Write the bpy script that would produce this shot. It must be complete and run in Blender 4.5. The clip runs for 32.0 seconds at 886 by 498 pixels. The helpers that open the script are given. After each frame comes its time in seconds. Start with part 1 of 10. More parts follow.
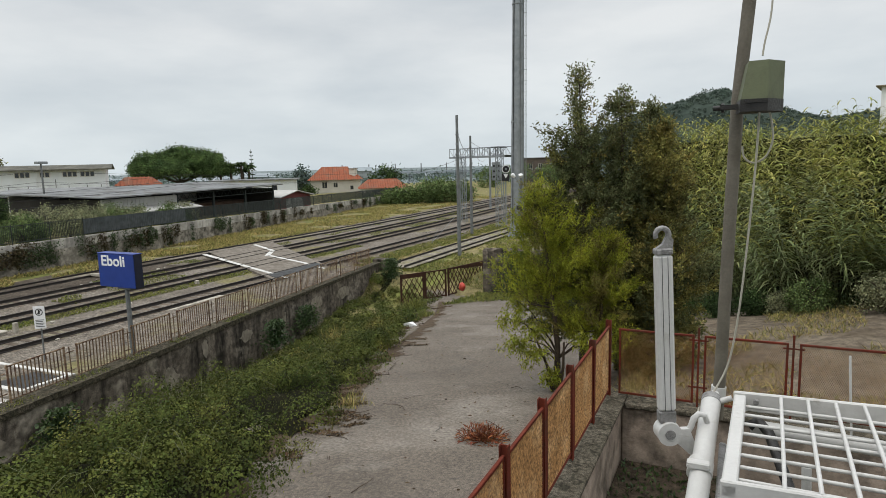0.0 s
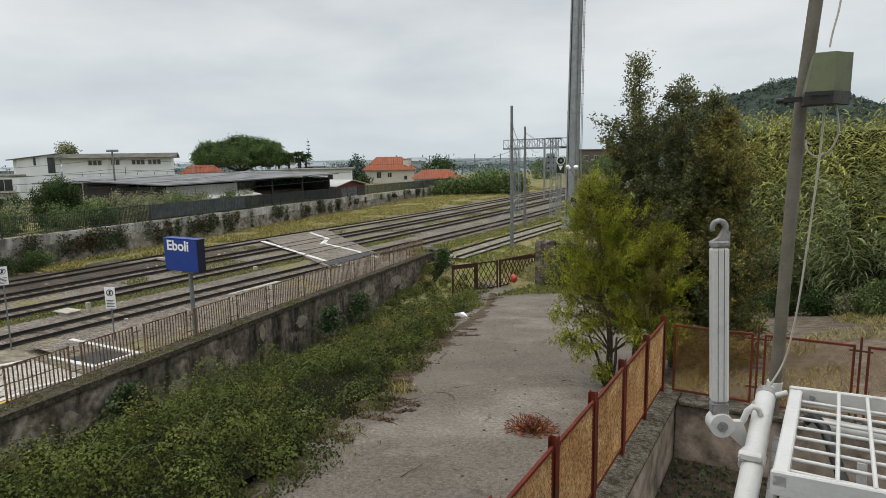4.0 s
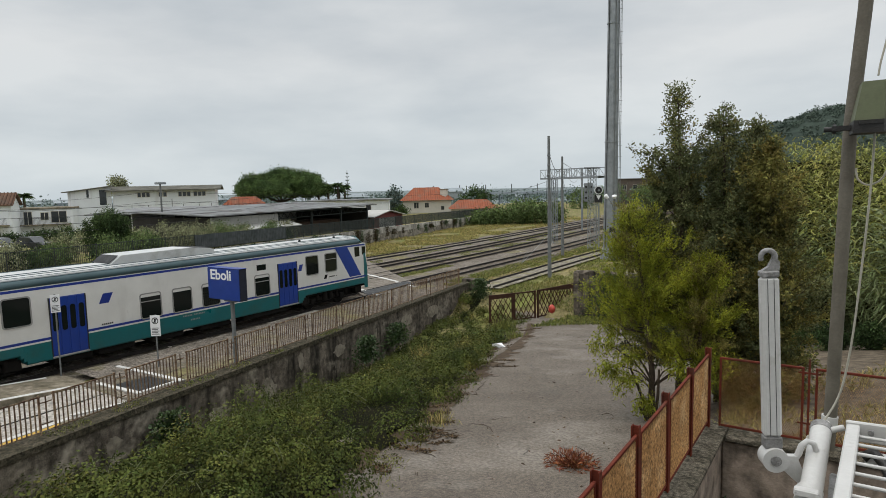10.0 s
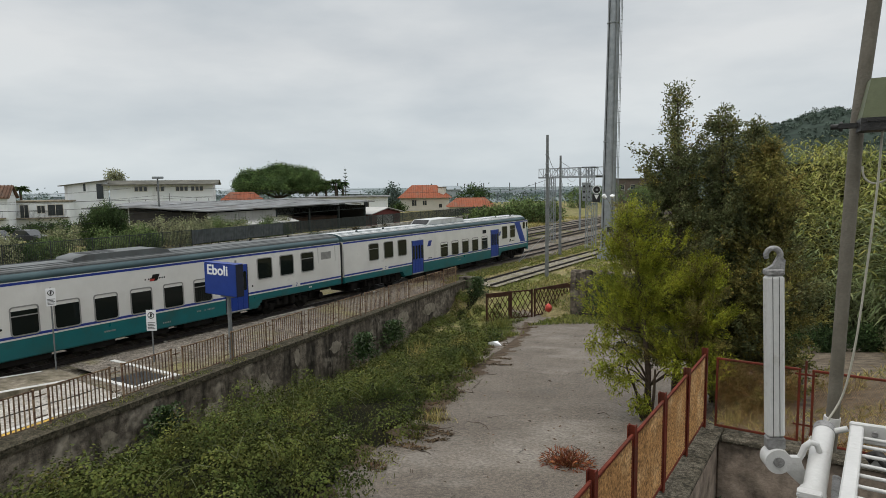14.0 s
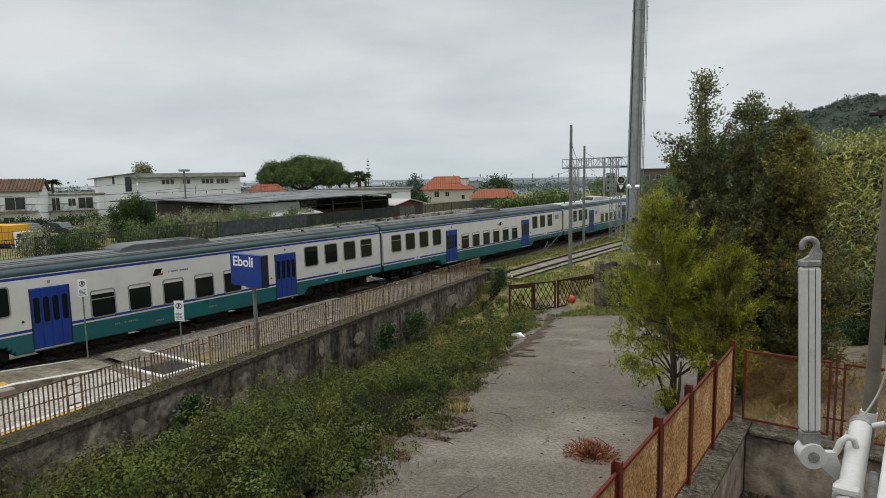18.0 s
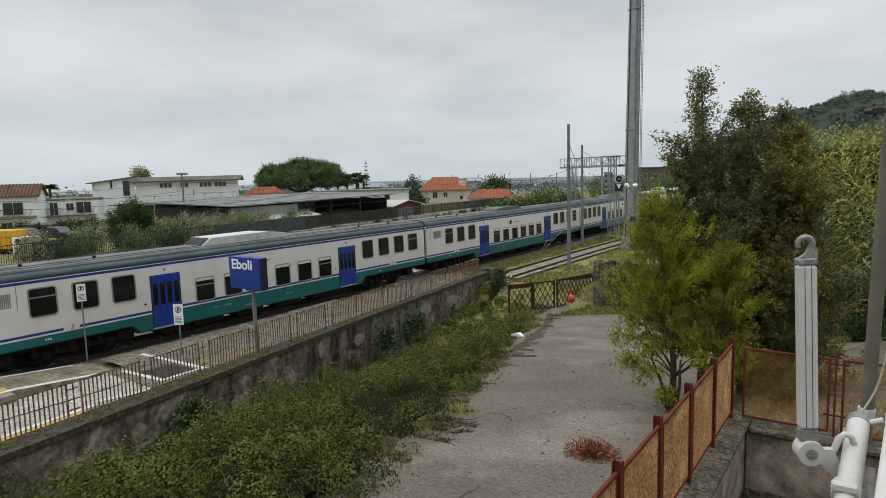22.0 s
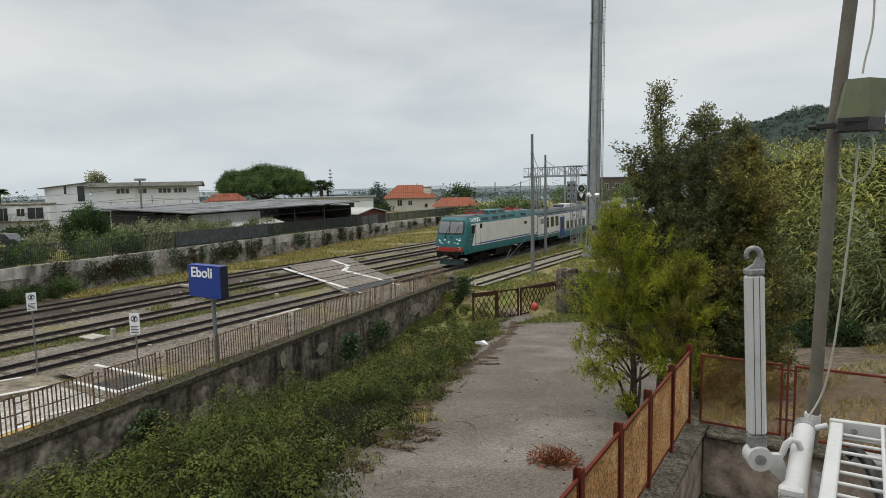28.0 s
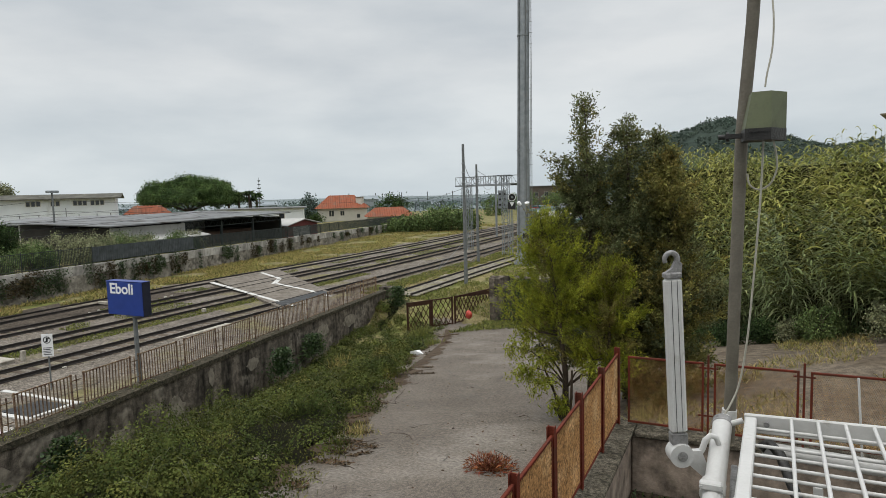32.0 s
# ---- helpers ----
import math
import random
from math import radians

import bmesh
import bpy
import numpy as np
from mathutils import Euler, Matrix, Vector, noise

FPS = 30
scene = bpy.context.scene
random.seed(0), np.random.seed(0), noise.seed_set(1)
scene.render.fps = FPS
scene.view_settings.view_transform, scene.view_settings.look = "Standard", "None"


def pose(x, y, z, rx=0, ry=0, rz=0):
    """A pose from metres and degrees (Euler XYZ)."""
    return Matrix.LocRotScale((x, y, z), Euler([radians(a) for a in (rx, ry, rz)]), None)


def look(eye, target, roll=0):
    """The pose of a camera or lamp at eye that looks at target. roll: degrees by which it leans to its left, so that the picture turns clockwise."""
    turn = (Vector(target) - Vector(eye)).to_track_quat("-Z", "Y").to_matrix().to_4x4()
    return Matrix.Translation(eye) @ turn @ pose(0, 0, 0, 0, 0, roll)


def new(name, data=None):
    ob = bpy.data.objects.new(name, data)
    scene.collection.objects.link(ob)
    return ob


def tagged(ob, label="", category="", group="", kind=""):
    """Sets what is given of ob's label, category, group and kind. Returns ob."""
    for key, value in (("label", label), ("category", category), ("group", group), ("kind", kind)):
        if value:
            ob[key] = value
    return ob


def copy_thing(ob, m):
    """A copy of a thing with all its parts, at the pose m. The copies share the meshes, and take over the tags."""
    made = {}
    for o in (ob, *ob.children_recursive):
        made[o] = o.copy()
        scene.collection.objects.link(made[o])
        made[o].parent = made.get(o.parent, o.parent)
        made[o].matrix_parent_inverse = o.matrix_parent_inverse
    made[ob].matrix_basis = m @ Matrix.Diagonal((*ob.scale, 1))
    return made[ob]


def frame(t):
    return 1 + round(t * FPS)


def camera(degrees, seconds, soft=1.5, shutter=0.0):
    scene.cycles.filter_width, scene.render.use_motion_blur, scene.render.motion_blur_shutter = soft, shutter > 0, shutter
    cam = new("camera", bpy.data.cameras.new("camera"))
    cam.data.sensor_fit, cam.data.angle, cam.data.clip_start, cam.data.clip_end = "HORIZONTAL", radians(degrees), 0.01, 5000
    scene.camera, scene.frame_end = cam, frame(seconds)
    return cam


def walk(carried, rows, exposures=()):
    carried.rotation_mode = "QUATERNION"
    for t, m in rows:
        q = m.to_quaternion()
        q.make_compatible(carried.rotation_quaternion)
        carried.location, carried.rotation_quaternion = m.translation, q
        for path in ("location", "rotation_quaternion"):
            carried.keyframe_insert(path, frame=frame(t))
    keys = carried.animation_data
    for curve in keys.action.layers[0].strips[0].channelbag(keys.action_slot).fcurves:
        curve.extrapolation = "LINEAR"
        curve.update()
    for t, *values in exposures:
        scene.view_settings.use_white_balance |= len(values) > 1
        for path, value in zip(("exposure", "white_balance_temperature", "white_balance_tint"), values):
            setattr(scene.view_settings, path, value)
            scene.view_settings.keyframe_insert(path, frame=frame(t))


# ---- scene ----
cam = camera(70.95, 32.0, soft=0.55)
PATH = [
    (0.0, 27.829, 0.055, 7.072, 82.23, 1.42, 25.23),
    (0.5, 27.825, 0.044, 7.069, 82.90, 2.08, 26.77),
    (1.0, 27.835, 0.025, 7.075, 82.90, 1.14, 27.89),
    (1.5, 27.838, 0.032, 7.073, 82.51, 0.45, 28.61),
    (2.0, 27.842, 0.009, 7.074, 83.12, -0.24, 28.21),
    (2.5, 27.842, 0.013, 7.074, 83.16, 0.36, 27.81),
    (3.0, 27.829, 0.030, 7.065, 82.19, 1.07, 29.05),
    (3.5, 27.845, -0.003, 7.073, 81.34, 0.89, 30.18),
    (5.5, 27.832, 0.003, 7.072, 83.18, 1.66, 30.26),
    (6.0, 27.831, -0.015, 7.074, 83.92, 2.19, 31.86),
    (6.5, 27.836, -0.021, 7.075, 84.02, 2.29, 32.91),
    (7.0, 27.847, -0.030, 7.072, 84.09, 1.87, 33.04),
    (7.5, 27.846, -0.030, 7.073, 83.52, 1.64, 32.59),
    (8.0, 27.842, -0.026, 7.076, 83.56, 1.90, 32.32),
    (8.5, 27.838, -0.020, 7.076, 84.15, 1.74, 32.12),
    (9.0, 27.834, -0.020, 7.073, 84.26, 1.47, 32.63),
    (9.5, 27.837, -0.033, 7.075, 84.11, 1.57, 33.42),
    (10.0, 27.839, -0.037, 7.075, 84.32, 1.33, 33.49),
    (10.5, 27.841, -0.035, 7.075, 84.30, 1.33, 32.90),
    (11.0, 27.841, -0.029, 7.074, 83.99, 1.12, 31.88),
    (11.5, 27.835, -0.024, 7.072, 84.07, 0.85, 31.76),
    (12.0, 27.829, -0.021, 7.072, 84.34, 1.05, 32.00),
    (12.5, 27.831, -0.032, 7.069, 84.57, 0.82, 32.60),
    (13.0, 27.831, -0.037, 7.069, 83.94, 1.21, 32.92),
    (13.5, 27.824, -0.020, 7.068, 84.05, 0.98, 32.93),
    (14.0, 27.819, -0.020, 7.064, 84.12, 0.67, 33.31),
    (14.5, 27.816, -0.023, 7.065, 84.10, 0.76, 33.80),
    (16.5, 27.807, -0.025, 7.064, 83.77, 0.70, 34.37),
    (17.0, 27.807, -0.019, 7.060, 83.56, 0.74, 34.89),
    (17.5, 27.809, -0.026, 7.062, 83.39, 0.92, 35.10),
    (18.0, 27.806, -0.021, 7.063, 83.35, 0.97, 35.37),
    (18.5, 27.806, -0.023, 7.063, 83.45, 1.03, 35.44),
    (19.0, 27.808, -0.028, 7.064, 83.37, 1.04, 35.59),
    (19.5, 27.810, -0.029, 7.064, 83.36, 0.97, 35.38),
    (20.0, 27.811, -0.031, 7.065, 83.41, 0.95, 35.11),
    (20.5, 27.813, -0.028, 7.064, 83.32, 1.03, 34.90),
    (21.0, 27.810, -0.020, 7.064, 83.32, 1.23, 34.83),
    (21.5, 27.810, -0.023, 7.063, 83.22, 1.30, 35.21),
    (22.0, 27.811, -0.024, 7.067, 83.41, 1.57, 35.19),
    (22.5, 27.810, -0.023, 7.066, 83.60, 1.62, 35.43),
    (23.0, 27.809, -0.022, 7.066, 83.55, 1.56, 35.82),
    (23.5, 27.808, -0.022, 7.067, 83.57, 1.38, 35.80),
    (24.0, 27.810, -0.024, 7.066, 83.83, 1.35, 35.81),
    (24.5, 27.809, -0.030, 7.067, 83.94, 1.25, 35.93),
    (25.0, 27.811, -0.028, 7.066, 83.74, 1.43, 36.02),
    (25.5, 27.817, -0.029, 7.068, 83.55, 1.59, 35.39),
    (27.5, 27.821, -0.011, 7.069, 83.88, 1.14, 33.23),
    (28.0, 27.823, -0.013, 7.071, 84.08, 1.08, 31.98),
    (28.5, 27.825, 0.001, 7.074, 84.66, 1.34, 30.40),
    (29.0, 27.829, -0.006, 7.074, 84.50, 1.35, 30.06),
    (29.5, 27.831, -0.007, 7.075, 84.52, 1.02, 29.09),
    (30.0, 27.828, 0.000, 7.073, 84.35, 0.90, 27.07),
    (30.5, 27.826, 0.017, 7.073, 84.24, 1.23, 26.59),
    (31.0, 27.828, 0.008, 7.070, 83.99, 1.05, 26.48),
    (31.5, 27.811, 0.028, 7.069, 84.04, 1.69, 26.54),
    (32.0, 27.830, 0.000, 7.070, 84.82, 1.53, 25.79),
]
walk(cam, [(t, pose(x, y, z, rx, ry, rz)) for t, x, y, z, rx, ry, rz in PATH], [(0.0, 0.05, 6650, 10), (3.5, 0.02, 6650, 10), (7.0, -0.07, 6650, 10), (20.0, -0.09, 6650, 10), (27.0, -0.08, 6650, 10), (32.0, -0.04, 6650, 10)])

# ---- sky and sun: a bright overcast day ----
world = bpy.data.worlds.new("overcast_sky")
scene.world = world
world.use_nodes = True
wt = world.node_tree
wt.nodes.clear()


def wnode(kind, **sets):
    n = wt.nodes.new(kind)
    for k, v in sets.items():
        n.inputs[k].default_value = v
    return n


sky = wt.nodes.new("ShaderNodeTexSky")
sky.sky_type, sky.sun_disc = "NISHITA", False
sky.sun_elevation, sky.sun_rotation = radians(55), radians(200)
w_sky = wnode("ShaderNodeVectorMath")
w_sky.operation = "SCALE"
w_sky.inputs["Scale"].default_value = 0.10
wt.links.new(sky.outputs[0], w_sky.inputs[0])
w_co = wt.nodes.new("ShaderNodeTexCoord")
w_map = wnode("ShaderNodeMapping", Scale=(1.0, 1.0, 3.4))
wt.links.new(w_co.outputs["Generated"], w_map.inputs[0])
w_n1 = wnode("ShaderNodeTexNoise", Scale=2.1, Detail=6.0, Roughness=0.52)
wt.links.new(w_map.outputs[0], w_n1.inputs["Vector"])
w_ramp = wt.nodes.new("ShaderNodeValToRGB")
w_ramp.color_ramp.elements[0].position, w_ramp.color_ramp.elements[0].color = 0.30, (0.545, 0.60, 0.65, 1)
w_ramp.color_ramp.elements[1].position, w_ramp.color_ramp.elements[1].color = 0.62, (0.765, 0.80, 0.825, 1)
wt.links.new(w_n1.outputs["Fac"], w_ramp.inputs[0])
# an overcast sky is about twice as bright overhead as at the horizon
w_sep = wt.nodes.new("ShaderNodeSeparateXYZ")
wt.links.new(w_co.outputs["Generated"], w_sep.inputs[0])
w_up = wt.nodes.new("ShaderNodeMapRange")
for k, v in (("From Min", 0.3), ("From Max", 1.0), ("To Min", 1.0), ("To Max", 2.35)):
    w_up.inputs[k].default_value = v
wt.links.new(w_sep.outputs["Z"], w_up.inputs["Value"])
w_cloud = wnode("ShaderNodeVectorMath")
w_cloud.operation = "SCALE"
wt.links.new(w_ramp.outputs[0], w_cloud.inputs[0])
wt.links.new(w_up.outputs[0], w_cloud.inputs["Scale"])
w_low = wt.nodes.new("ShaderNodeMapRange")
for k, v in (("From Min", 0.0), ("From Max", 0.20), ("To Min", 1.0), ("To Max", 0.0)):
    w_low.inputs[k].default_value = v
wt.links.new(w_sep.outputs["Z"], w_low.inputs["Value"])
w_haze = wt.nodes.new("ShaderNodeMixRGB")
w_haze.blend_type = "MULTIPLY"
wt.links.new(w_low.outputs[0], w_haze.inputs[0])
wt.links.new(w_cloud.outputs[0], w_haze.inputs[1])
w_haze.inputs[2].default_value = (0.93, 0.985, 1.01, 1)
w_mix = wt.nodes.new("ShaderNodeMixRGB")
w_mix.inputs[0].default_value = 0.96
wt.links.new(w_sky.outputs[0], w_mix.inputs[1])
wt.links.new(w_haze.outputs[0], w_mix.inputs[2])
w_bg = wnode("ShaderNodeBackground", Strength=1.0)
wt.links.new(w_mix.outputs[0], w_bg.inputs[0])
w_out = wt.nodes.new("ShaderNodeOutputWorld")
wt.links.new(w_bg.outputs[0], w_out.inputs[0])

sun = new("sun", bpy.data.lights.new("sun", "SUN"))
sun.data.energy, sun.data.angle, sun.data.color = 1.25, radians(50), (1.0, 0.97, 0.92)
sun.matrix_basis = look((0, 0, 100), (18, 35, 0))

# ---- materials ----


def mat(name, a, b=None, rough=0.8, metal=0.0, scale=3.0, fine=40.0, bump=0.2, stain=None, stain_scale=0.6, stain_at=(0.5, 0.7), spread=0.0, rnd=0.0, own=False,
        wave=None, spec=0.5, streak=False, coat=0.0, island=0.0, grit=0.3, patch=None, mottle=None, deep=0.45):
    """A surface with colour a drifting to b at a large and a fine scale, stains of its own colour, and fine relief.
    own: by the object's own space (things that move); rnd: brightness that differs from object to object."""
    m = bpy.data.materials.new(name)
    m.use_nodes = True
    nt = m.node_tree
    bs = nt.nodes["Principled BSDF"]
    N, Lk = nt.nodes.new, nt.links.new
    b = b or tuple(c * 0.75 for c in a)
    if own:
        co = N("ShaderNodeTexCoord").outputs["Object"]
    else:
        co = N("ShaderNodeNewGeometry").outputs["Position"]

    def tex(sc, detail=5.0, rgh=0.6, squash=False):
        n = N("ShaderNodeTexNoise")
        n.inputs["Scale"].default_value, n.inputs["Detail"].default_value, n.inputs["Roughness"].default_value = sc, detail, rgh
        if squash:
            mp = N("ShaderNodeMapping")
            mp.inputs["Scale"].default_value = (1, 1, 0.18)
            Lk(co, mp.inputs[0])
            Lk(mp.outputs[0], n.inputs["Vector"])
        else:
            Lk(co, n.inputs["Vector"])
        return n.outputs["Fac"]

    def mix(fac, c1, c2, mode="MIX"):
        n = N("ShaderNodeMixRGB")
        n.blend_type = mode
        for i, v in ((0, fac), (1, c1), (2, c2)):
            if isinstance(v, (int, float)):
                n.inputs[i].default_value = v
            elif isinstance(v, tuple):
                n.inputs[i].default_value = (*v[:3], 1)
            else:
                Lk(v, n.inputs[i])
        return n.outputs[0]

    def rng(v, lo, hi, t0=0.0, t1=1.0):
        n = N("ShaderNodeMapRange")
        Lk(v, n.inputs["Value"])
        for k, x in (("From Min", lo), ("From Max", hi), ("To Min", t0), ("To Max", t1)):
            n.inputs[k].default_value = x
        return n.outputs[0]

    big, small = tex(scale), tex(fine, 3.0)
    col = mix(rng(big, 0.35, 0.65), a, b)
    col = mix(rng(small, 0.3, 0.7, 0.0, grit), col, tuple(c * deep for c in a))
    if stain:
        col = mix(rng(tex(stain_scale, 7.0, 0.65, streak), stain_at[0], stain_at[1]), col, stain)
    if patch:
        col = mix(rng(tex(patch[1], 6.0, 0.6), patch[2], patch[3]), col, patch[0])
    if mottle:
        # lighter and darker lumps of a given size, as between stones or sprays
        col = mix(1.0, col, rng(tex(mottle[0], 2.0, 0.5), 0.32, 0.68, 1 - mottle[1], 1 + mottle[1]), "MULTIPLY")
    if rnd:
        r = N("ShaderNodeObjectInfo").outputs["Random"]
        col = mix(1.0, col, rng(r, 0, 1, 1 - rnd, 1 + rnd), "MULTIPLY")
    if island:
        g = N("ShaderNodeNewGeometry")
        r = g.outputs["Random Per Island"]
        hs = N("ShaderNodeHueSaturation")
        Lk(col, hs.inputs["Color"])
        Lk(rng(r, 0, 1, 1.0 - island, 1.0 + island), hs.inputs["Value"])
        mlt = N("ShaderNodeMath")
        mlt.operation = "MULTIPLY"
        mlt.inputs[1].default_value = 7.31
        Lk(r, mlt.inputs[0])
        fr = N("ShaderNodeMath")
        fr.operation = "FRACT"
        Lk(mlt.outputs[0], fr.inputs[0])
        Lk(rng(fr.outputs[0], 0, 1, 0.475, 0.515), hs.inputs["Hue"])
        col = hs.outputs[0]
    Lk(col, bs.inputs["Base Color"])
    bs.inputs["Roughness"].default_value, bs.inputs["Metallic"].default_value = rough, metal
    bs.inputs["Specular IOR Level"].default_value = min(spec, 0.15) if rough >= 0.9 else spec
    bs.inputs["Coat Weight"].default_value = coat
    if rough < 0.95:
        Lk(rng(big, 0.3, 0.7, max(0.05, rough - 0.1), min(1.0, rough + 0.12)), bs.inputs["Roughness"])
    if bump:
        bn = N("ShaderNodeBump")
        bn.inputs["Strength"].default_value, bn.inputs["Distance"].default_value = bump, 0.02
        Lk(small, bn.inputs["Height"])
        Lk(bn.outputs[0], bs.inputs["Normal"])
    if spread:
        bs.inputs["Subsurface Weight"].default_value = 0.0
        tr = N("ShaderNodeBsdfTranslucent")
        Lk(col, tr.inputs[0])
        ms = N("ShaderNodeMixShader")
        ms.inputs[0].default_value = spread
        Lk(bs.outputs[0], ms.inputs[1])
        Lk(tr.outputs[0], ms.inputs[2])
        Lk(ms.outputs[0], nt.nodes["Material Output"].inputs[0])
    return m


def asphalt():
    """Old asphalt: pale worn stones in a dark binder, blotches, dirt and cracks."""
    m = mat("worn_asphalt", (0.24, 0.196, 0.153), (0.18, 0.147, 0.115), 0.82, scale=0.45, fine=60, bump=1.0, stain=(0.11, 0.095, 0.078), stain_scale=0.7, stain_at=(0.52, 0.78), grit=1.0,
            patch=((0.30, 0.265, 0.225), 0.35, 0.5, 0.8), mottle=(16.0, 0.32), spec=0.5, deep=0.2)
    nt = m.node_tree
    N, Lk = nt.nodes.new, nt.links.new
    bs = nt.nodes["Principled BSDF"]
    col = bs.inputs["Base Color"].links[0].from_socket
    co = N("ShaderNodeNewGeometry").outputs["Position"]
    wob = N("ShaderNodeTexNoise")
    wob.inputs["Scale"].default_value, wob.inputs["Detail"].default_value = 1.6, 6.0
    Lk(co, wob.inputs["Vector"])
    add = N("ShaderNodeMixRGB")
    add.blend_type = "ADD"
    add.inputs[0].default_value = 0.9
    Lk(co, add.inputs[1])
    Lk(wob.outputs["Color"], add.inputs[2])
    vo = N("ShaderNodeTexVoronoi")
    vo.feature = "DISTANCE_TO_EDGE"
    vo.inputs["Scale"].default_value = 0.42
    Lk(add.outputs[0], vo.inputs["Vector"])
    ln = N("ShaderNodeMapRange")
    for k, v in (("From Min", 0.004), ("From Max", 0.013), ("To Min", 1.0), ("To Max", 0.0)):
        ln.inputs[k].default_value = v
    Lk(vo.outputs["Distance"], ln.inputs["Value"])
    some = N("ShaderNodeTexNoise")
    some.inputs["Scale"].default_value, some.inputs["Detail"].default_value = 0.55, 4.0
    Lk(co, some.inputs["Vector"])
    sm = N("ShaderNodeMapRange")
    for k, v in (("From Min", 0.58), ("From Max", 0.66), ("To Min", 0.0), ("To Max", 0.8)):
        sm.inputs[k].default_value = v
    Lk(some.outputs["Fac"], sm.inputs["Value"])
    mu = N("ShaderNodeMath")
    mu.operation = "MULTIPLY"
    Lk(ln.outputs[0], mu.inputs[0])
    Lk(sm.outputs[0], mu.inputs[1])
    mx = N("ShaderNodeMixRGB")
    Lk(mu.outputs[0], mx.inputs[0])
    Lk(col, mx.inputs[1])
    mx.inputs[2].default_value = (0.035, 0.03, 0.025, 1)
    Lk(mx.outputs[0], bs.inputs["Base Color"])
    return m


def glass(name, tint=(0.02, 0.025, 0.025), rough=0.06, spec=0.6):
    m = bpy.data.materials.new(name)
    m.use_nodes = True
    bs = m.node_tree.nodes["Principled BSDF"]
    bs.inputs["Base Color"].default_value = (*tint, 1)
    bs.inputs["Roughness"].default_value = rough
    bs.inputs["Specular IOR Level"].default_value = spec
    n = m.node_tree.nodes.new("ShaderNodeTexNoise")
    n.inputs["Scale"].default_value = 1.4
    bn = m.node_tree.nodes.new("ShaderNodeBump")
    bn.inputs["Strength"].default_value, bn.inputs["Distance"].default_value = 0.03, 0.02
    m.node_tree.links.new(n.outputs[0], bn.inputs["Height"])
    m.node_tree.links.new(bn.outputs[0], bs.inputs["Normal"])
    return m


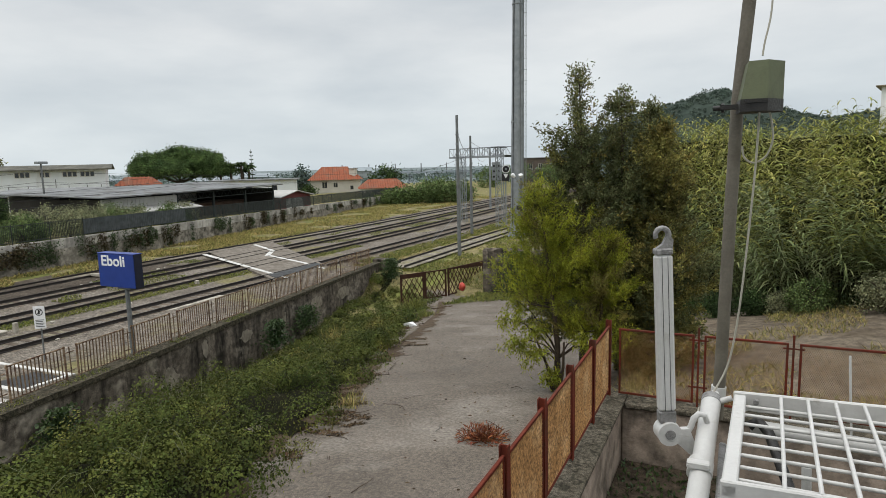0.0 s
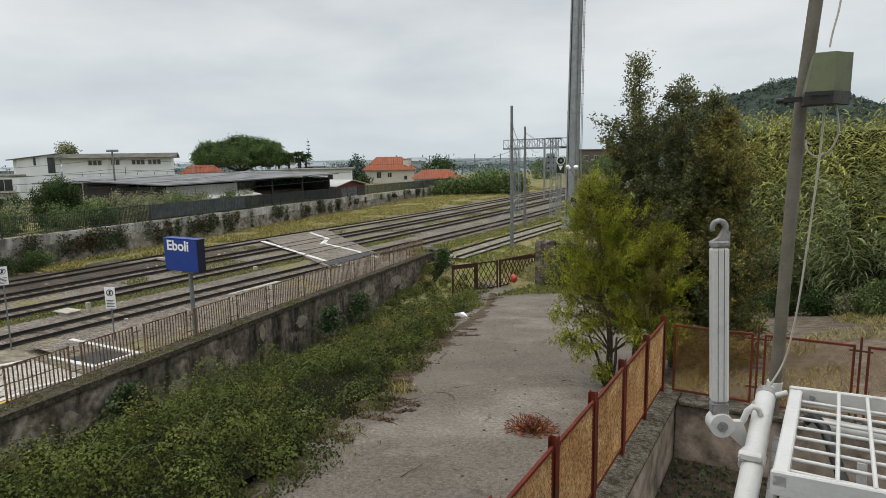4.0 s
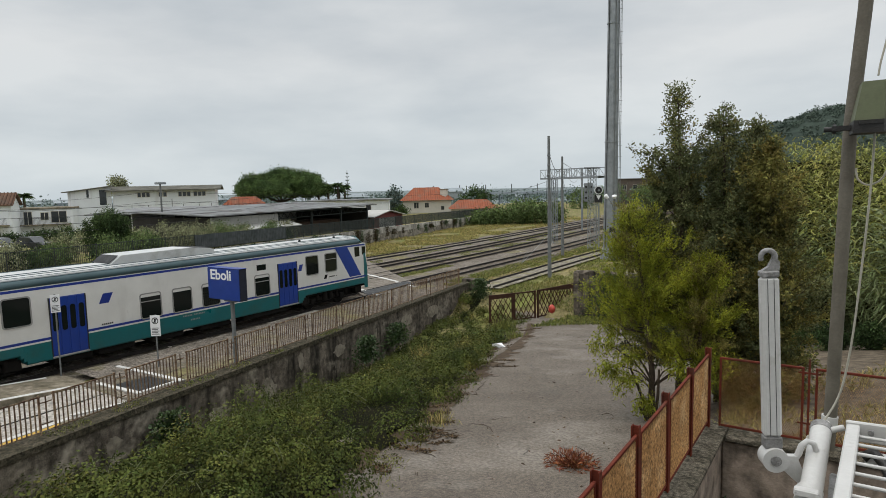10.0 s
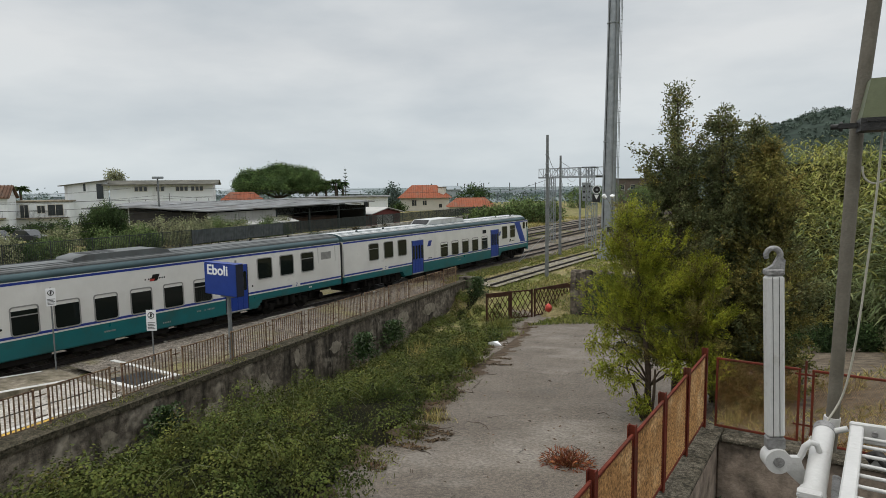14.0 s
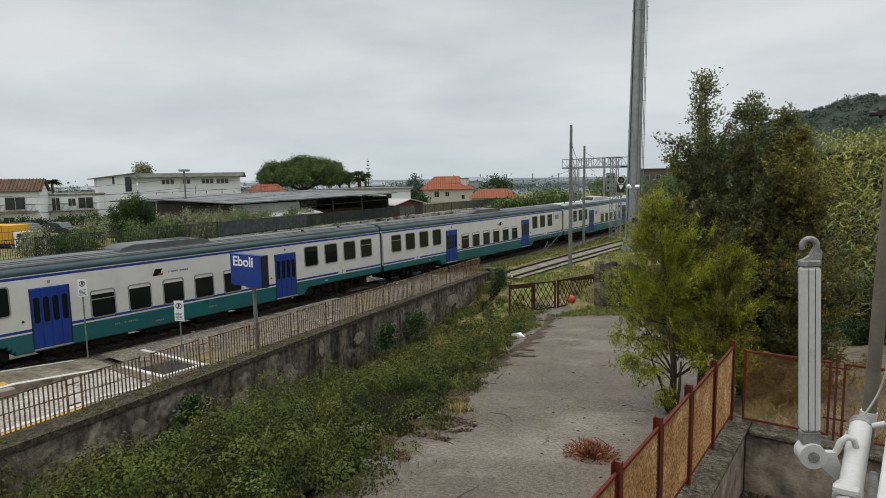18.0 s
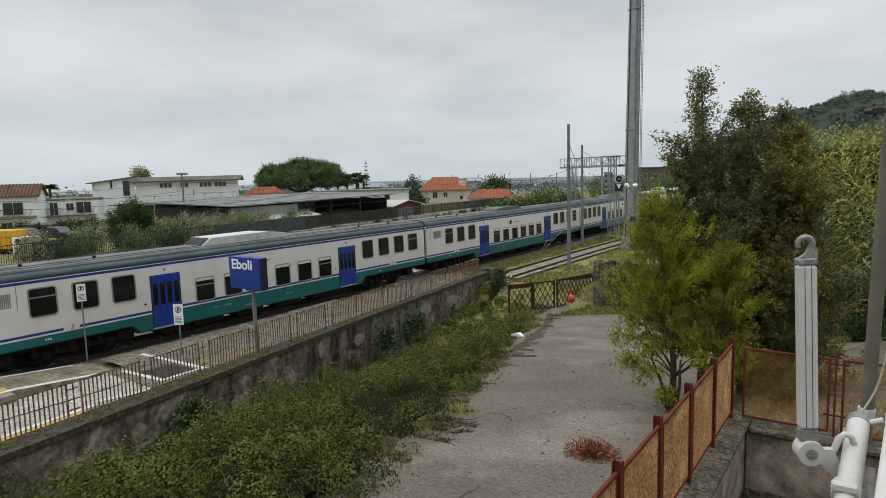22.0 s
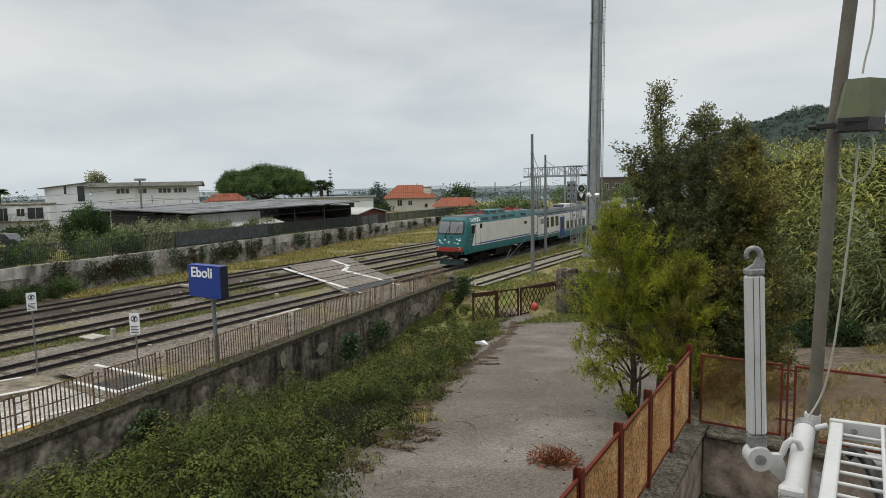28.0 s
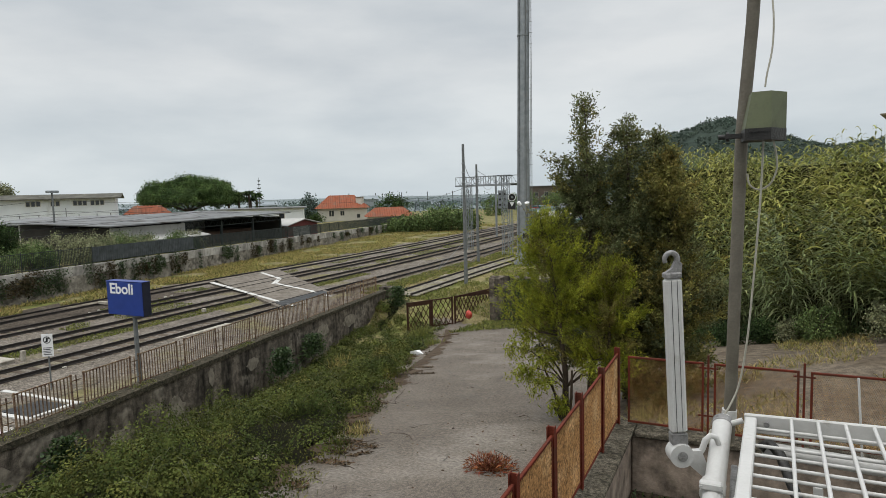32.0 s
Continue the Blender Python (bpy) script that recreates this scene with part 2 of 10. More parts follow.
M = dict(
    asphalt=asphalt(),
    soil=mat("dry_soil_and_grass", (0.27, 0.235, 0.105), (0.36, 0.295, 0.155), 1.0, scale=0.25, fine=12, bump=0.6, stain=(0.13, 0.14, 0.04), stain_scale=0.35, stain_at=(0.45, 0.6), grit=0.9, mottle=(2.0, 0.35), deep=0.2),
    ballast=mat("railway_ballast", (0.335, 0.292, 0.245), (0.20, 0.17, 0.137), 1.0, scale=0.5, fine=15, bump=1.0, stain=(0.17, 0.15, 0.07), stain_scale=0.22, stain_at=(0.52, 0.66), grit=1.0, mottle=(5.0, 0.35), deep=0.12),
    gravel=mat("pale_gravel", (0.60, 0.56, 0.50), (0.45, 0.41, 0.36), 1.0, scale=0.8, fine=15, bump=1.0, grit=0.9, mottle=(5.0, 0.25), deep=0.2),
    concrete=mat("weathered_concrete", (0.30, 0.252, 0.20), (0.145, 0.121, 0.095), 0.95, scale=1.1, fine=30, bump=0.6, stain=(0.024, 0.021, 0.017), stain_scale=1.3, stain_at=(0.46, 0.64), streak=True, grit=0.9, patch=((0.30, 0.26, 0.21), 0.62, 0.56, 0.66), mottle=(4.5, 0.4), deep=0.2),
    mosscoping=mat("mossy_garden_coping", (0.20, 0.168, 0.122), (0.085, 0.075, 0.046), 0.95, scale=3.5, fine=70, bump=0.9, stain=(0.035, 0.033, 0.022), stain_scale=8.0, stain_at=(0.48, 0.6), grit=1.0, mottle=(18.0, 0.4), deep=0.1),
    oldplaster=mat("stained_pink_grey_plaster", (0.42, 0.335, 0.27), (0.29, 0.235, 0.185), 0.95, scale=1.0, fine=30, bump=0.4, stain=(0.085, 0.07, 0.055), stain_scale=1.8, stain_at=(0.45, 0.66), grit=0.5, mottle=(3.0, 0.3)),
    coping=mat("mossy_concrete", (0.31, 0.265, 0.205), (0.18, 0.158, 0.11), 0.95, scale=1.2, fine=30, bump=0.5, stain=(0.09, 0.078, 0.05), stain_scale=1.8, stain_at=(0.48, 0.7), grit=0.6, mottle=(4.0, 0.25)),
    plaster=mat("white_plaster", (0.77, 0.79, 0.80), (0.69, 0.71, 0.72), 0.9, scale=0.4, fine=25, bump=0.1, stain=(0.45, 0.44, 0.42), stain_scale=0.4, stain_at=(0.58, 0.8), streak=True, grit=0.1),
    cream=mat("cream_plaster", (0.58, 0.55, 0.48), (0.50, 0.475, 0.42), 0.9, scale=0.4, fine=25, bump=0.1, grit=0.1),
    tile=mat("terracotta_roof", (0.31, 0.10, 0.055), (0.23, 0.08, 0.046), 0.9, scale=1.2, fine=20, bump=0.3, stain=(0.2, 0.12, 0.085), grit=0.4, rnd=0.2),
    tin=mat("grey_sheet_roof", (0.225, 0.232, 0.235), (0.165, 0.17, 0.172), 0.75, 0.0, scale=0.4, fine=15, stain=(0.085, 0.075, 0.065), stain_scale=0.5, grit=0.3, rnd=0.10, spec=0.3),
    tinwall=mat("pale_sheet_wall", (0.50, 0.49, 0.46), (0.42, 0.41, 0.39), 0.7, 0.1, scale=0.4, fine=15, grit=0.2),
    darkrust=mat("dark_brown_rust", (0.075, 0.035, 0.022), (0.045, 0.024, 0.017), 0.9, 0.0, scale=5, fine=60, bump=0.4, grit=0.5),
    redpaint=mat("dull_red_paint_on_steel", (0.17, 0.032, 0.016), (0.11, 0.024, 0.014), 0.85, 0.0, scale=4, fine=60, bump=0.3, stain=(0.075, 0.032, 0.02), stain_scale=3, grit=0.5, spec=0.2),
    mesh=mat("rusted_wire_mesh", (0.46, 0.25, 0.09), (0.30, 0.165, 0.065), 0.8, 0.0, scale=2.5, fine=50, bump=0.3, stain=(0.48, 0.33, 0.17), stain_scale=2.0, grit=0.7, mottle=(30.0, 0.55)),
    railpaint=mat("peeling_cream_and_rust", (0.31, 0.225, 0.135), (0.145, 0.078, 0.044), 0.85, 0.0, scale=6, fine=60, bump=0.4, stain=(0.085, 0.04, 0.025), stain_scale=5, stain_at=(0.48, 0.6), grit=0.6, rnd=0.3),
    steel=mat("galvanised_steel", (0.30, 0.32, 0.33), (0.22, 0.24, 0.25), 0.55, 0.5, scale=2, fine=40, bump=0.1, stain=(0.2, 0.16, 0.12), stain_scale=1.5, stain_at=(0.6, 0.8), grit=0.2),
    pole=mat("grey_pole", (0.19, 0.20, 0.20), (0.13, 0.135, 0.13), 0.8, 0.1, scale=3, fine=50, bump=0.2, grit=0.3),
    mast=mat("mast_steel", (0.185, 0.165, 0.13), (0.12, 0.105, 0.08), 0.7, 0.0, scale=8, fine=120, bump=0.2, stain=(0.16, 0.10, 0.06), stain_scale=7, stain_at=(0.6, 0.72), grit=0.4, streak=True),
    rail=mat("rail_steel", (0.030, 0.023, 0.019), (0.020, 0.016, 0.014), 0.8, 0.0, scale=2, fine=40, grit=0.3),
    railtop=mat("worn_rail_head", (0.16, 0.14, 0.125), (0.10, 0.085, 0.075), 0.4, 0.8, scale=2, fine=40, grit=0.3),
    sleeper=mat("sleeper_concrete", (0.17, 0.135, 0.105), (0.10, 0.08, 0.062), 0.95, scale=2, fine=30, bump=0.4, grit=0.4, rnd=0.3),
    white=mat("white_line_paint", (0.68, 0.67, 0.64), (0.50, 0.49, 0.46), 0.85, scale=2, fine=20, bump=0.2, stain=(0.35, 0.33, 0.3), stain_scale=2.5, stain_at=(0.55, 0.7), grit=0.3),
    yellow=mat("yellow_tactile_paving", (0.60, 0.36, 0.045), (0.45, 0.28, 0.06), 0.85, scale=2, fine=20, bump=0.3, grit=0.3),
    whitemetal=mat("white_enamelled_metal", (0.60, 0.59, 0.57), (0.53, 0.52, 0.50), 0.4, 0.0, scale=6, fine=90, bump=0.08, stain=(0.30, 0.27, 0.23), stain_scale=14, stain_at=(0.60, 0.76), grit=0.12),
    rawalu=mat("weathered_cast_aluminium", (0.36, 0.35, 0.34), (0.24, 0.235, 0.23), 0.6, 0.5, scale=30, fine=160, bump=0.3, stain=(0.12, 0.115, 0.11), stain_scale=45, grit=0.4),
    boxgreen=mat("olive_green_plastic", (0.125, 0.14, 0.078), (0.11, 0.125, 0.07), 0.6, scale=10, fine=150, bump=0.05, grit=0.15, stain=(0.09, 0.095, 0.06), stain_scale=20, stain_at=(0.55, 0.75), spec=0.3),
    boxdark=mat("black_brown_plastic", (0.022, 0.02, 0.018), (0.016, 0.015, 0.014), 0.5, scale=10, fine=150, grit=0.2),
    cable=mat("pale_coaxial_cable", (0.42, 0.40, 0.33), (0.32, 0.30, 0.25), 0.6, scale=12, fine=120, grit=0.2),
    signblue=mat("station_sign_blue", (0.006, 0.036, 0.235), (0.006, 0.031, 0.20), 0.45, scale=1.5, fine=20, bump=0.02, grit=0.1),
    signwhite=mat("sign_white", (0.80, 0.80, 0.80), (0.74, 0.74, 0.74), 0.5, scale=2, fine=20, bump=0.0, grit=0.05),
    signedge=mat("sign_side_navy", (0.010, 0.012, 0.03), (0.008, 0.01, 0.022), 0.6, grit=0.2),
    black=mat("black_paint", (0.015, 0.015, 0.016), (0.01, 0.01, 0.01), 0.6, grit=0.2),
    sand=mat("sandy_dirt", (0.245, 0.20, 0.15), (0.17, 0.135, 0.10), 1.0, scale=0.6, fine=30, bump=0.6, stain=(0.10, 0.078, 0.055), stain_scale=0.7, stain_at=(0.48, 0.66), grit=0.9, mottle=(4.0, 0.3), deep=0.25),
    deadgrass=mat("brown_dead_grass", (0.26, 0.165, 0.07), (0.17, 0.12, 0.05), 0.95, scale=0.8, fine=20, bump=0.0, spread=0.2, island=0.7, grit=0.2),
    bark=mat("grey_brown_bark", (0.10, 0.075, 0.055), (0.06, 0.047, 0.036), 0.95, scale=4, fine=25, bump=0.8, grit=0.5),
    weed=mat("bramble_leaf", (0.039, 0.057, 0.014), (0.104, 0.118, 0.028), 0.75, scale=0.9, fine=20, bump=0.0, stain=(0.150, 0.130, 0.036), stain_scale=0.45, stain_at=(0.54, 0.68), spread=0.12, island=0.42, grit=0.2, spec=0.10, mottle=(1.7, 0.55)),
    ivy=mat("ivy_leaf", (0.03, 0.062, 0.017), (0.05, 0.085, 0.022), 0.6, scale=1, fine=20, bump=0.1, spread=0.25, island=0.5, grit=0.2),
    drygrass=mat("dry_grass", (0.43, 0.345, 0.14), (0.28, 0.26, 0.085), 0.9, scale=0.5, fine=20, bump=0.0, spread=0.3, island=0.7, grit=0.2),
    grass=mat("green_grass", (0.13, 0.165, 0.03), (0.20, 0.20, 0.055), 0.8, scale=0.4, fine=20, bump=0.0, spread=0.3, island=0.7, grit=0.2),
    cypress=mat("cypress_spray", (0.098, 0.118, 0.052), (0.168, 0.182, 0.078), 0.85, scale=1.6, fine=10, bump=0.0, stain=(0.135, 0.125, 0.055), stain_scale=0.8, stain_at=(0.52, 0.68), spread=0.3, island=0.5, grit=0.2, spec=0.2, mottle=(4.5, 0.4)),
    cypressgreen=mat("fresh_green_spray", (0.325, 0.350, 0.038), (0.215, 0.250, 0.034), 0.8, scale=2.0, fine=10, bump=0.0, spread=0.4, island=0.42, grit=0.15, spec=0.2, mottle=(4.5, 0.35)),
    cypressbrown=mat("browning_spray", (0.265, 0.225, 0.062), (0.165, 0.175, 0.052), 0.85, scale=1.6, fine=10, bump=0.0, stain=(0.065, 0.075, 0.03), stain_scale=0.9, stain_at=(0.5, 0.65), spread=0.3, island=0.5, grit=0.2, spec=0.2, mottle=(4.5, 0.4)),
    reed=mat("sun_gold_reed_leaf", (0.29, 0.30, 0.075), (0.19, 0.22, 0.055), 0.6, scale=0.5, fine=15, bump=0.0, stain=(0.43, 0.40, 0.10), stain_scale=0.35, stain_at=(0.52, 0.68), spread=0.3, island=0.55, grit=0.15, mottle=(0.9, 0.3), spec=0.3),
    reedlow=mat("young_reed_leaf", (0.25, 0.30, 0.125), (0.15, 0.20, 0.075), 0.5, scale=0.7, fine=15, bump=0.0, stain=(0.30, 0.33, 0.17), stain_scale=0.5, stain_at=(0.52, 0.68), spread=0.25, island=0.55, grit=0.15, mottle=(0.9, 0.3), spec=0.4),
    cane=mat("reed_cane", (0.13, 0.14, 0.055), (0.09, 0.10, 0.04), 0.7, scale=2, fine=20, bump=0.0, grit=0.2),
    far=mat("far_tree_foliage", (0.035, 0.065, 0.022), (0.06, 0.095, 0.03), 0.85, scale=0.3, fine=4, bump=0.0, spread=0.15, island=0.7, grit=0.2, spec=0.2, mottle=(0.6, 0.35)),
    pine=mat("pine_needles", (0.06, 0.105, 0.034), (0.10, 0.155, 0.05), 0.85, scale=0.3, fine=4, bump=0.0, spread=0.2, island=0.7, grit=0.2, spec=0.2, mottle=(0.6, 0.3)),
    bushgreen=mat("green_bush_leaf", (0.085, 0.135, 0.038), (0.12, 0.17, 0.052), 0.85, scale=0.3, fine=4, bump=0.0, spread=0.15, island=0.7, grit=0.2),
    olive=mat("silvery_shrub_leaf", (0.27, 0.275, 0.155), (0.175, 0.195, 0.095), 0.8, scale=0.5, fine=10, bump=0.0, spread=0.25, island=0.7, grit=0.2, mottle=(2.0, 0.35)),
    dead=mat("dead_red_brown_twigs", (0.23, 0.085, 0.034), (0.15, 0.058, 0.026), 0.9, scale=4, fine=20, bump=0.0, island=0.7, grit=0.2),
    plain=mat("haze_tinted_plain", (0.20, 0.235, 0.24), (0.16, 0.19, 0.19), 1.0, scale=0.01, fine=0.1, bump=0.0, grit=0.3),
    # hillside and its trees: bluish-grey air haze is put into both colours
    hill=mat("haze_greyed_hillside", (0.040, 0.056, 0.046), (0.050, 0.066, 0.052), 1.0, scale=0.02, fine=0.25, bump=0.0, stain=(0.075, 0.080, 0.062), stain_scale=0.022, stain_at=(0.55, 0.68), grit=0.4, mottle=(0.12, 0.2)),
    hilltree=mat("haze_greyed_crowns", (0.078, 0.108, 0.086), (0.10, 0.128, 0.10), 1.0, scale=0.05, fine=0.5, bump=0.0, grit=0.1, mottle=(0.15, 0.25)),
    # rolling stock
    t_white=mat("train_white", (0.64, 0.625, 0.59), (0.57, 0.555, 0.52), 0.35, scale=0.7, fine=30, bump=0.02, stain=(0.48, 0.46, 0.43), stain_scale=0.8, stain_at=(0.6, 0.85), own=True, streak=True, grit=0.08),
    t_green=mat("train_teal_green", (0.002, 0.116, 0.124), (0.002, 0.096, 0.103), 0.35, scale=0.7, fine=30, bump=0.02, stain=(0.015, 0.08, 0.075), stain_scale=0.8, own=True, grit=0.15),
    t_blue=mat("train_blue", (0.004, 0.036, 0.25), (0.004, 0.03, 0.21), 0.4, scale=0.7, fine=30, bump=0.02, own=True, grit=0.1),
    t_navy=mat("train_stripe_navy", (0.006, 0.028, 0.22), (0.006, 0.024, 0.19), 0.4, scale=0.7, fine=30, bump=0.02, own=True, grit=0.1),
    t_roof=mat("train_roof_grey", (0.13, 0.14, 0.14), (0.085, 0.09, 0.09), 0.6, scale=0.5, fine=20, bump=0.1, stain=(0.06, 0.055, 0.05), own=True, grit=0.2),
    t_roofpale=mat("train_roof_pale", (0.58, 0.59, 0.585), (0.47, 0.48, 0.475), 0.45, scale=0.5, fine=20, bump=0.1, stain=(0.28, 0.27, 0.25), own=True, grit=0.2),
    t_roofgreen=mat("train_roof_edge_slate", (0.05, 0.095, 0.105), (0.035, 0.07, 0.08), 0.5, scale=0.5, fine=20, bump=0.05, own=True, grit=0.2),
    t_under=mat("underframe_grime", (0.016, 0.014, 0.012), (0.010, 0.009, 0.008), 0.9, scale=2, fine=30, bump=0.3, own=True, grit=0.3, spec=0.2),
    t_rubber=mat("gangway_rubber", (0.018, 0.019, 0.02), (0.012, 0.013, 0.014), 0.7, scale=2, fine=30, own=True, grit=0.2),
    t_red=mat("train_red", (0.42, 0.03, 0.02), (0.32, 0.03, 0.022), 0.5, scale=2, fine=30, own=True, grit=0.2),
    t_glass=glass("dark_window_glass", (0.008, 0.011, 0.010), 0.04, 0.32),
    t_seal=mat("window_frame_grey", (0.27, 0.265, 0.25), (0.21, 0.205, 0.195), 0.5, 0.2, own=True, grit=0.1),
    winglass=glass("house_window_glass", (0.03, 0.035, 0.04), 0.1),
    truckyellow=mat("yellow_truck_paint", (0.62, 0.33, 0.012), (0.52, 0.28, 0.012), 0.5, scale=1, fine=20, grit=0.15),
    orangecloth=mat("red_plastic_bag", (0.62, 0.075, 0.05), (0.45, 0.06, 0.04), 0.5, scale=6, fine=40, bump=0.3, grit=0.2),
)

# ---- mesh helpers ----


class MB:
    """A mesh under construction: vertices and faces, with boxes, tubes and outlines."""

    def __init__(self):
        self.v, self.f, self.smooth = [], [], set()

    def add(self, vs, fs, m=None, smooth=False):
        o = len(self.v)
        self.v += [tuple(m @ Vector(p)) for p in vs] if m else [tuple(p) for p in vs]
        if smooth:
            self.smooth.update(range(len(self.f), len(self.f) + len(fs)))
        self.f += [tuple(i + o for i in f) for f in fs]
        return self

    def box(self, x0, y0, z0, x1, y1, z1, m=None, c=0.0):
        """A box; c: the chamfer along all its edges."""
        if c <= 0:
            vs = [(x, y, z) for x in (x0, x1) for y in (y0, y1) for z in (z0, z1)]
            return self.add(vs, [(0, 1, 3, 2), (4, 6, 7, 5), (0, 4, 5, 1), (2, 3, 7, 6), (0, 2, 6, 4), (1, 5, 7, 3)], m)
        lo, hi = (x0, y0, z0), (x1, y1, z1)
        vs, ix = [], {}
        for cx in (0, 1):
            for cy in (0, 1):
                for cz in (0, 1):
                    cr = (cx, cy, cz)
                    for ax in range(3):
                        p = []
                        for k in range(3):
                            e = hi[k] if cr[k] else lo[k]
                            p.append(e if k == ax else e + (-c if cr[k] else c))
                        ix[cr, ax] = len(vs)
                        vs.append(tuple(p))
        fs = []
        for ax in range(3):
            u, w = (ax + 1) % 3, (ax + 2) % 3
            for s in (0, 1):
                q = []
                for a, b in ((0, 0), (1, 0), (1, 1), (0, 1)):
                    cr = [0, 0, 0]
                    cr[ax], cr[u], cr[w] = s, a, b
                    q.append(ix[tuple(cr), ax])
                fs.append(tuple(q if s else q[::-1]))
            for a in (0, 1):
                for b in (0, 1):
                    c0, c1 = [0, 0, 0], [0, 0, 0]
                    c0[u] = c1[u] = a
                    c0[w] = c1[w] = b
                    c1[ax] = 1
                    q = (ix[tuple(c0), u], ix[tuple(c1), u], ix[tuple(c1), w], ix[tuple(c0), w])
                    fs.append(q if (a == b) else q[::-1])
        for cr in [(i, j, k) for i in (0, 1) for j in (0, 1) for k in (0, 1)]:
            q = (ix[cr, 0], ix[cr, 1], ix[cr, 2])
            fs.append(q if sum(cr) % 2 else q[::-1])
        return self.add(vs, fs, m)

    def tube(self, p0, p1, r0, r1=None, n=8, cap=True, smooth=True):
        r1 = r0 if r1 is None else r1
        p0, p1 = Vector(p0), Vector(p1)
        ax = (p1 - p0).normalized()
        u = ax.orthogonal().normalized()
        w = ax.cross(u)
        vs = []
        for p, r in ((p0, r0), (p1, r1)):
            vs += [p + r * (math.cos(a) * u + math.sin(a) * w) for a in (2 * math.pi * k / n for k in range(n))]
        self.add(vs, [(k, (k + 1) % n, n + (k + 1) % n, n + k) for k in range(n)], smooth=smooth)
        if cap:
            self.add(vs[:n], [tuple(range(n - 1, -1, -1))])
            self.add(vs[n:], [tuple(range(n))])
        return self

    def path(self, pts, r, n=6, taper=1.0):
        """A round bar bent along points."""
        pts = [Vector(p) for p in pts]
        vs, u = [], None
        for i, p in enumerate(pts):
            ax = (pts[min(i + 1, len(pts) - 1)] - pts[max(i - 1, 0)]).normalized()
            u = ax.orthogonal().normalized() if u is None else (u - ax * u.dot(ax)).normalized()
            w = ax.cross(u)
            rr = r * (1 + (taper - 1) * i / max(1, len(pts) - 1))
            vs += [p + rr * (math.cos(a) * u + math.sin(a) * w) for a in (2 * math.pi * k / n for k in range(n))]
        fs = [(i * n + k, i * n + (k + 1) % n, (i + 1) * n + (k + 1) % n, (i + 1) * n + k) for i in range(len(pts) - 1) for k in range(n)]
        self.add(vs, fs, smooth=True)
        self.add(vs[:n], [tuple(range(n - 1, -1, -1))])
        return self.add(vs[-n:], [tuple(range(n))])

    def prism(self, outline, a, b, axis="y", m=None, smooth=False):
        """An outline (points in the two other axes) drawn out along an axis from a to b."""
        put = {"x": lambda p, q, t: (t, p, q), "y": lambda p, q, t: (p, t, q), "z": lambda p, q, t: (p, q, t)}[axis]
        n = len(outline)
        vs = [put(p, q, a) for p, q in outline] + [put(p, q, b) for p, q in outline]
        self.add(vs, [(k, (k + 1) % n, n + (k + 1) % n, n + k) for k in range(n)], m, smooth)
        self.add(vs[:n], [tuple(range(n - 1, -1, -1))], m)
        return self.add(vs[n:], [tuple(range(n))], m)

    def mesh(self, name, material):
        me = bpy.data.meshes.new(name)
        me.from_pydata(self.v, [], self.f)
        if self.smooth:
            fl = np.zeros(len(self.f), bool)
            fl[list(self.smooth)] = True
            me.polygons.foreach_set("use_smooth", fl)
        me.materials.append(material)
        bm = bmesh.new()
        bm.from_mesh(me)
        bmesh.ops.recalc_face_normals(bm, faces=bm.faces)
        bm.to_mesh(me)
        bm.free()
        return me


def empty(name, m=None, **tags):
    ob = new(name)
    ob.empty_display_size = 0.2
    if m is not None:
        ob.matrix_basis = m
    return tagged(ob, **tags)


def part(name, mb, material, parent=None, label=""):
    ob = new(name, mb.mesh(name, M[material] if isinstance(material, str) else material) if isinstance(mb, MB) else mb)
    ob.parent = parent
    return tagged(ob, label)


def thing(name, mb, material, label, category, group="", kind=""):
    return tagged(part(name, mb, material), label, category, group, kind)


def raw(name, verts, faces, material):
    """A mesh straight from arrays (for leaves and grass)."""
    me = bpy.data.meshes.new(name)
    nv, nf, k = len(verts), len(faces), faces.shape[1]
    me.vertices.add(nv)
    me.vertices.foreach_set("co", np.asarray(verts, np.float32).ravel())
    me.loops.add(nf * k)
    me.loops.foreach_set("vertex_index", np.asarray(faces, np.int32).ravel())
    me.polygons.add(nf)
    me.polygons.foreach_set("loop_start", np.arange(0, nf * k, k, dtype=np.int32))
    me.update(calc_edges=True)
    me.materials.append(M[material] if isinstance(material, str) else material)
    return me


def unit(a):
    return a / np.maximum(np.linalg.norm(a, axis=1, keepdims=True), 1e-9)


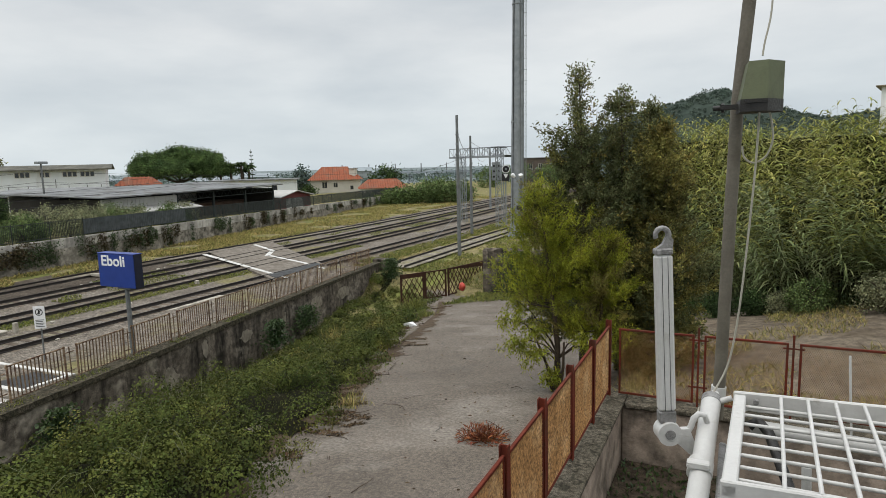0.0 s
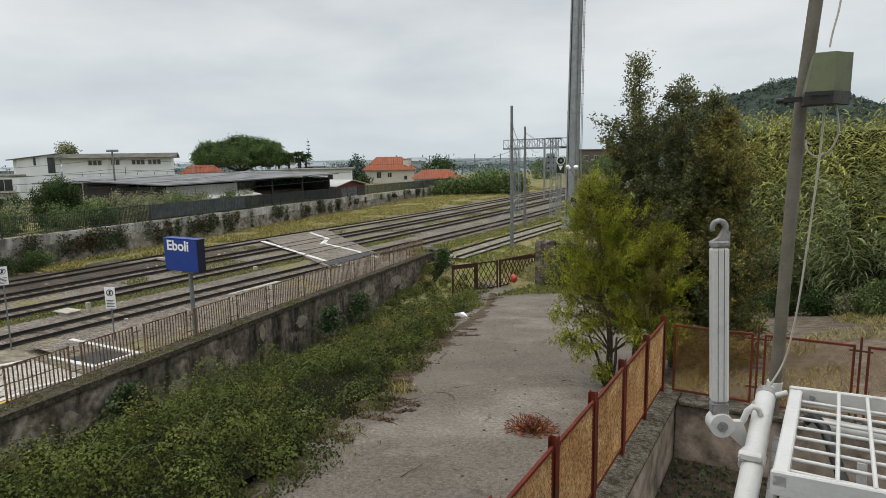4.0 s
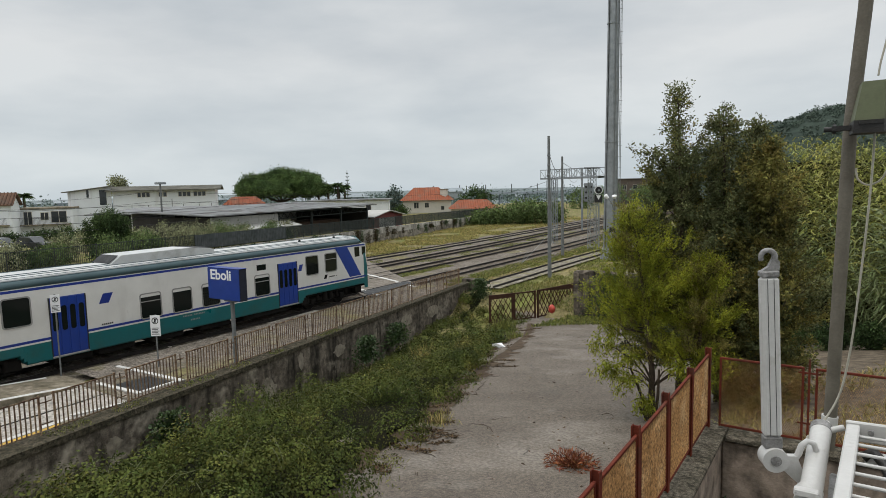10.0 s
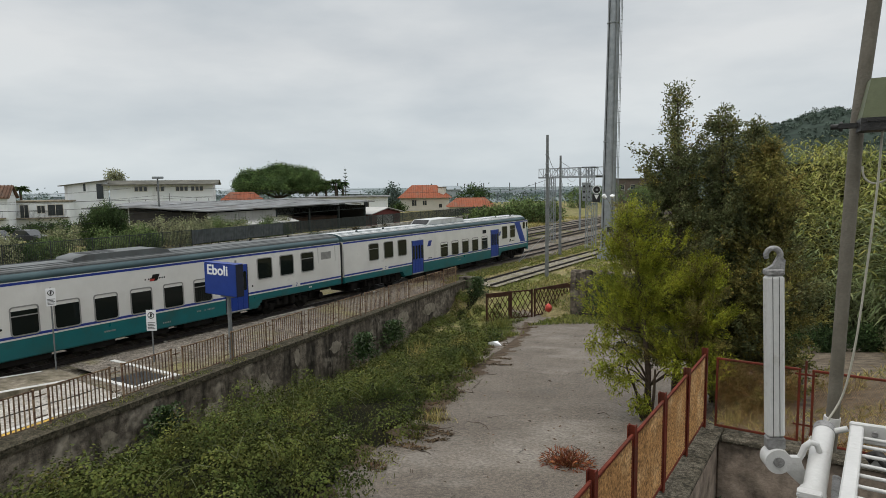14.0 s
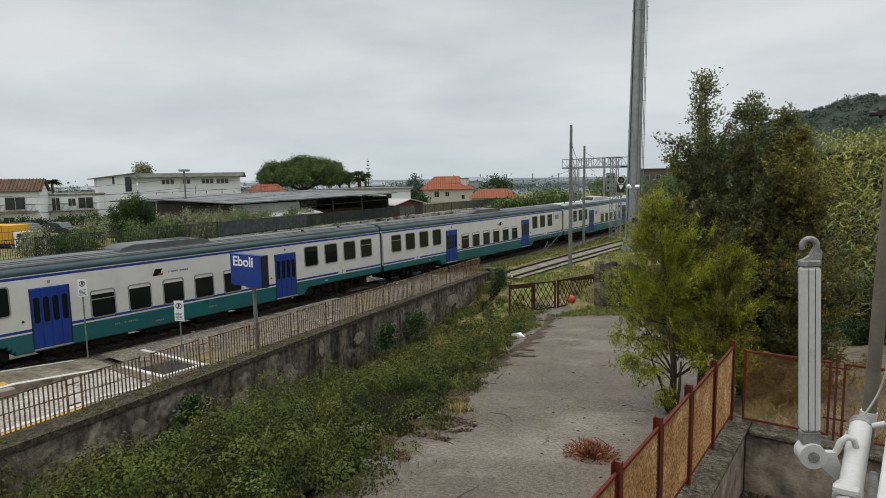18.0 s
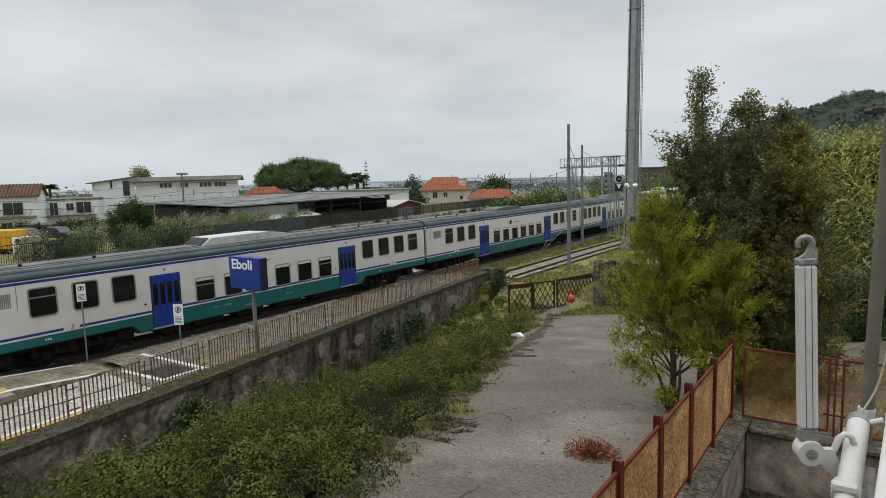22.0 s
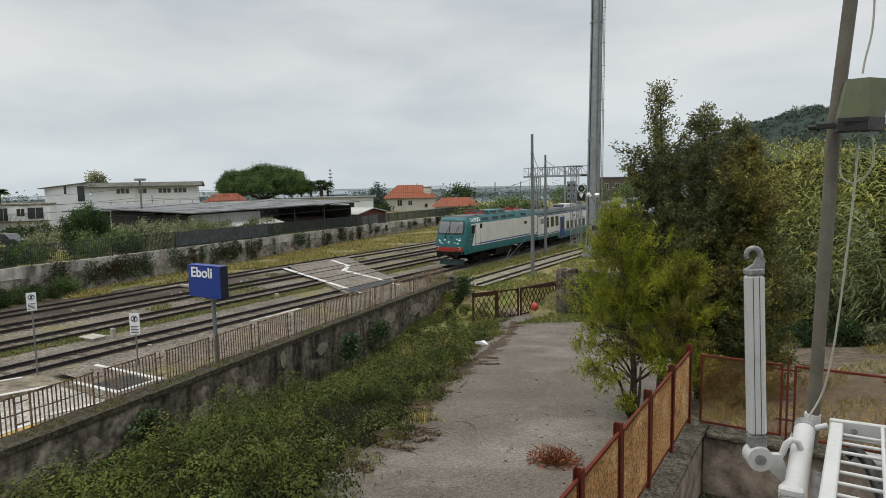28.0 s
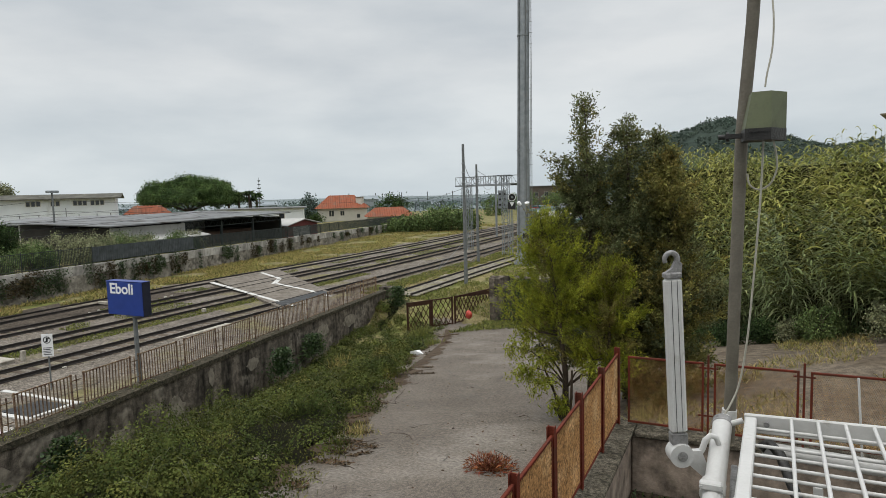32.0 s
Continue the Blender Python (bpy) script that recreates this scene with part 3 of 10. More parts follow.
def leaves(rng, at, along, length, width, droop=0.0, material="weed", name="leaves", segs=1, level=False, face=None):
    """Leaf blades at points, each running along a way, folded along the middle; droop bends the tips down."""
    n = len(at)
    along = unit(along)
    side = unit(np.cross(along, rng.normal(size=(n, 3)) * (0.35 if level else 1.0) + np.array([0, 0, 1.0 if level else 0.0])))
    if face is not None:
        side = unit(np.cross(along, face))
    nor = np.cross(side, along)
    L, W = np.broadcast_to(length, n)[:, None], np.broadcast_to(width, n)[:, None]
    if segs == 1:
        mid = at + along * L * 0.45 - nor * W * (0.15 if face is None else -0.12)
        tip = at + along * L - np.array([0, 0, 1.0]) * L * droop
        v = np.stack([at, mid + side * W * 0.5, tip, mid - side * W * 0.5], 1)
        f = np.arange(n)[:, None] * 4 + np.array([[0, 1, 2, 3]])
        return raw(name, v.reshape(-1, 3), f, material)
    rows = []
    for i in range(segs + 1):
        s = i / segs
        c = at + along * L * s - np.array([0, 0, 1.0]) * L * droop * s * s
        w = W * 0.5 * (1 - s) ** 0.6 * (0.7 + 0.6 * s)
        rows += [c + side * w, c - side * w]
    v = np.stack(rows, 1)
    k = 2 * (segs + 1)
    f = np.concatenate([np.arange(n)[:, None] * k + np.array([[2 * i, 2 * i + 2, 2 * i + 3, 2 * i + 1]]) for i in range(segs)])
    return raw(name, v.reshape(-1, 3), f, material)


def smooth01(x):
    x = min(1.0, max(0.0, x))
    return x * x * (3 - 2 * x)


def lerp(a, b, t):
    return a + (b - a) * t

M["patchplaster"] = mat("bare_sandy_render", (0.36, 0.315, 0.25), (0.27, 0.235, 0.185), 0.95, scale=2.5, fine=30, bump=0.5, stain=(0.13, 0.11, 0.085), stain_scale=2.0, stain_at=(0.5, 0.68), grit=0.6, mottle=(5.0, 0.25))
M["ploughgrime"] = mat("grimy_teal_paint", (0.012, 0.045, 0.045), (0.02, 0.026, 0.024), 0.7, scale=1.5, fine=30, bump=0.2, own=True, grit=0.5)
M["gardencoping"] = mat("gritty_lichened_concrete", (0.30, 0.262, 0.20), (0.155, 0.135, 0.098), 0.95, scale=5.0, fine=90, bump=1.0, stain=(0.055, 0.05, 0.036), stain_scale=9.0, stain_at=(0.50, 0.64), grit=1.0, mottle=(22.0, 0.45), deep=0.12)
M["dampsoil"] = mat("dark_damp_soil", (0.050, 0.038, 0.027), (0.085, 0.064, 0.044), 1.0, scale=3.0, fine=40, bump=1.0, stain=(0.025, 0.019, 0.014), stain_scale=5.0, grit=0.8, mottle=(9.0, 0.4))
M["crossing"] = mat("worn_crossing_asphalt", (0.25, 0.22, 0.185), (0.19, 0.165, 0.138), 0.95, scale=0.8, fine=20, bump=0.5, stain=(0.12, 0.10, 0.08), stain_scale=0.8, grit=0.8, mottle=(3.0, 0.25))
M["oldballast"] = mat("oil_dark_old_ballast", (0.15, 0.122, 0.095), (0.085, 0.068, 0.052), 1.0, scale=0.5, fine=15, bump=1.0, stain=(0.20, 0.175, 0.135), stain_scale=0.3, stain_at=(0.55, 0.68), grit=1.0, mottle=(5.0, 0.35), deep=0.12)
M["sidinggravel"] = mat("dusty_siding_gravel", (0.40, 0.36, 0.295), (0.25, 0.22, 0.165), 1.0, scale=0.9, fine=14, bump=1.0, stain=(0.22, 0.20, 0.10), stain_scale=0.6, stain_at=(0.52, 0.66), grit=0.9, mottle=(4.0, 0.35), deep=0.15)
M["edgesoil"] = mat("dark_crumbling_soil", (0.085, 0.06, 0.042), (0.14, 0.105, 0.07), 1.0, scale=1.5, fine=25, bump=1.0, stain=(0.045, 0.033, 0.024), stain_scale=2.5, grit=0.7)
M["rubble"] = mat("old_rubble_masonry", (0.36, 0.325, 0.275), (0.24, 0.215, 0.175), 0.95, scale=0.8, fine=14, bump=0.6, stain=(0.04, 0.038, 0.028), stain_scale=1.2, stain_at=(0.47, 0.64), grit=0.7, patch=((0.29, 0.265, 0.22), 1.2, 0.6, 0.68), mottle=(2.2, 0.4))
# ---- plan ----
# The main line runs along +y at x = 0, rail heads at z = 0; past y = 52 it bends slowly to the left.


def wall_x(y):
    return 9.9 - 0.13 * y


def face_x(y):
    """The face of the retaining wall: its ledge widens towards the house."""
    return wall_x(y) + 0.20 + 0.022 * max(0.0, min(26.0 - y, 20.0))


def far_wall_x(y):
    return -14.0 - 0.19 * y


def far_wall_top(y):
    return 2.35 - 0.010 * y


def bend(y):
    over = max(0.0, y - 52.0)
    return -over ** 2 / 1000.0 if over < 24.0 else -0.576 - 0.048 * (over - 24.0)


def hill_noise(x, y, s, seed=0.0):
    return noise.noise(Vector((x * s, y * s, seed)))


def yard_z(x, y):
    """The station yard and lane: level with the house garden near it, falling to the gate by the tracks."""
    u = 0.55 * (x - 11.5) + 0.80 * (34.0 - y)
    z = -1.25 + 0.125 * max(-2.0, min(u, 29.5))
    z += 0.13 * max(0.0, min(x - 24.0, 8.0)) * smooth01((34.0 - y) / 12.0)
    z = min(z, 2.5)
    d = x - wall_x(y)
    foot = lerp(lerp(-1.35, -2.1, smooth01((y - 9.0) / 5.0)), -1.55, smooth01((y - 27.0) / 4.0))
    z = lerp(foot, z, smooth01((d - 1.2) / 8.0))
    if x > 26.0:
        z = lerp(z, 2.5, smooth01((12.5 - y) / 2.5))
    # behind the gate the ground climbs to the tracks
    z = lerp(z, -0.30, smooth01((y - 0.45 * (x - 8.0) - 34.5) / 3.0))
    return z + 0.03 * hill_noise(x, y, 0.6)


def ground_z(x, y):
    d = x - wall_x(y)
    if d > 0.0:
        z = yard_z(x, y)
        far = max(0.0, math.hypot(x - 28, y - 20) - 60.0)
        return z - 3.0 * smooth01(far / 400.0)
    fd = far_wall_x(y) - x
    if fd > 0:
        z = lerp(-0.22, far_wall_top(min(max(y, 0), 120)) - 0.35 - 1.0 * smooth01(fd / 60.0), smooth01((fd - 0.9) / 0.4))
        far = max(0.0, math.hypot(x, y) - 180.0)
        return z - 3.0 * smooth01(far / 300.0) - 10.0 * smooth01(far / 1500.0)
    z = -0.185 + 0.03 * hill_noise(x, y, 0.9)
    if -15.5 < x - bend(y) < -14.0:
        z += 0.05
    if y > 150:
        z += 0.0
    return z


def graded(lo, hi, fine_lo, fine_hi, step):
    """Grid lines, close in the middle and ever wider outside."""
    out = list(np.arange(fine_lo, fine_hi + step / 2, step))
    s, p = step, fine_hi
    while p < hi:
        s *= 1.35
        p += s
        out.append(min(p, hi))
    s, p = step, fine_lo
    while p > lo:
        s *= 1.35
        p -= s
        out.insert(0, max(p, lo))
    return out


def lane(x, y):
    wob = 0.5 * hill_noise(x, y, 0.5, 3.0) + 0.25 * hill_noise(x, y, 1.9, 5.0)
    left = 18.2 - 0.35 * min(y - 12.0, 0.0) - 0.42 * max(y - 12.0, 0.0) + 0.012 * max(0.0, y - 25.0) ** 2 + wob
    return x > left and y < (36.4 if x < 12.6 else 33.5 + 0.45 * (x - 11.0)) + 0.5 * wob and x < 60 and not (x > 25.9 and y < 9.3)


def build_ground():
    ds = sorted(set([round(d, 3) for d in graded(-3500, 3500, -36, 30, 0.8)] + [-0.02, 0.02]))
    ys = graded(-800, 4200, -8, 70, 0.9)
    vs, idx = [], {}
    for j, y in enumerate(ys):
        for i, d in enumerate(ds):
            x = d + wall_x(min(max(y, -30), 120))
            vs.append((x, y, ground_z(x, y) if d < 0 else ground_z(max(x, wall_x(y) + 0.001), y) - (0.07 if lane(x, y) and y > -13 else 0.0)))
    n = len(ds)
    fs = [(j * n + i, j * n + i + 1, (j + 1) * n + i + 1, (j + 1) * n + i) for j in range(len(ys) - 1) for i in range(n - 1)]
    me = raw("ground", np.array(vs), np.array(fs), "soil")
    # what covers each part of the ground; past 260 m the colour carries haze
    names = ["soil", "asphalt", "ballast", "plain", "oldballast"]
    for k in names[1:]:
        me.materials.append(M[k])
    ids = []
    for f in fs:
        x = sum(vs[i][0] for i in f) / 4
        y = sum(vs[i][1] for i in f) / 4
        d = x - wall_x(y)
        k = 0
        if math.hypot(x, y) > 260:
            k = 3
        elif d > 0:
            k = 0
        elif -16.5 < x - bend(y) < 2.4 and y < 160:
            k = 4 if x - bend(y) < -9.6 + 1.5 * hill_noise(x, y, 0.4, 2.0) and y < 36 + 6 * hill_noise(x, y, 0.2, 5.0) else 2
        ids.append(k)
    me.polygons.foreach_set("material_index", ids)
    me.polygons.foreach_set("use_smooth", [True] * len(fs))
    ob = new("ground", me)
    tagged(ob, "dry grassy soil with brown ballast between the tracks", "ground", kind="structure")
    return ob


build_ground()


def sheet(name, inside, x0, x1, y0, y1, step, lift, material, label, category, zf=None):
    """A surface that lies a little above the ground wherever inside(x, y) holds."""
    zf = zf or ground_z
    vs, ix, fs = [], {}, []
    nx, ny = int((x1 - x0) / step), int((y1 - y0) / step)

    def vert(i, j):
        if (i, j) not in ix:
            x, y = x0 + i * step, y0 + j * step
            ix[i, j] = len(vs)
            vs.append((x, y, zf(x, y) + lift))
        return ix[i, j]

    for i in range(nx):
        for j in range(ny):
            if inside(x0 + (i + 0.5) * step, y0 + (j + 0.5) * step):
                fs.append((vert(i, j), vert(i + 1, j), vert(i + 1, j + 1), vert(i, j + 1)))
    mb = MB()
    mb.add(vs, fs, smooth=True)
    return thing(name, mb, material, label, category, kind="structure")


sheet("lane", lane, 8, 60, -14, 46, 0.25, 0.012, "asphalt", "cracked worn grey asphalt lane with weeds along its edge", "road")


def edge_soil(x, y):
    e = x - (21.5 - 0.29 * (y - 6.0) - 0.007 * max(0.0, y - 21.0) ** 2)
    n = 0.55 * hill_noise(x, y, 1.1, 4.0) + 0.4 * hill_noise(x, y, 3.1, 2.0)
    return -0.9 < e < -0.42 + 0.95 * n and 2 < y < 34


sheet("lane_edge", edge_soil, 10, 25, 2, 34, 0.075, 0.024, "edgesoil", "crumbling dark brown soil along the lane's edge", "soil")


def sandy(x, y):
    n = 0.9 * hill_noise(x, y, 0.35, 8.0) + 0.5 * hill_noise(x, y, 1.2, 3.0)
    return x > 25.2 + 0.35 * max(0.0, 14.0 - y) - 1.2 * n and 9.7 < y < 26 and x < 44


sheet("sandy_ground", sandy, 23, 44, 9.7, 26, 0.25, 0.022, "sand", "sandy brown dirt drifted over the yard before the reeds", "ground")


# ---- retaining wall and platform ----
def build_wall():
    y0, y1 = -14.0, 37.2
    seg = 16
    wall = empty("wall_platform", None, label="stained grey concrete retaining wall under the platform railing", category="wall", kind="structure")
    for k in range(seg):
        a, b = lerp(y0, y1, k / seg), lerp(y0, y1, (k + 1) / seg)
        for nm, mt, lo, hi, w0, w1 in (("wall_section", "concrete", -3.0, 0.17, -0.22, 0.0), ("coping", "mosscoping", 0.17, 0.36, -0.30, 0.06)):
            m_ = MB()
            vs = [(x, y, z) for y in (a, b - 0.006) for x in (wall_x(y) + w0, face_x(y) + w1) for z in (lo, hi)]
            m_.add(vs, [(0, 1, 3, 2), (4, 6, 7, 5), (0, 4, 5, 1), (2, 3, 7, 6), (0, 2, 6, 4), (1, 5, 7, 3)])
            part(nm, m_, mt, wall)
    mb = MB()
    mb.box(wall_x(37.2) - 0.45, 37.2, -2.0, wall_x(37.2) + 0.55, 37.95, 0.55, c=0.03)
    part("end_pillar", mb, "concrete", wall)
    # where the render has fallen off the wall
    r = random.Random(31)
    for y, z, ry, rz in ((13.7, -1.05, 0.42, 0.36), (16.5, -1.10, 0.50, 0.62), (15.5, -0.75, 0.16, 0.20), (21.5, -0.6, 0.5, 0.3), (25.0, -0.7, 0.45, 0.42), (28.2, -0.5, 0.7, 0.35), (31.5, -0.6, 0.9, 0.4), (9.6, -0.5, 0.3, 0.25), (18.6, -0.35, 0.2, 0.4)):
        outline = []
        for k in range(22):
            q = 2 * math.pi * k / 22
            w = r.uniform(0.72, 1.1)
            outline.append((ry * w * math.cos(q), rz * w * math.sin(q)))
        mb = MB()
        mb.prism(outline, -0.02, 0.006, "x")
        ob = part("bare_patch", mb, "patchplaster", wall, "pale patch where the render has come away")
        ob.matrix_basis = pose(face_x(y), y, z, 0, 0, math.degrees(math.atan(0.152 if y < 26 else 0.13)))


build_wall()


def slab(name, pts, z0, z1, material, label, category):
    mb = MB()
    mb.prism(pts, z0, z1, "z")
    return thing(name, mb, material, label, category, kind="structure")


# the narrow end of the platform between the main line and the dead-end track
def platform_z(y):
    return 0.30 - 0.29 * min(1.0, max(0.0, (y - 8.2) / 3.4))


def ramp(name, edges, ys, lift, thick, material, label, category):
    """A strip between two lines along y that follows the platform's height down its end ramp."""
    mb = MB()
    vs = [(edge(y), y, platform_z(y) + lift - dz) for y in ys for dz in (thick, 0.0) for edge in edges]
    fs = [(4 * k + a, 4 * k + b, 4 * k + 4 + b, 4 * k + 4 + a) for k in range(len(ys) - 1) for a, b in ((0, 1), (1, 3), (3, 2), (2, 0))]
    mb.add(vs, fs + [(0, 1, 3, 2), tuple(4 * len(ys) - 4 + q for q in (0, 1, 3, 2))])
    return thing(name, mb, material, label, category, kind="structure")


ramp("platform", (lambda y: 1.72, lambda y: 4.12), (-14.0, 8.2, 9.9, 11.6), 0.0, 0.7, "coping", "worn end of a station platform that ramps down beside the track", "platform")
ramp("platform_edge_line", (lambda y: 1.76, lambda y: 1.93), (-14.0, 8.2, 9.6, 11.0), 0.006, 0.012, "white", "white painted line on the platform edge", "line")
ramp("platform_back_line", (lambda y: 3.84, lambda y: 4.06), (-14.0, 8.2, 9.9, 11.6), 0.006, 0.012, "white", "white painted line on the back of the platform", "line")
slab("platform_shoulder", [(4.13, -14), (4.55, -14), (4.55, 8.0), (4.13, 8.0)], -0.4, 0.292, "coping", "wider part of the station platform behind the ramp", "platform")
slab("yellow_strip", [(3.35, -14), (3.80, -14), (3.80, 8.05), (3.35, 8.05)], 0.295, 0.309, "yellow", "yellow tactile paving strip on the platform", "paving")
slab("second_platform", [(wall_x(-14) - 1.3, -14), (wall_x(-14) - 0.26, -14), (wall_x(9) - 0.26, 9), (wall_x(9) - 1.0, 9)], -0.4, 0.26, "coping", "low platform strip along the railing", "platform")
slab("second_platform_line", [(wall_x(-14) - 1.28, -14), (wall_x(-14) - 1.05, -14), (wall_x(9) - 0.78, 9), (wall_x(9) - 0.98, 9)], 0.255, 0.266, "white", "white painted platform edge line", "line")
slab("yellow_tiles", [(wall_x(-14) - 0.95, -14), (wall_x(-14) - 0.5, -14), (wall_x(8.6) - 0.35, 8.6), (wall_x(8.6) - 0.7, 8.6)], 0.255, 0.270, "yellow", "yellow tactile tiles along the railing", "paving")


def gravel_zone(x, y):
    return 2.0 < x < wall_x(y) - 0.3 and y < 37 + 0.3 * hill_noise(x, y, 0.7) and not (x < 4.0 and y < 12.0)


sheet("gravel_path", lambda x, y: gravel_zone(x, y) and y >= 11.2, 1.5, 10, -13.6, 38, 0.4, 0.0, "ballast", "grey gravel beside the dead-end track", "gravel", zf=lambda x, y: 0.05 + 0.03 * hill_noise(x, y, 2.0))
sheet("pale_gravel", lambda x, y: gravel_zone(x, y) and y < 11.2 and x > 3.9, 1.5, 10.8, -13.6, 12, 0.4, 0.0, "gravel", "pale coarse gravel round the dead-end track", "gravel", zf=lambda x, y: 0.03 + 0.03 * hill_noise(x, y, 2.0))
# rubber crossing with white borders over the dead-end track
slab("crossing_panel", [(5.15, 11.85), (6.72, 11.9), (6.62, 13.22), (5.3, 13.12)], 0.0, 0.075, "black", "dark rubber crossing panel over the dead-end track", "crossing")
for q in (((2.75, 13.2), (6.95, 13.36), (6.95, 13.56), (2.75, 13.38)), ((4.4, 11.55), (6.95, 11.7), (6.95, 11.9), (4.4, 11.73)), ((6.76, 11.92), (6.94, 11.92), (6.90, 13.34), (6.72, 13.34)), ((7.02, 9.4), (7.18, 9.4), (7.66, 11.4), (7.5, 11.4))):
    slab("crossing_line", list(q), 0.0, 0.085, "white", "white painted border of the crossing panel", "line")


# ---- tracks ----
def rail_outline():
    return [(-0.065, -0.16), (0.065, -0.16), (0.065, -0.145), (0.012, -0.12), (0.012, -0.045), (0.035, -0.035), (0.035, -0.003), (0.028, 0.0), (-0.028, 0.0), (-0.035, -0.003), (-0.035, -0.035), (-0.012, -0.045), (-0.012, -0.12), (-0.065, -0.145)]


def build_track(label, line, y0, y1, near=(0, 0), step=4.0, worn=False, dip=0.0):
    """Two rails on sleepers along x = line(y)."""
    tr = empty("railway_track", None, label=label, category="track", group="tracks")
    prof = rail_outline()
    ys = list(np.arange(y0, y1 + 0.01, step))
    for s in (-0.7525, 0.7525):
        mb = MB()
        n = len(prof)
        vs = [(line(y) + s + p, y, q - dip) for y in ys for p, q in prof]
        fs = [(j * n + k, j * n + (k + 1) % n, (j + 1) * n + (k + 1) % n, (j + 1) * n + k) for j in range(len(ys) - 1) for k in range(n)]
        mb.add(vs, fs)
        part("rail", mb, "rail", tr)
        hd = MB()
        for j in range(len(ys) - 1):
            a, b = ys[j], ys[j + 1]
            hd.add([(line(a) + s - 0.026, a, 0.003 - dip), (line(a) + s + 0.026, a, 0.003 - dip), (line(b) + s + 0.026, b, 0.003 - dip), (line(b) + s - 0.026, b, 0.003 - dip)], [(0, 1, 2, 3)])
        part("rail_head", hd, "railtop" if worn else "rail", tr)
    sl = MB()
    sl.box(-1.2, -0.12, -0.33, 1.2, 0.12, -0.165, c=0.02)
    me = sl.mesh("sleeper", M["sleeper"])
    far = MB()
    for y in np.arange(y0 + 0.3, y1, 0.62):
        if near[0] < y < near[1]:
            ob = part("sleeper", me, None, tr)
            ob.location = (line(y), y, -dip)
        else:
            far.box(line(y) - 1.2, y - 0.12, -0.33 - dip, line(y) + 1.2, y + 0.12, -0.165 - dip)
    if far.v:
        tagged(part("sleepers", far, "sleeper", tr), kind="stuff")
    return tr


build_track("main railway line with dark sleepers in brown ballast", bend, -20, 172, (6, 70), worn=True)
build_track("second railway track, rusty rails in brown ballast", lambda y: -4.85 + bend(y), -20, 172, (14, 60))
build_track("third railway track, rusty rails in brown ballast", lambda y: -9.1 + bend(y), -20, 172, (16, 60))
build_track("rusty siding beside the boundary wall", lambda y: -13.35 - 0.06 * max(0.0, min(y - 21.0, 12.0)) + bend(y) + 0.02 * max(0, y - 40), -20, 132, (20, 50), dip=0.03)
build_track("dead-end track beside the platform railing", lambda y: min(7.25 - 0.062 * y + 0.0006 * y * y, wall_x(y) - 1.9), -14, 28.5, (2, 29), dip=-0.05)
build_track("rusty dead-end siding beyond the wall in pale ballast", lambda y: 7.25 - 0.062 * y + 0.0006 * y * y, 38.4, 130, (38, 60), dip=0.02)
sheet("siding_ballast", lambda x, y: abs(x - (7.25 - 0.062 * y + 0.0006 * y * y)) < 1.35 + 0.2 * hill_noise(x, y, 1.0), 1, 12, 38.4, 110, 0.5, 0.02, "sidinggravel", "pale ballast strip under the siding", "gravel", zf=lambda x, y: max(ground_z(x, y), -0.175 + 0.02 * hill_noise(x, y, 2.0, 3.0)))

# level crossing for staff: weathered boards and white lines
slab("staff_crossing", [(1.0, 31.0), (2.3, 35.8), (-13.2, 47.5), (-14.2, 40.2)], -0.2, -0.035, "crossing", "worn paved staff crossing over the tracks", "crossing")
slab("crossing_deck", [(0.60, 31.6), (0.60, 37.0), (-0.60, 37.6), (-0.60, 32.3)], -0.04, -0.012, "black", "black rubber deck between the rails", "crossing")
for q in (((1.35, 31.7), (1.35, 32.0), (-13.0, 38.9), (-13.1, 38.5)), ((-1.2, 37.1), (-1.2, 37.4), (-7.0, 40.0), (-7.0, 39.6)), ((-6.7, 39.5), (-7.2, 39.5), (-9.0, 42.3), (-8.6, 42.5)), ((-8.8, 42.2), (-8.8, 42.6), (-13.4, 45.4), (-13.4, 45.0)), ((2.3, 35.2), (2.3, 35.5), (-1.3, 37.3), (-1.3, 37.0))):
    slab("crossing_line", list(q), -0.04, -0.024, "white", "worn white line along the staff crossing", "line")


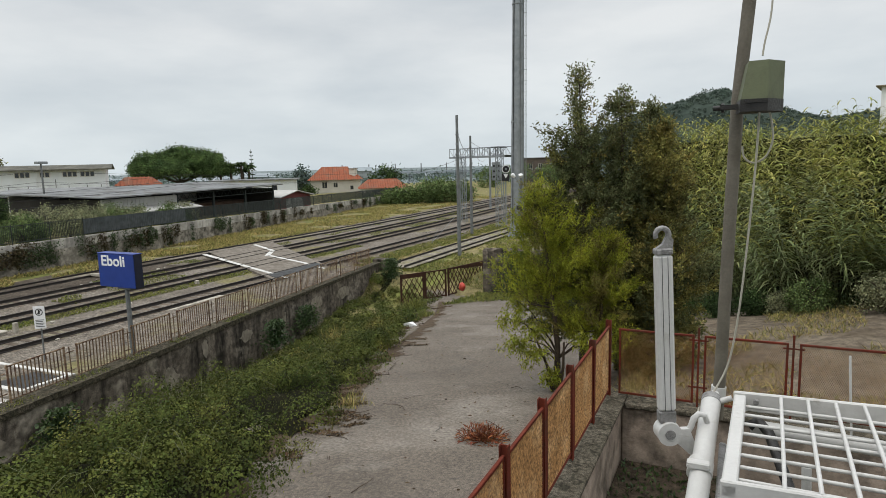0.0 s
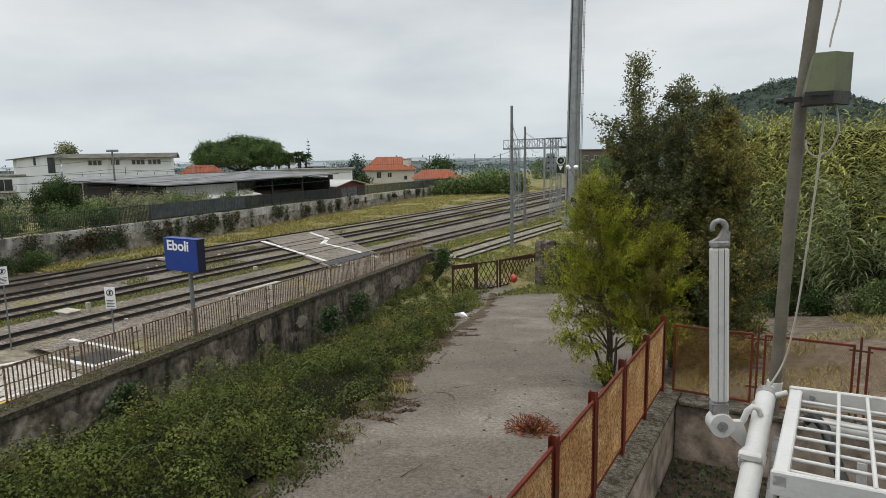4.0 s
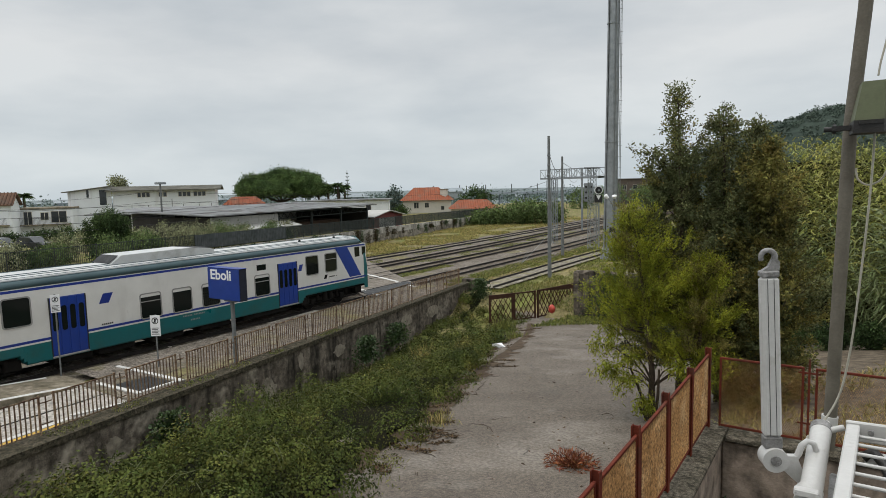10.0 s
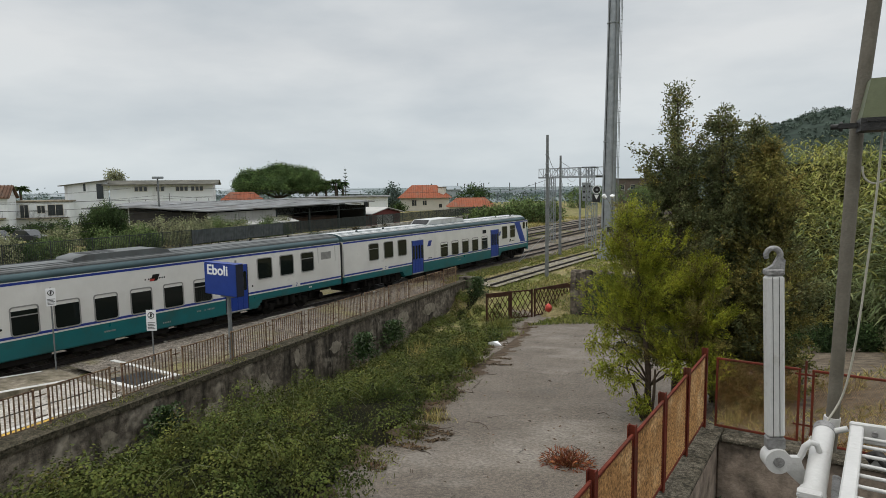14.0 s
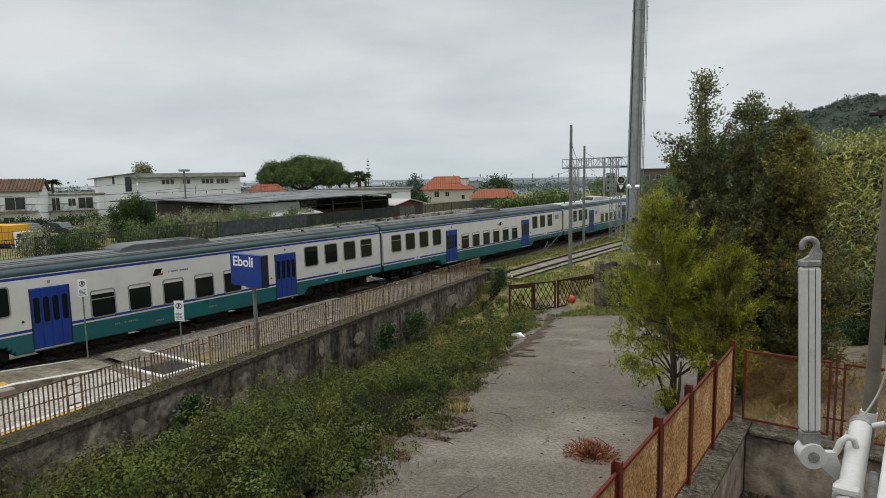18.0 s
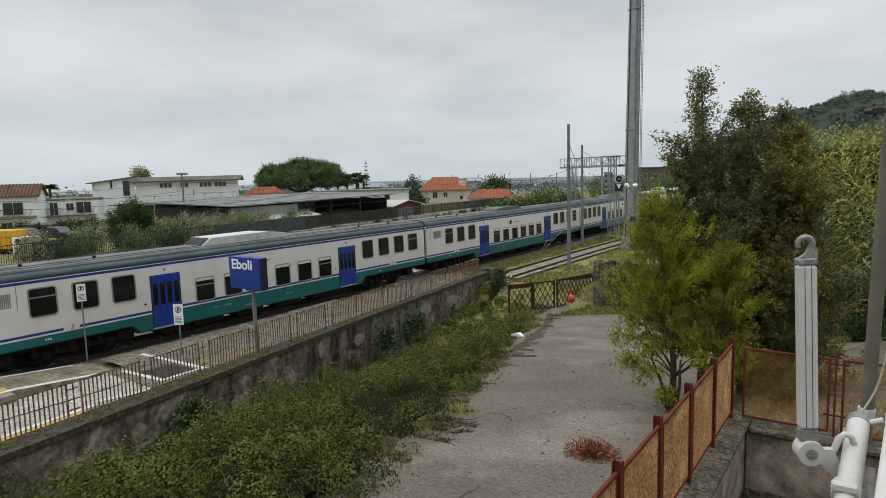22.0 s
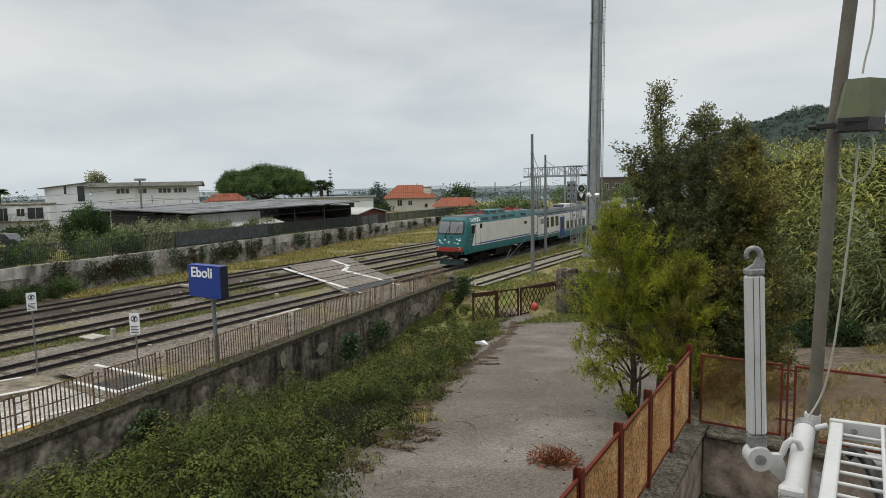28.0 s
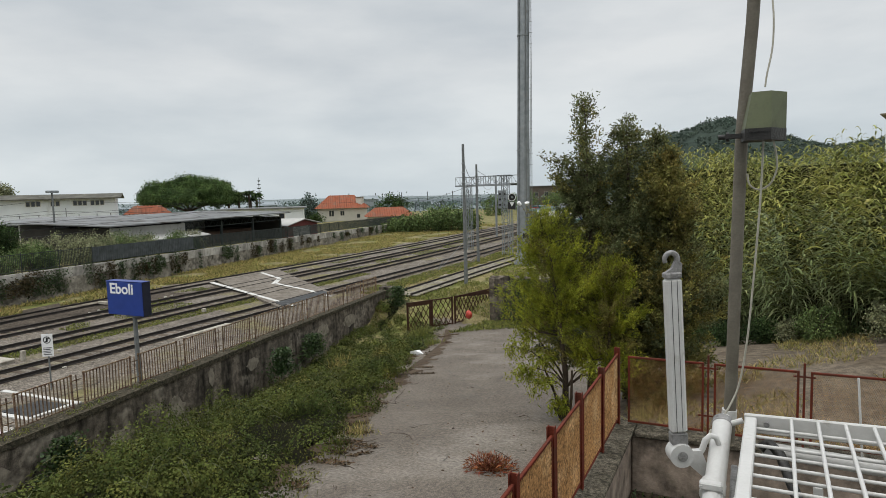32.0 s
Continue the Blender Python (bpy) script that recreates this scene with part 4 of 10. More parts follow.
# ---- platform railing ----
def build_railing():
    a0, n, w, pitch = -1.23, 16, 2.04, 2.34
    ang = math.atan(0.13)

    def panel(m):
        th = empty("railing_panel", m, label="rusty cream-painted flat-bar railing panel on the wall coping", category="railing", group="platform railing")
        for y in (0.03, w - 0.09):
            mb = MB()
            mb.box(-0.025, y, 0, 0.025, y + 0.05, 1.17, c=0.005)
            part("post", mb, "railpaint", th)
        mb = MB()
        mb.box(-0.012, 0.0, 1.10, 0.014, w - 0.02, 1.145, c=0.004)
        part("top_rail", mb, "railpaint", th)
        mb = MB()
        mb.box(-0.012, 0.0, 0.09, 0.014, w - 0.02, 0.125, c=0.004)
        part("bottom_rail", mb, "railpaint", th)
        bar = MB()
        bar.box(-0.008, -0.021, 0.115, 0.008, 0.021, 1.11, c=0.003)
        me = bar.mesh("picket", M["railpaint"])
        for k in range(14):
            ob = part("picket", me, None, th)
            ob.location = (0, 0.17 + k * (w - 0.36) / 13, 0)
        # a lone bar on short links closes the gap to the next panel
        ob = part("picket", me, None, th)
        ob.location = (0, w + 0.13, 0)
        for z in (0.30, 0.92):
            mb = MB()
            mb.box(-0.008, w - 0.04, z, 0.008, w + 0.30, z + 0.03)
            part("link", mb, "railpaint", th)
        return th

    first = None
    for k in range(n):
        y = a0 + k * pitch
        m = pose(wall_x(y) - 0.02, y, 0.345, 0, 0, math.degrees(ang)) @ pose(0, 0, 0, 0, 1.2 * math.sin(k * 2.3), 0.5 * math.sin(k * 1.7))
        if first is None:
            first = panel(m)
        else:
            copy_thing(first, m)


build_railing()


# ---- far boundary wall and its fence ----
def build_far_wall():
    mb, cp = MB(), MB()
    ys = list(np.arange(-30, 136, 4.0))
    for a, b in zip(ys, ys[1:]):
        for m_, lo, hi, w in ((mb, None, -0.75, 0.22), (cp, -0.75, 0.0, 0.16)):
            vs = [(far_wall_x(y) + s, y, (far_wall_top(y) + z) if z is not None else -0.6) for y in (a, b - 0.01) for s in (-w, w) for z in (lo, hi)]
            m_.add(vs, [(0, 1, 3, 2), (4, 6, 7, 5), (0, 4, 5, 1), (2, 3, 7, 6), (0, 2, 6, 4), (1, 5, 7, 3)])
    w = thing("wall_boundary", mb, "rubble", "old stained masonry boundary wall beyond the tracks", "wall", kind="structure")
    part("upper_course", cp, "plaster_old", w, "paler rendered upper course")


M["plaster_old"] = mat("old_pale_render", (0.54, 0.51, 0.46), (0.41, 0.385, 0.34), 0.95, scale=0.5, fine=20, bump=0.3, stain=(0.10, 0.09, 0.08), stain_scale=0.7, stain_at=(0.46, 0.68), streak=True, grit=0.5, mottle=(1.6, 0.25))
M["netting"] = mat("blue_grey_netting", (0.095, 0.105, 0.106), (0.06, 0.068, 0.07), 0.9, scale=1.5, fine=30, bump=0.2, grit=0.4, mottle=(3.0, 0.3), spec=0.2)
M["fence_dark"] = mat("dark_fence_paint", (0.035, 0.045, 0.042), (0.025, 0.03, 0.028), 0.7, 0.2, scale=2, fine=30, grit=0.3)
build_far_wall()


def build_far_fence():
    L = 3.2
    ang = math.degrees(math.atan(0.19))
    one = MB()
    one.box(-0.010, -0.012, 0.12, 0.010, 0.012, 1.34)
    bar_me = one.mesh("bar", M["fence_dark"])
    one = MB()
    one.box(-0.012, -0.036, 0.12, 0.012, 0.036, 1.34)
    wide_me = one.mesh("bar", M["fence_dark"])
    labels = dict(bars="dark grey steel bar fence panel on the boundary wall", net="steel fence panel hung with dark shade netting", far="dark fence panel of broad flat bars on the boundary wall")

    def panel(m, kind):
        th = empty("steel_fence_panel", m, label=labels[kind], category="fence", group="boundary fence")
        mb = MB()
        mb.box(-0.03, -0.03, -0.1, 0.03, 0.03, 1.45, c=0.006)
        part("post", mb, "fence_dark", th)
        for z in (0.10, 1.32):
            mb = MB()
            mb.box(-0.02, 0.0, z, 0.02, L - 0.04, z + 0.05, c=0.006)
            part("cross_rail", mb, "fence_dark", th)
        if kind == "net":
            # dark netting laced over the bars, in slack vertical folds
            nt = MB()
            pts = [(0.030 + 0.018 * math.sin(k * 1.9), k * L / 44) for k in range(45)]
            vs = [(x, y_, z) for x, y_ in pts for z in (0.16, 1.36)] + [(x + 0.012, y_, z) for x, y_ in pts for z in (0.16, 1.36)]
            n = 2 * len(pts)
            nt.add(vs, [(2 * k, 2 * k + 1, 2 * k + 3, 2 * k + 2) for k in range(44)] + [(n + 2 * k, n + 2 * k + 1, n + 2 * k + 3, n + 2 * k + 2) for k in range(44)])
            part("netting", nt, "netting", th, "dark blue-grey shade netting")
        for k in range(1, 22):
            ob = part("bar", wide_me if kind == "far" else bar_me, None, th)
            ob.location = (0, k * L / 22, 0)
        return th

    first, y = {}, 8.0
    while y < 110:
        m = pose(far_wall_x(y), y, far_wall_top(y), 0, 0, ang)
        kind = "bars" if y < 30.5 else "net" if y < 45.0 else "far"
        if kind not in first:
            first[kind] = panel(m, kind)
        else:
            copy_thing(first[kind], m)
        y += L * math.cos(math.radians(ang))


build_far_fence()
# ---- the train: driving trailer, three coaches, electric locomotive ----
HALF = 13.32
S0 = 13.475  # half the pitch of the cars


def rrect(w, h, r, n=4):
    """A rounded rectangle about the origin, as points."""
    pts = []
    for cx, cy, a0 in ((w / 2 - r, h / 2 - r, 0), (-w / 2 + r, h / 2 - r, 90), (-w / 2 + r, -h / 2 + r, 180), (w / 2 - r, -h / 2 + r, 270)):
        pts += [(cx + r * math.cos(radians(a0 + 90 * k / n)), cy + r * math.sin(radians(a0 + 90 * k / n))) for k in range(n + 1)]
    return pts


def side_x(z):
    """Half the body's width at a height."""
    return 1.41 if z < 2.2 else 1.41 - 0.045 * ((z - 2.2) / 1.3) ** 1.5


WIN_W, WIN_H = 0.94, 1.06


def ring(outer, inner, x0, x1, mb):
    """A frame between two outlines in the y-z plane, standing from x0 to x1."""
    n = len(outer)
    vs = [(x0, *p) for p in outer] + [(x1, *p) for p in outer] + [(x1, *p) for p in inner] + [(x0, *p) for p in inner]
    fs = []
    for k in range(n):
        j = (k + 1) % n
        fs += [(k, j, n + j, n + k), (n + k, n + j, 2 * n + j, 2 * n + k), (2 * n + k, 2 * n + j, 3 * n + j, 3 * n + k)]
    mb.add(vs, fs)


def frame_mesh(w, h, r=0.10):
    mb = MB()
    ring(rrect(w + 0.10, h + 0.10, r + 0.03), rrect(w, h, r), -0.01, 0.022, mb)
    return mb.mesh("window", M["t_seal"])


def pane_mesh(w, h, r=0.10):
    mb = MB()
    mb.prism(rrect(w, h, r), -0.01, 0.006, "x")
    return mb.mesh("pane", M["t_glass"])


def bar_mesh(w):
    mb = MB()
    mb.box(-0.01, -w / 2, -0.022, 0.016, w / 2, 0.022)
    return mb.mesh("window_bar", M["t_seal"])


WM = dict(frame=frame_mesh(WIN_W, WIN_H), pane=pane_mesh(WIN_W, WIN_H), bar=bar_mesh(WIN_W))


def add_window(car, y, z, side, split):
    x = side * (side_x(z) + 0.0)
    w = part("window", WM["frame"], None, car)
    w.matrix_basis = pose(x, y, z, 0, -1.6, 0 if side > 0 else 180)
    p = part("pane", WM["pane"], None, w)
    if split:
        b = part("window_bar", WM["bar"], None, w)
        b.location = (0, 0, 0.20)


def door_parts():
    w, h = 1.36, 2.36
    leaf = MB()
    leaf.box(-0.02, -w / 2, -h / 2, 0.006, w / 2, h / 2)
    for k in range(4):
        y = -w / 2 + (k + 0.5) * w / 4
        leaf.box(0.0, y - w / 8 + 0.012, -h / 2 + 0.02, 0.026, y + w / 8 - 0.012, h / 2 - 0.02, c=0.012)
    glass_ = MB()
    glass_.prism(rrect(0.21, 1.0, 0.09, 5), 0.0, 0.031, "x")
    step = MB()
    step.box(-0.02, -w / 2 - 0.03, -h / 2 - 0.07, 0.06, w / 2 + 0.03, -h / 2, c=0.012)
    frame_ = MB()
    frame_.box(-0.02, -0.02, -h / 2, 0.020, 0.02, h / 2)
    gm, fm = glass_.mesh("door_glass", M["t_glass"]), frame_.mesh("door_post", M["t_rubber"])
    out = [("door_leaf", leaf.mesh("door", M["t_blue"]), (0, 0, 0)), ("step", step.mesh("step", M["t_seal"]), (0, 0, 0))]
    out += [("door_glass", gm, (0, -w / 2 + (k + 0.5) * w / 4, 0.32)) for k in range(4)]
    return out + [("door_post", fm, (0, y, 0)) for y in (-w / 2 - 0.02, w / 2 + 0.02)]


DOOR = door_parts()


def add_door(car, y, side):
    d = part("door", DOOR[0][1], None, car, "blue folding door")
    d.matrix_basis = pose(side * 1.408, y, 1.89, 0, 0, 0 if side > 0 else 180)
    for name, me, at in DOOR[1:]:
        part(name, me, None, d).location = at


def bogie_mesh():
    mb = MB()
    for s in (-1, 1):
        mb.box(s * 0.98 - 0.07, -1.75, 0.42, s * 0.98 + 0.07, 1.75, 0.68, c=0.03)
        for y in (-1.25, 1.25):
            mb.box(s * 1.05 - 0.10, y - 0.17, 0.30, s * 1.05 + 0.12, y + 0.17, 0.64, c=0.04)
            mb.tube((s * 1.08, y - 0.42, 0.52), (s * 1.08, y - 0.42, 0.86), 0.10)
            mb.tube((s * 1.08, y + 0.42, 0.52), (s * 1.08, y + 0.42, 0.86), 0.10)
        mb.tube((s * 1.1, -0.25, 0.45), (s * 1.1, -0.25, 0.98), 0.16, n=10)
        mb.tube((s * 1.1, 0.25, 0.45), (s * 1.1, 0.25, 0.98), 0.16, n=10)
    mb.box(-1.0, -0.35, 0.45, 1.0, 0.35, 0.75)
    return mb.mesh("bogie", M["t_under"])


def wheel_mesh(r):
    """One wheel with its flange on the inner side, about its own middle."""
    mb = MB()
    mb.tube((-0.07, 0, 0), (0.07, 0, 0), r, n=20)
    mb.tube((-0.10, 0, 0), (-0.07, 0, 0), r + 0.03, n=20)
    mb.tube((0.07, 0, 0), (0.12, 0, 0), r * 0.35, n=12)
    return mb.mesh("wheel", M["t_under"])


def axle_mesh():
    mb = MB()
    mb.tube((-0.9, 0, 0), (0.9, 0, 0), 0.09)
    return mb.mesh("axle", M["t_under"])


BOGIE, WHEEL, WHEEL_L, AXLE = bogie_mesh(), wheel_mesh(0.445), wheel_mesh(0.53), axle_mesh()


def add_bogie(car, y, gauge=1.25, wheel=None):
    b = part("bogie", BOGIE, None, car)
    b.location = (0, y, 0)
    for s in (-1, 1):
        z = 0.448 if wheel is None else 0.533
        part("axle", AXLE, None, b).location = (0, s * gauge, z)
        for side in (-1, 1):
            w = part("wheel", wheel or WHEEL, None, b)
            w.matrix_basis = pose(side * 0.76, s * gauge, z, 0, 0, 0 if side > 0 else 180)


def text_mesh(body, size, material, shear=0.0, depth=0.004, bold=0.0):
    cu = bpy.data.curves.new("lettering", "FONT")
    cu.body, cu.size, cu.shear, cu.extrude, cu.offset = body, size, shear, depth, bold
    cu.align_x, cu.align_y = "CENTER", "CENTER"
    ob = new("lettering", cu)
    me = bpy.data.meshes.new_from_object(ob)
    bpy.data.objects.remove(ob)
    bpy.data.curves.remove(cu)
    me.materials.clear()
    me.materials.append(M[material])
    return me


TWO = text_mesh("2", 0.30, "t_navy", 0.25, 0.004)


def shell(car, mb, y0, y1, material, z0=1.36):
    """The body between two stations: side walls up to the roof's edge."""
    right = [(side_x(z), z) for z in (z0, 1.8, 2.2, 2.6, 3.0, 3.3, 3.6)]
    outline = right + [(-x, z) for x, z in right[::-1]]
    mb.prism(outline, y0, y1, "y")
    return part("body", mb, material, car, "white body sides")


def bands(car, y0, y1):
    for name, za, zb, mtl in (("lower_stripe", 1.43, 1.53, "t_navy"), ("upper_stripe", 3.46, 3.56, "t_navy")):
        mb = MB()
        for s in (-1, 1):
            vs = [(s * (side_x(z) + o), y, z) for y in (y0, y1) for o in (-0.01, 0.005) for z in (za, zb)]
            mb.add(vs, [(0, 1, 3, 2), (4, 6, 7, 5), (0, 4, 5, 1), (2, 3, 7, 6), (0, 2, 6, 4), (1, 5, 7, 3)])
        part(name, mb, mtl, car, "navy stripe")
    mb = MB()
    # skirt: deep between the bogies, cut up over them
    for a, b, zlow in ((y0, -7.42, 0.98), (-7.42, -7.30, 0.86), (-7.30, -7.18, 0.72), (-7.18, 7.18, 0.60), (7.18, 7.30, 0.72), (7.30, 7.42, 0.86), (7.42, y1, 0.98)):
        pts = [(1.412, 1.36), (1.412, zlow + 0.05), (1.37, zlow), (-1.37, zlow), (-1.412, zlow + 0.05), (-1.412, 1.36)]
        mb.prism(pts, a, b - 0.002, "y")
    part("skirt", mb, "t_green", car, "teal-green skirt")


def roof_parts(car, y0, y1, top, unit):
    edge = MB()
    n = 12
    pts = []
    for k in range(n + 1):
        a = math.pi * k / n
        pts.append((1.37 * math.copysign(abs(math.cos(a)) ** 0.8, math.cos(a)), 3.60 + 0.47 * math.sin(a) ** 0.7))
    edge.prism(pts, y0, y1, "y", smooth=True)
    part("roof_edge", edge, "t_roofgreen", car, "dark teal roof edge")
    cap = MB()
    q = [(x * 0.985, z + 0.012) for x, z in pts if z > 3.83]
    cap.prism(q, y0 + 0.01, y1 - 0.01, "y", smooth=True)
    part("roof", cap, top, car)
    ribs = MB()
    for x, z in ((1.30, 3.76), (1.22, 3.86), (1.05, 3.945), (0.85, 4.005), (0.62, 4.045)):
        for s in (-1, 1):
            ribs.box(s * x - 0.012, y0 + 0.02, z - 0.02, s * x + 0.012, y1 - 0.02, z + 0.035)
    part("roof_ribs", ribs, top if top == "t_roof" else "t_roofgreen", car)
    for y in (-11.2, -8.4, 8.0, 10.9):
        mb = MB()
        mb.tube((0.5, y, 4.04), (0.5, y, 4.16), 0.09, 0.06, 10)
        part("roof_vent", mb, "t_under", car)
    if unit == "angular":
        u = MB()
        u.prism([(-2.75, 4.02), (-2.2, 4.40), (1.3, 4.42), (2.4, 4.30), (2.75, 4.02)], -0.80, 0.80, "x", pose(0, -0.7, 0))
        ob = part("roof_unit", u, "t_roofpale", car, "pale angular roof air-conditioner")
        for k, (a, b) in enumerate(((-2.72, -2.28), (1.42, 1.86), (1.94, 2.36))):
            g = MB()
            za, zb = (4.08, 4.39) if k == 0 else (4.435 - 0.09 * (a - 1.3), 4.435 - 0.09 * (b - 1.3))
            g.add([(-0.7, a - 0.7, za), (0.7, a - 0.7, za), (0.7, b - 0.7, zb), (-0.7, b - 0.7, zb), (-0.7, a - 0.7, za + 0.012), (0.7, a - 0.7, za + 0.012), (0.7, b - 0.7, zb + 0.012), (-0.7, b - 0.7, zb + 0.012)], [(0, 1, 2, 3), (4, 5, 6, 7), (0, 1, 5, 4), (1, 2, 6, 5), (2, 3, 7, 6), (3, 0, 4, 7)])
            part("grille", g, "t_rubber", ob)
    else:
        u = MB()
        u.prism([(-2.3, 4.0), (-2.15, 4.18), (-1.6, 4.30), (1.6, 4.30), (2.15, 4.18), (2.3, 4.0)], -0.72, 0.72, "x", pose(0, -0.4, 0), smooth=True)
        ob = part("roof_unit", u, "t_roof", car, "grey rounded roof air-conditioner")
        for a in (0.2, 0.95):
            g = MB()
            g.box(-0.5, a - 0.4, 4.295, 0.5, a + 0.25, 4.315, c=0.006)
            part("grille", g, "t_rubber", ob)


def underframe(car):
    rng_ = random.Random(5)
    for y in (-5.4, -3.6, -1.2, 1.4, 3.9, 5.5):
        mb = MB()
        w = rng_.uniform(0.5, 0.9)
        mb.box(-1.25, y - w, 0.34, 1.25, y + w, 0.64, c=0.03)
        part("equipment_box", mb, "t_under", car)
    # brake gear and sole bars over and between the wheels, plus an added light-blocking box
    for s in (-1, 1):
        mb = MB()
        for x in (-1.12, 1.0):
            mb.box(x, min(s * 7.0, s * 12.9), 0.80, x + 0.12, max(s * 7.0, s * 12.9), 1.0)
        mb.box(-0.62, min(s * 7.45, s * 12.6), 0.30, 0.62, max(s * 7.45, s * 12.6), 0.98)
        for y in (7.6, 12.3):
            mb.tube((-1.0, s * y, 0.52), (1.0, s * y, 0.52), 0.17, n=10)
            mb.box(0.84, s * y - 0.30, 0.40, 1.16, s * y + 0.30, 0.86, c=0.03)
        mb.tube((1.1, s * 7.5, 0.34), (1.1, s * 12.9, 0.34), 0.025, n=5)
        part("brake_gear", mb, "t_under", car)


def ends(car, y, s):
    mb = MB()
    ring([(p, q + 2.25) for p, q in rrect(2.5, 2.75, 0.25)], [(p, q + 2.25) for p, q in rrect(1.1, 2.1, 0.1)], 0, s * 0.27, mb)
    me = mb.mesh("gangway", M["t_rubber"])
    ob = part("gangway", me, None, car)
    ob.matrix_basis = pose(0, y, 0, 0, 0, 90)
    for x in (-0.87, 0.87):
        b = MB()
        b.tube((x, y, 1.05), (x, y + s * 0.24, 1.05), 0.075)
        b.tube((x, y + s * 0.22, 1.05), (x, y + s * 0.26, 1.05), 0.2, 0.19, 12)
        part("buffer", b, "t_under", car)
    c = MB()
    c.box(-0.12, min(y, y + s * 0.27), 0.92, 0.12, max(y, y + s * 0.27), 1.12, c=0.03)
    part("coupler", c, "t_under", car)


def badge(car, y, z, side, w, h, material, name="badge", slant=0.0):
    mb = MB()
    mb.add([(0, -w / 2 - slant, -h / 2), (0, w / 2 - slant, -h / 2), (0, w / 2 + slant, h / 2), (0, -w / 2 + slant, h / 2), (0.006, -w / 2 - slant, -h / 2), (0.006, w / 2 - slant, -h / 2), (0.006, w / 2 + slant, h / 2), (0.006, -w / 2 + slant, h / 2)],
           [(0, 1, 2, 3), (4, 5, 6, 7), (0, 1, 5, 4), (1, 2, 6, 5), (2, 3, 7, 6), (3, 0, 4, 7)])
    ob = part(name, mb, material, car)
    ob.matrix_basis = pose(side * (side_x(z) + 0.002), y, z, 0, 0, 0 if side > 0 else 180)
    return ob


def class_mark(car, y, side):
    p = badge(car, y, 1.49, side, 0.62, 0.16, "t_white", "class_plate")
    ob = part("class_number", TWO, None, p)
    ob.matrix_basis = pose(0.009, 0, 0.0, 90, 0, 90)


def fine_print(car, y, z, side, n=9, material="t_seal"):
    mb = MB()
    r = random.Random(int(y * 10))
    for k in range(n):
        if r.random() < 0.85:
            mb.box(0, k * 0.085, -0.035, 0.005, k * 0.085 + 0.055, 0.035)
    ob = part("stencilled_marks", mb, material, car)
    ob.matrix_basis = pose(side * (1.412 if z < 2 else side_x(z)), y, z, 0, 0, 0 if side > 0 else 180)


C0 = 13.835  # half the pitch of the coaches
COACH_WINS = (2.96, 4.55, 6.12, 10.0, 11.58, 13.16, 14.74, 16.32, 17.88, 21.60, 23.15, 24.70, 26.20)  # centres of the windows from the vent end
PILOT_WINS = (2.45, 4.03, 5.58, 10.97, 12.55, 14.13, 15.71, 17.33, 21.05, 22.62)


def coach(label, unit, grille=True):
    car = empty("railway_coach", None, label=label, category="train car", group="train")
    half = C0 - 0.155
    shell(car, MB(), -half, half, "t_white")
    bands(car, -half, half)
    roof_parts(car, -half, half, "t_roof", unit)
    for side in (1, -1):
        for k, s in enumerate(COACH_WINS):
            add_window(car, s - C0, 2.07 if 9 < s < 19 else 2.70, side, k in (0, 3, 8, 12))
        for y in (8.0, 19.72):
            add_door(car, y - C0, side)
            b = MB()
            b.tube((0, 0, 0), (0.03, 0, 0), 0.045, n=10)
            ob = part("door_button", b, "t_under", car)
            ob.matrix_basis = pose(side * 1.408, y - 1.0 - C0, 1.85, 0, 0, 0 if side > 0 else 180)
            b = MB()
            b.box(-0.01, -0.05, -0.06, 0.04, 0.05, 0.06, c=0.01)
            ob = part("door_lamp", b, "t_seal", car)
            ob.matrix_basis = pose(side * 1.385, y - C0, 3.27, 0, 0, 0 if side > 0 else 180)
        seams = MB()
        for y in (0.62, 2.08):
            seams.box(-0.004, y - C0 - 0.012, 1.56, 0.004, y - C0 + 0.012, 3.42)
        ob = part("panel_seam", seams, "t_seal", car)
        ob.location = (side * 1.40, 0, 0)
        v = MB()
        if grille:
            for k in range(15):
                v.box(-0.004, -0.45 + k * 0.062, -0.27, 0.010, -0.41 + k * 0.062, 0.27)
        else:
            v.box(-0.004, -0.42, -0.22, 0.008, 0.42, 0.22, c=0.003)
        ob = part("side_vent", v, "t_seal", car)
        ob.matrix_basis = pose(side * 1.397, 1.42 - C0, 2.92, 0, 0, 0 if side > 0 else 180)
        class_mark(car, 3.9 - C0, side)
        class_mark(car, 24.0 - C0, side)
        badge(car, 12.45 - C0, 3.02, side, 0.34, 0.30, "t_under", "logo", 0.07)
        badge(car, 12.60 - C0, 2.93, side, 0.22, 0.10, "t_red", "logo_tail", 0.02)
        fine_print(car, 12.95 - C0, 2.98, side, 12, "t_rubber")
        fine_print(car, 10.4 - C0, 1.08, side, 12, "t_seal")
        fine_print(car, 12.2 - C0, 0.86, side, 5, "t_seal")
        fine_print(car, 14.9 - C0, 1.00, side, 6, "t_seal")
        fine_print(car, 2.9 - C0, 1.20, side, 3, "t_white")
        fine_print(car, 22.6 - C0, 1.16, side, 3, "t_white")
    add_bogie(car, -9.6)
    add_bogie(car, 9.6)
    underframe(car)
    ends(car, -half, -1)
    ends(car, half, 1)
    return car


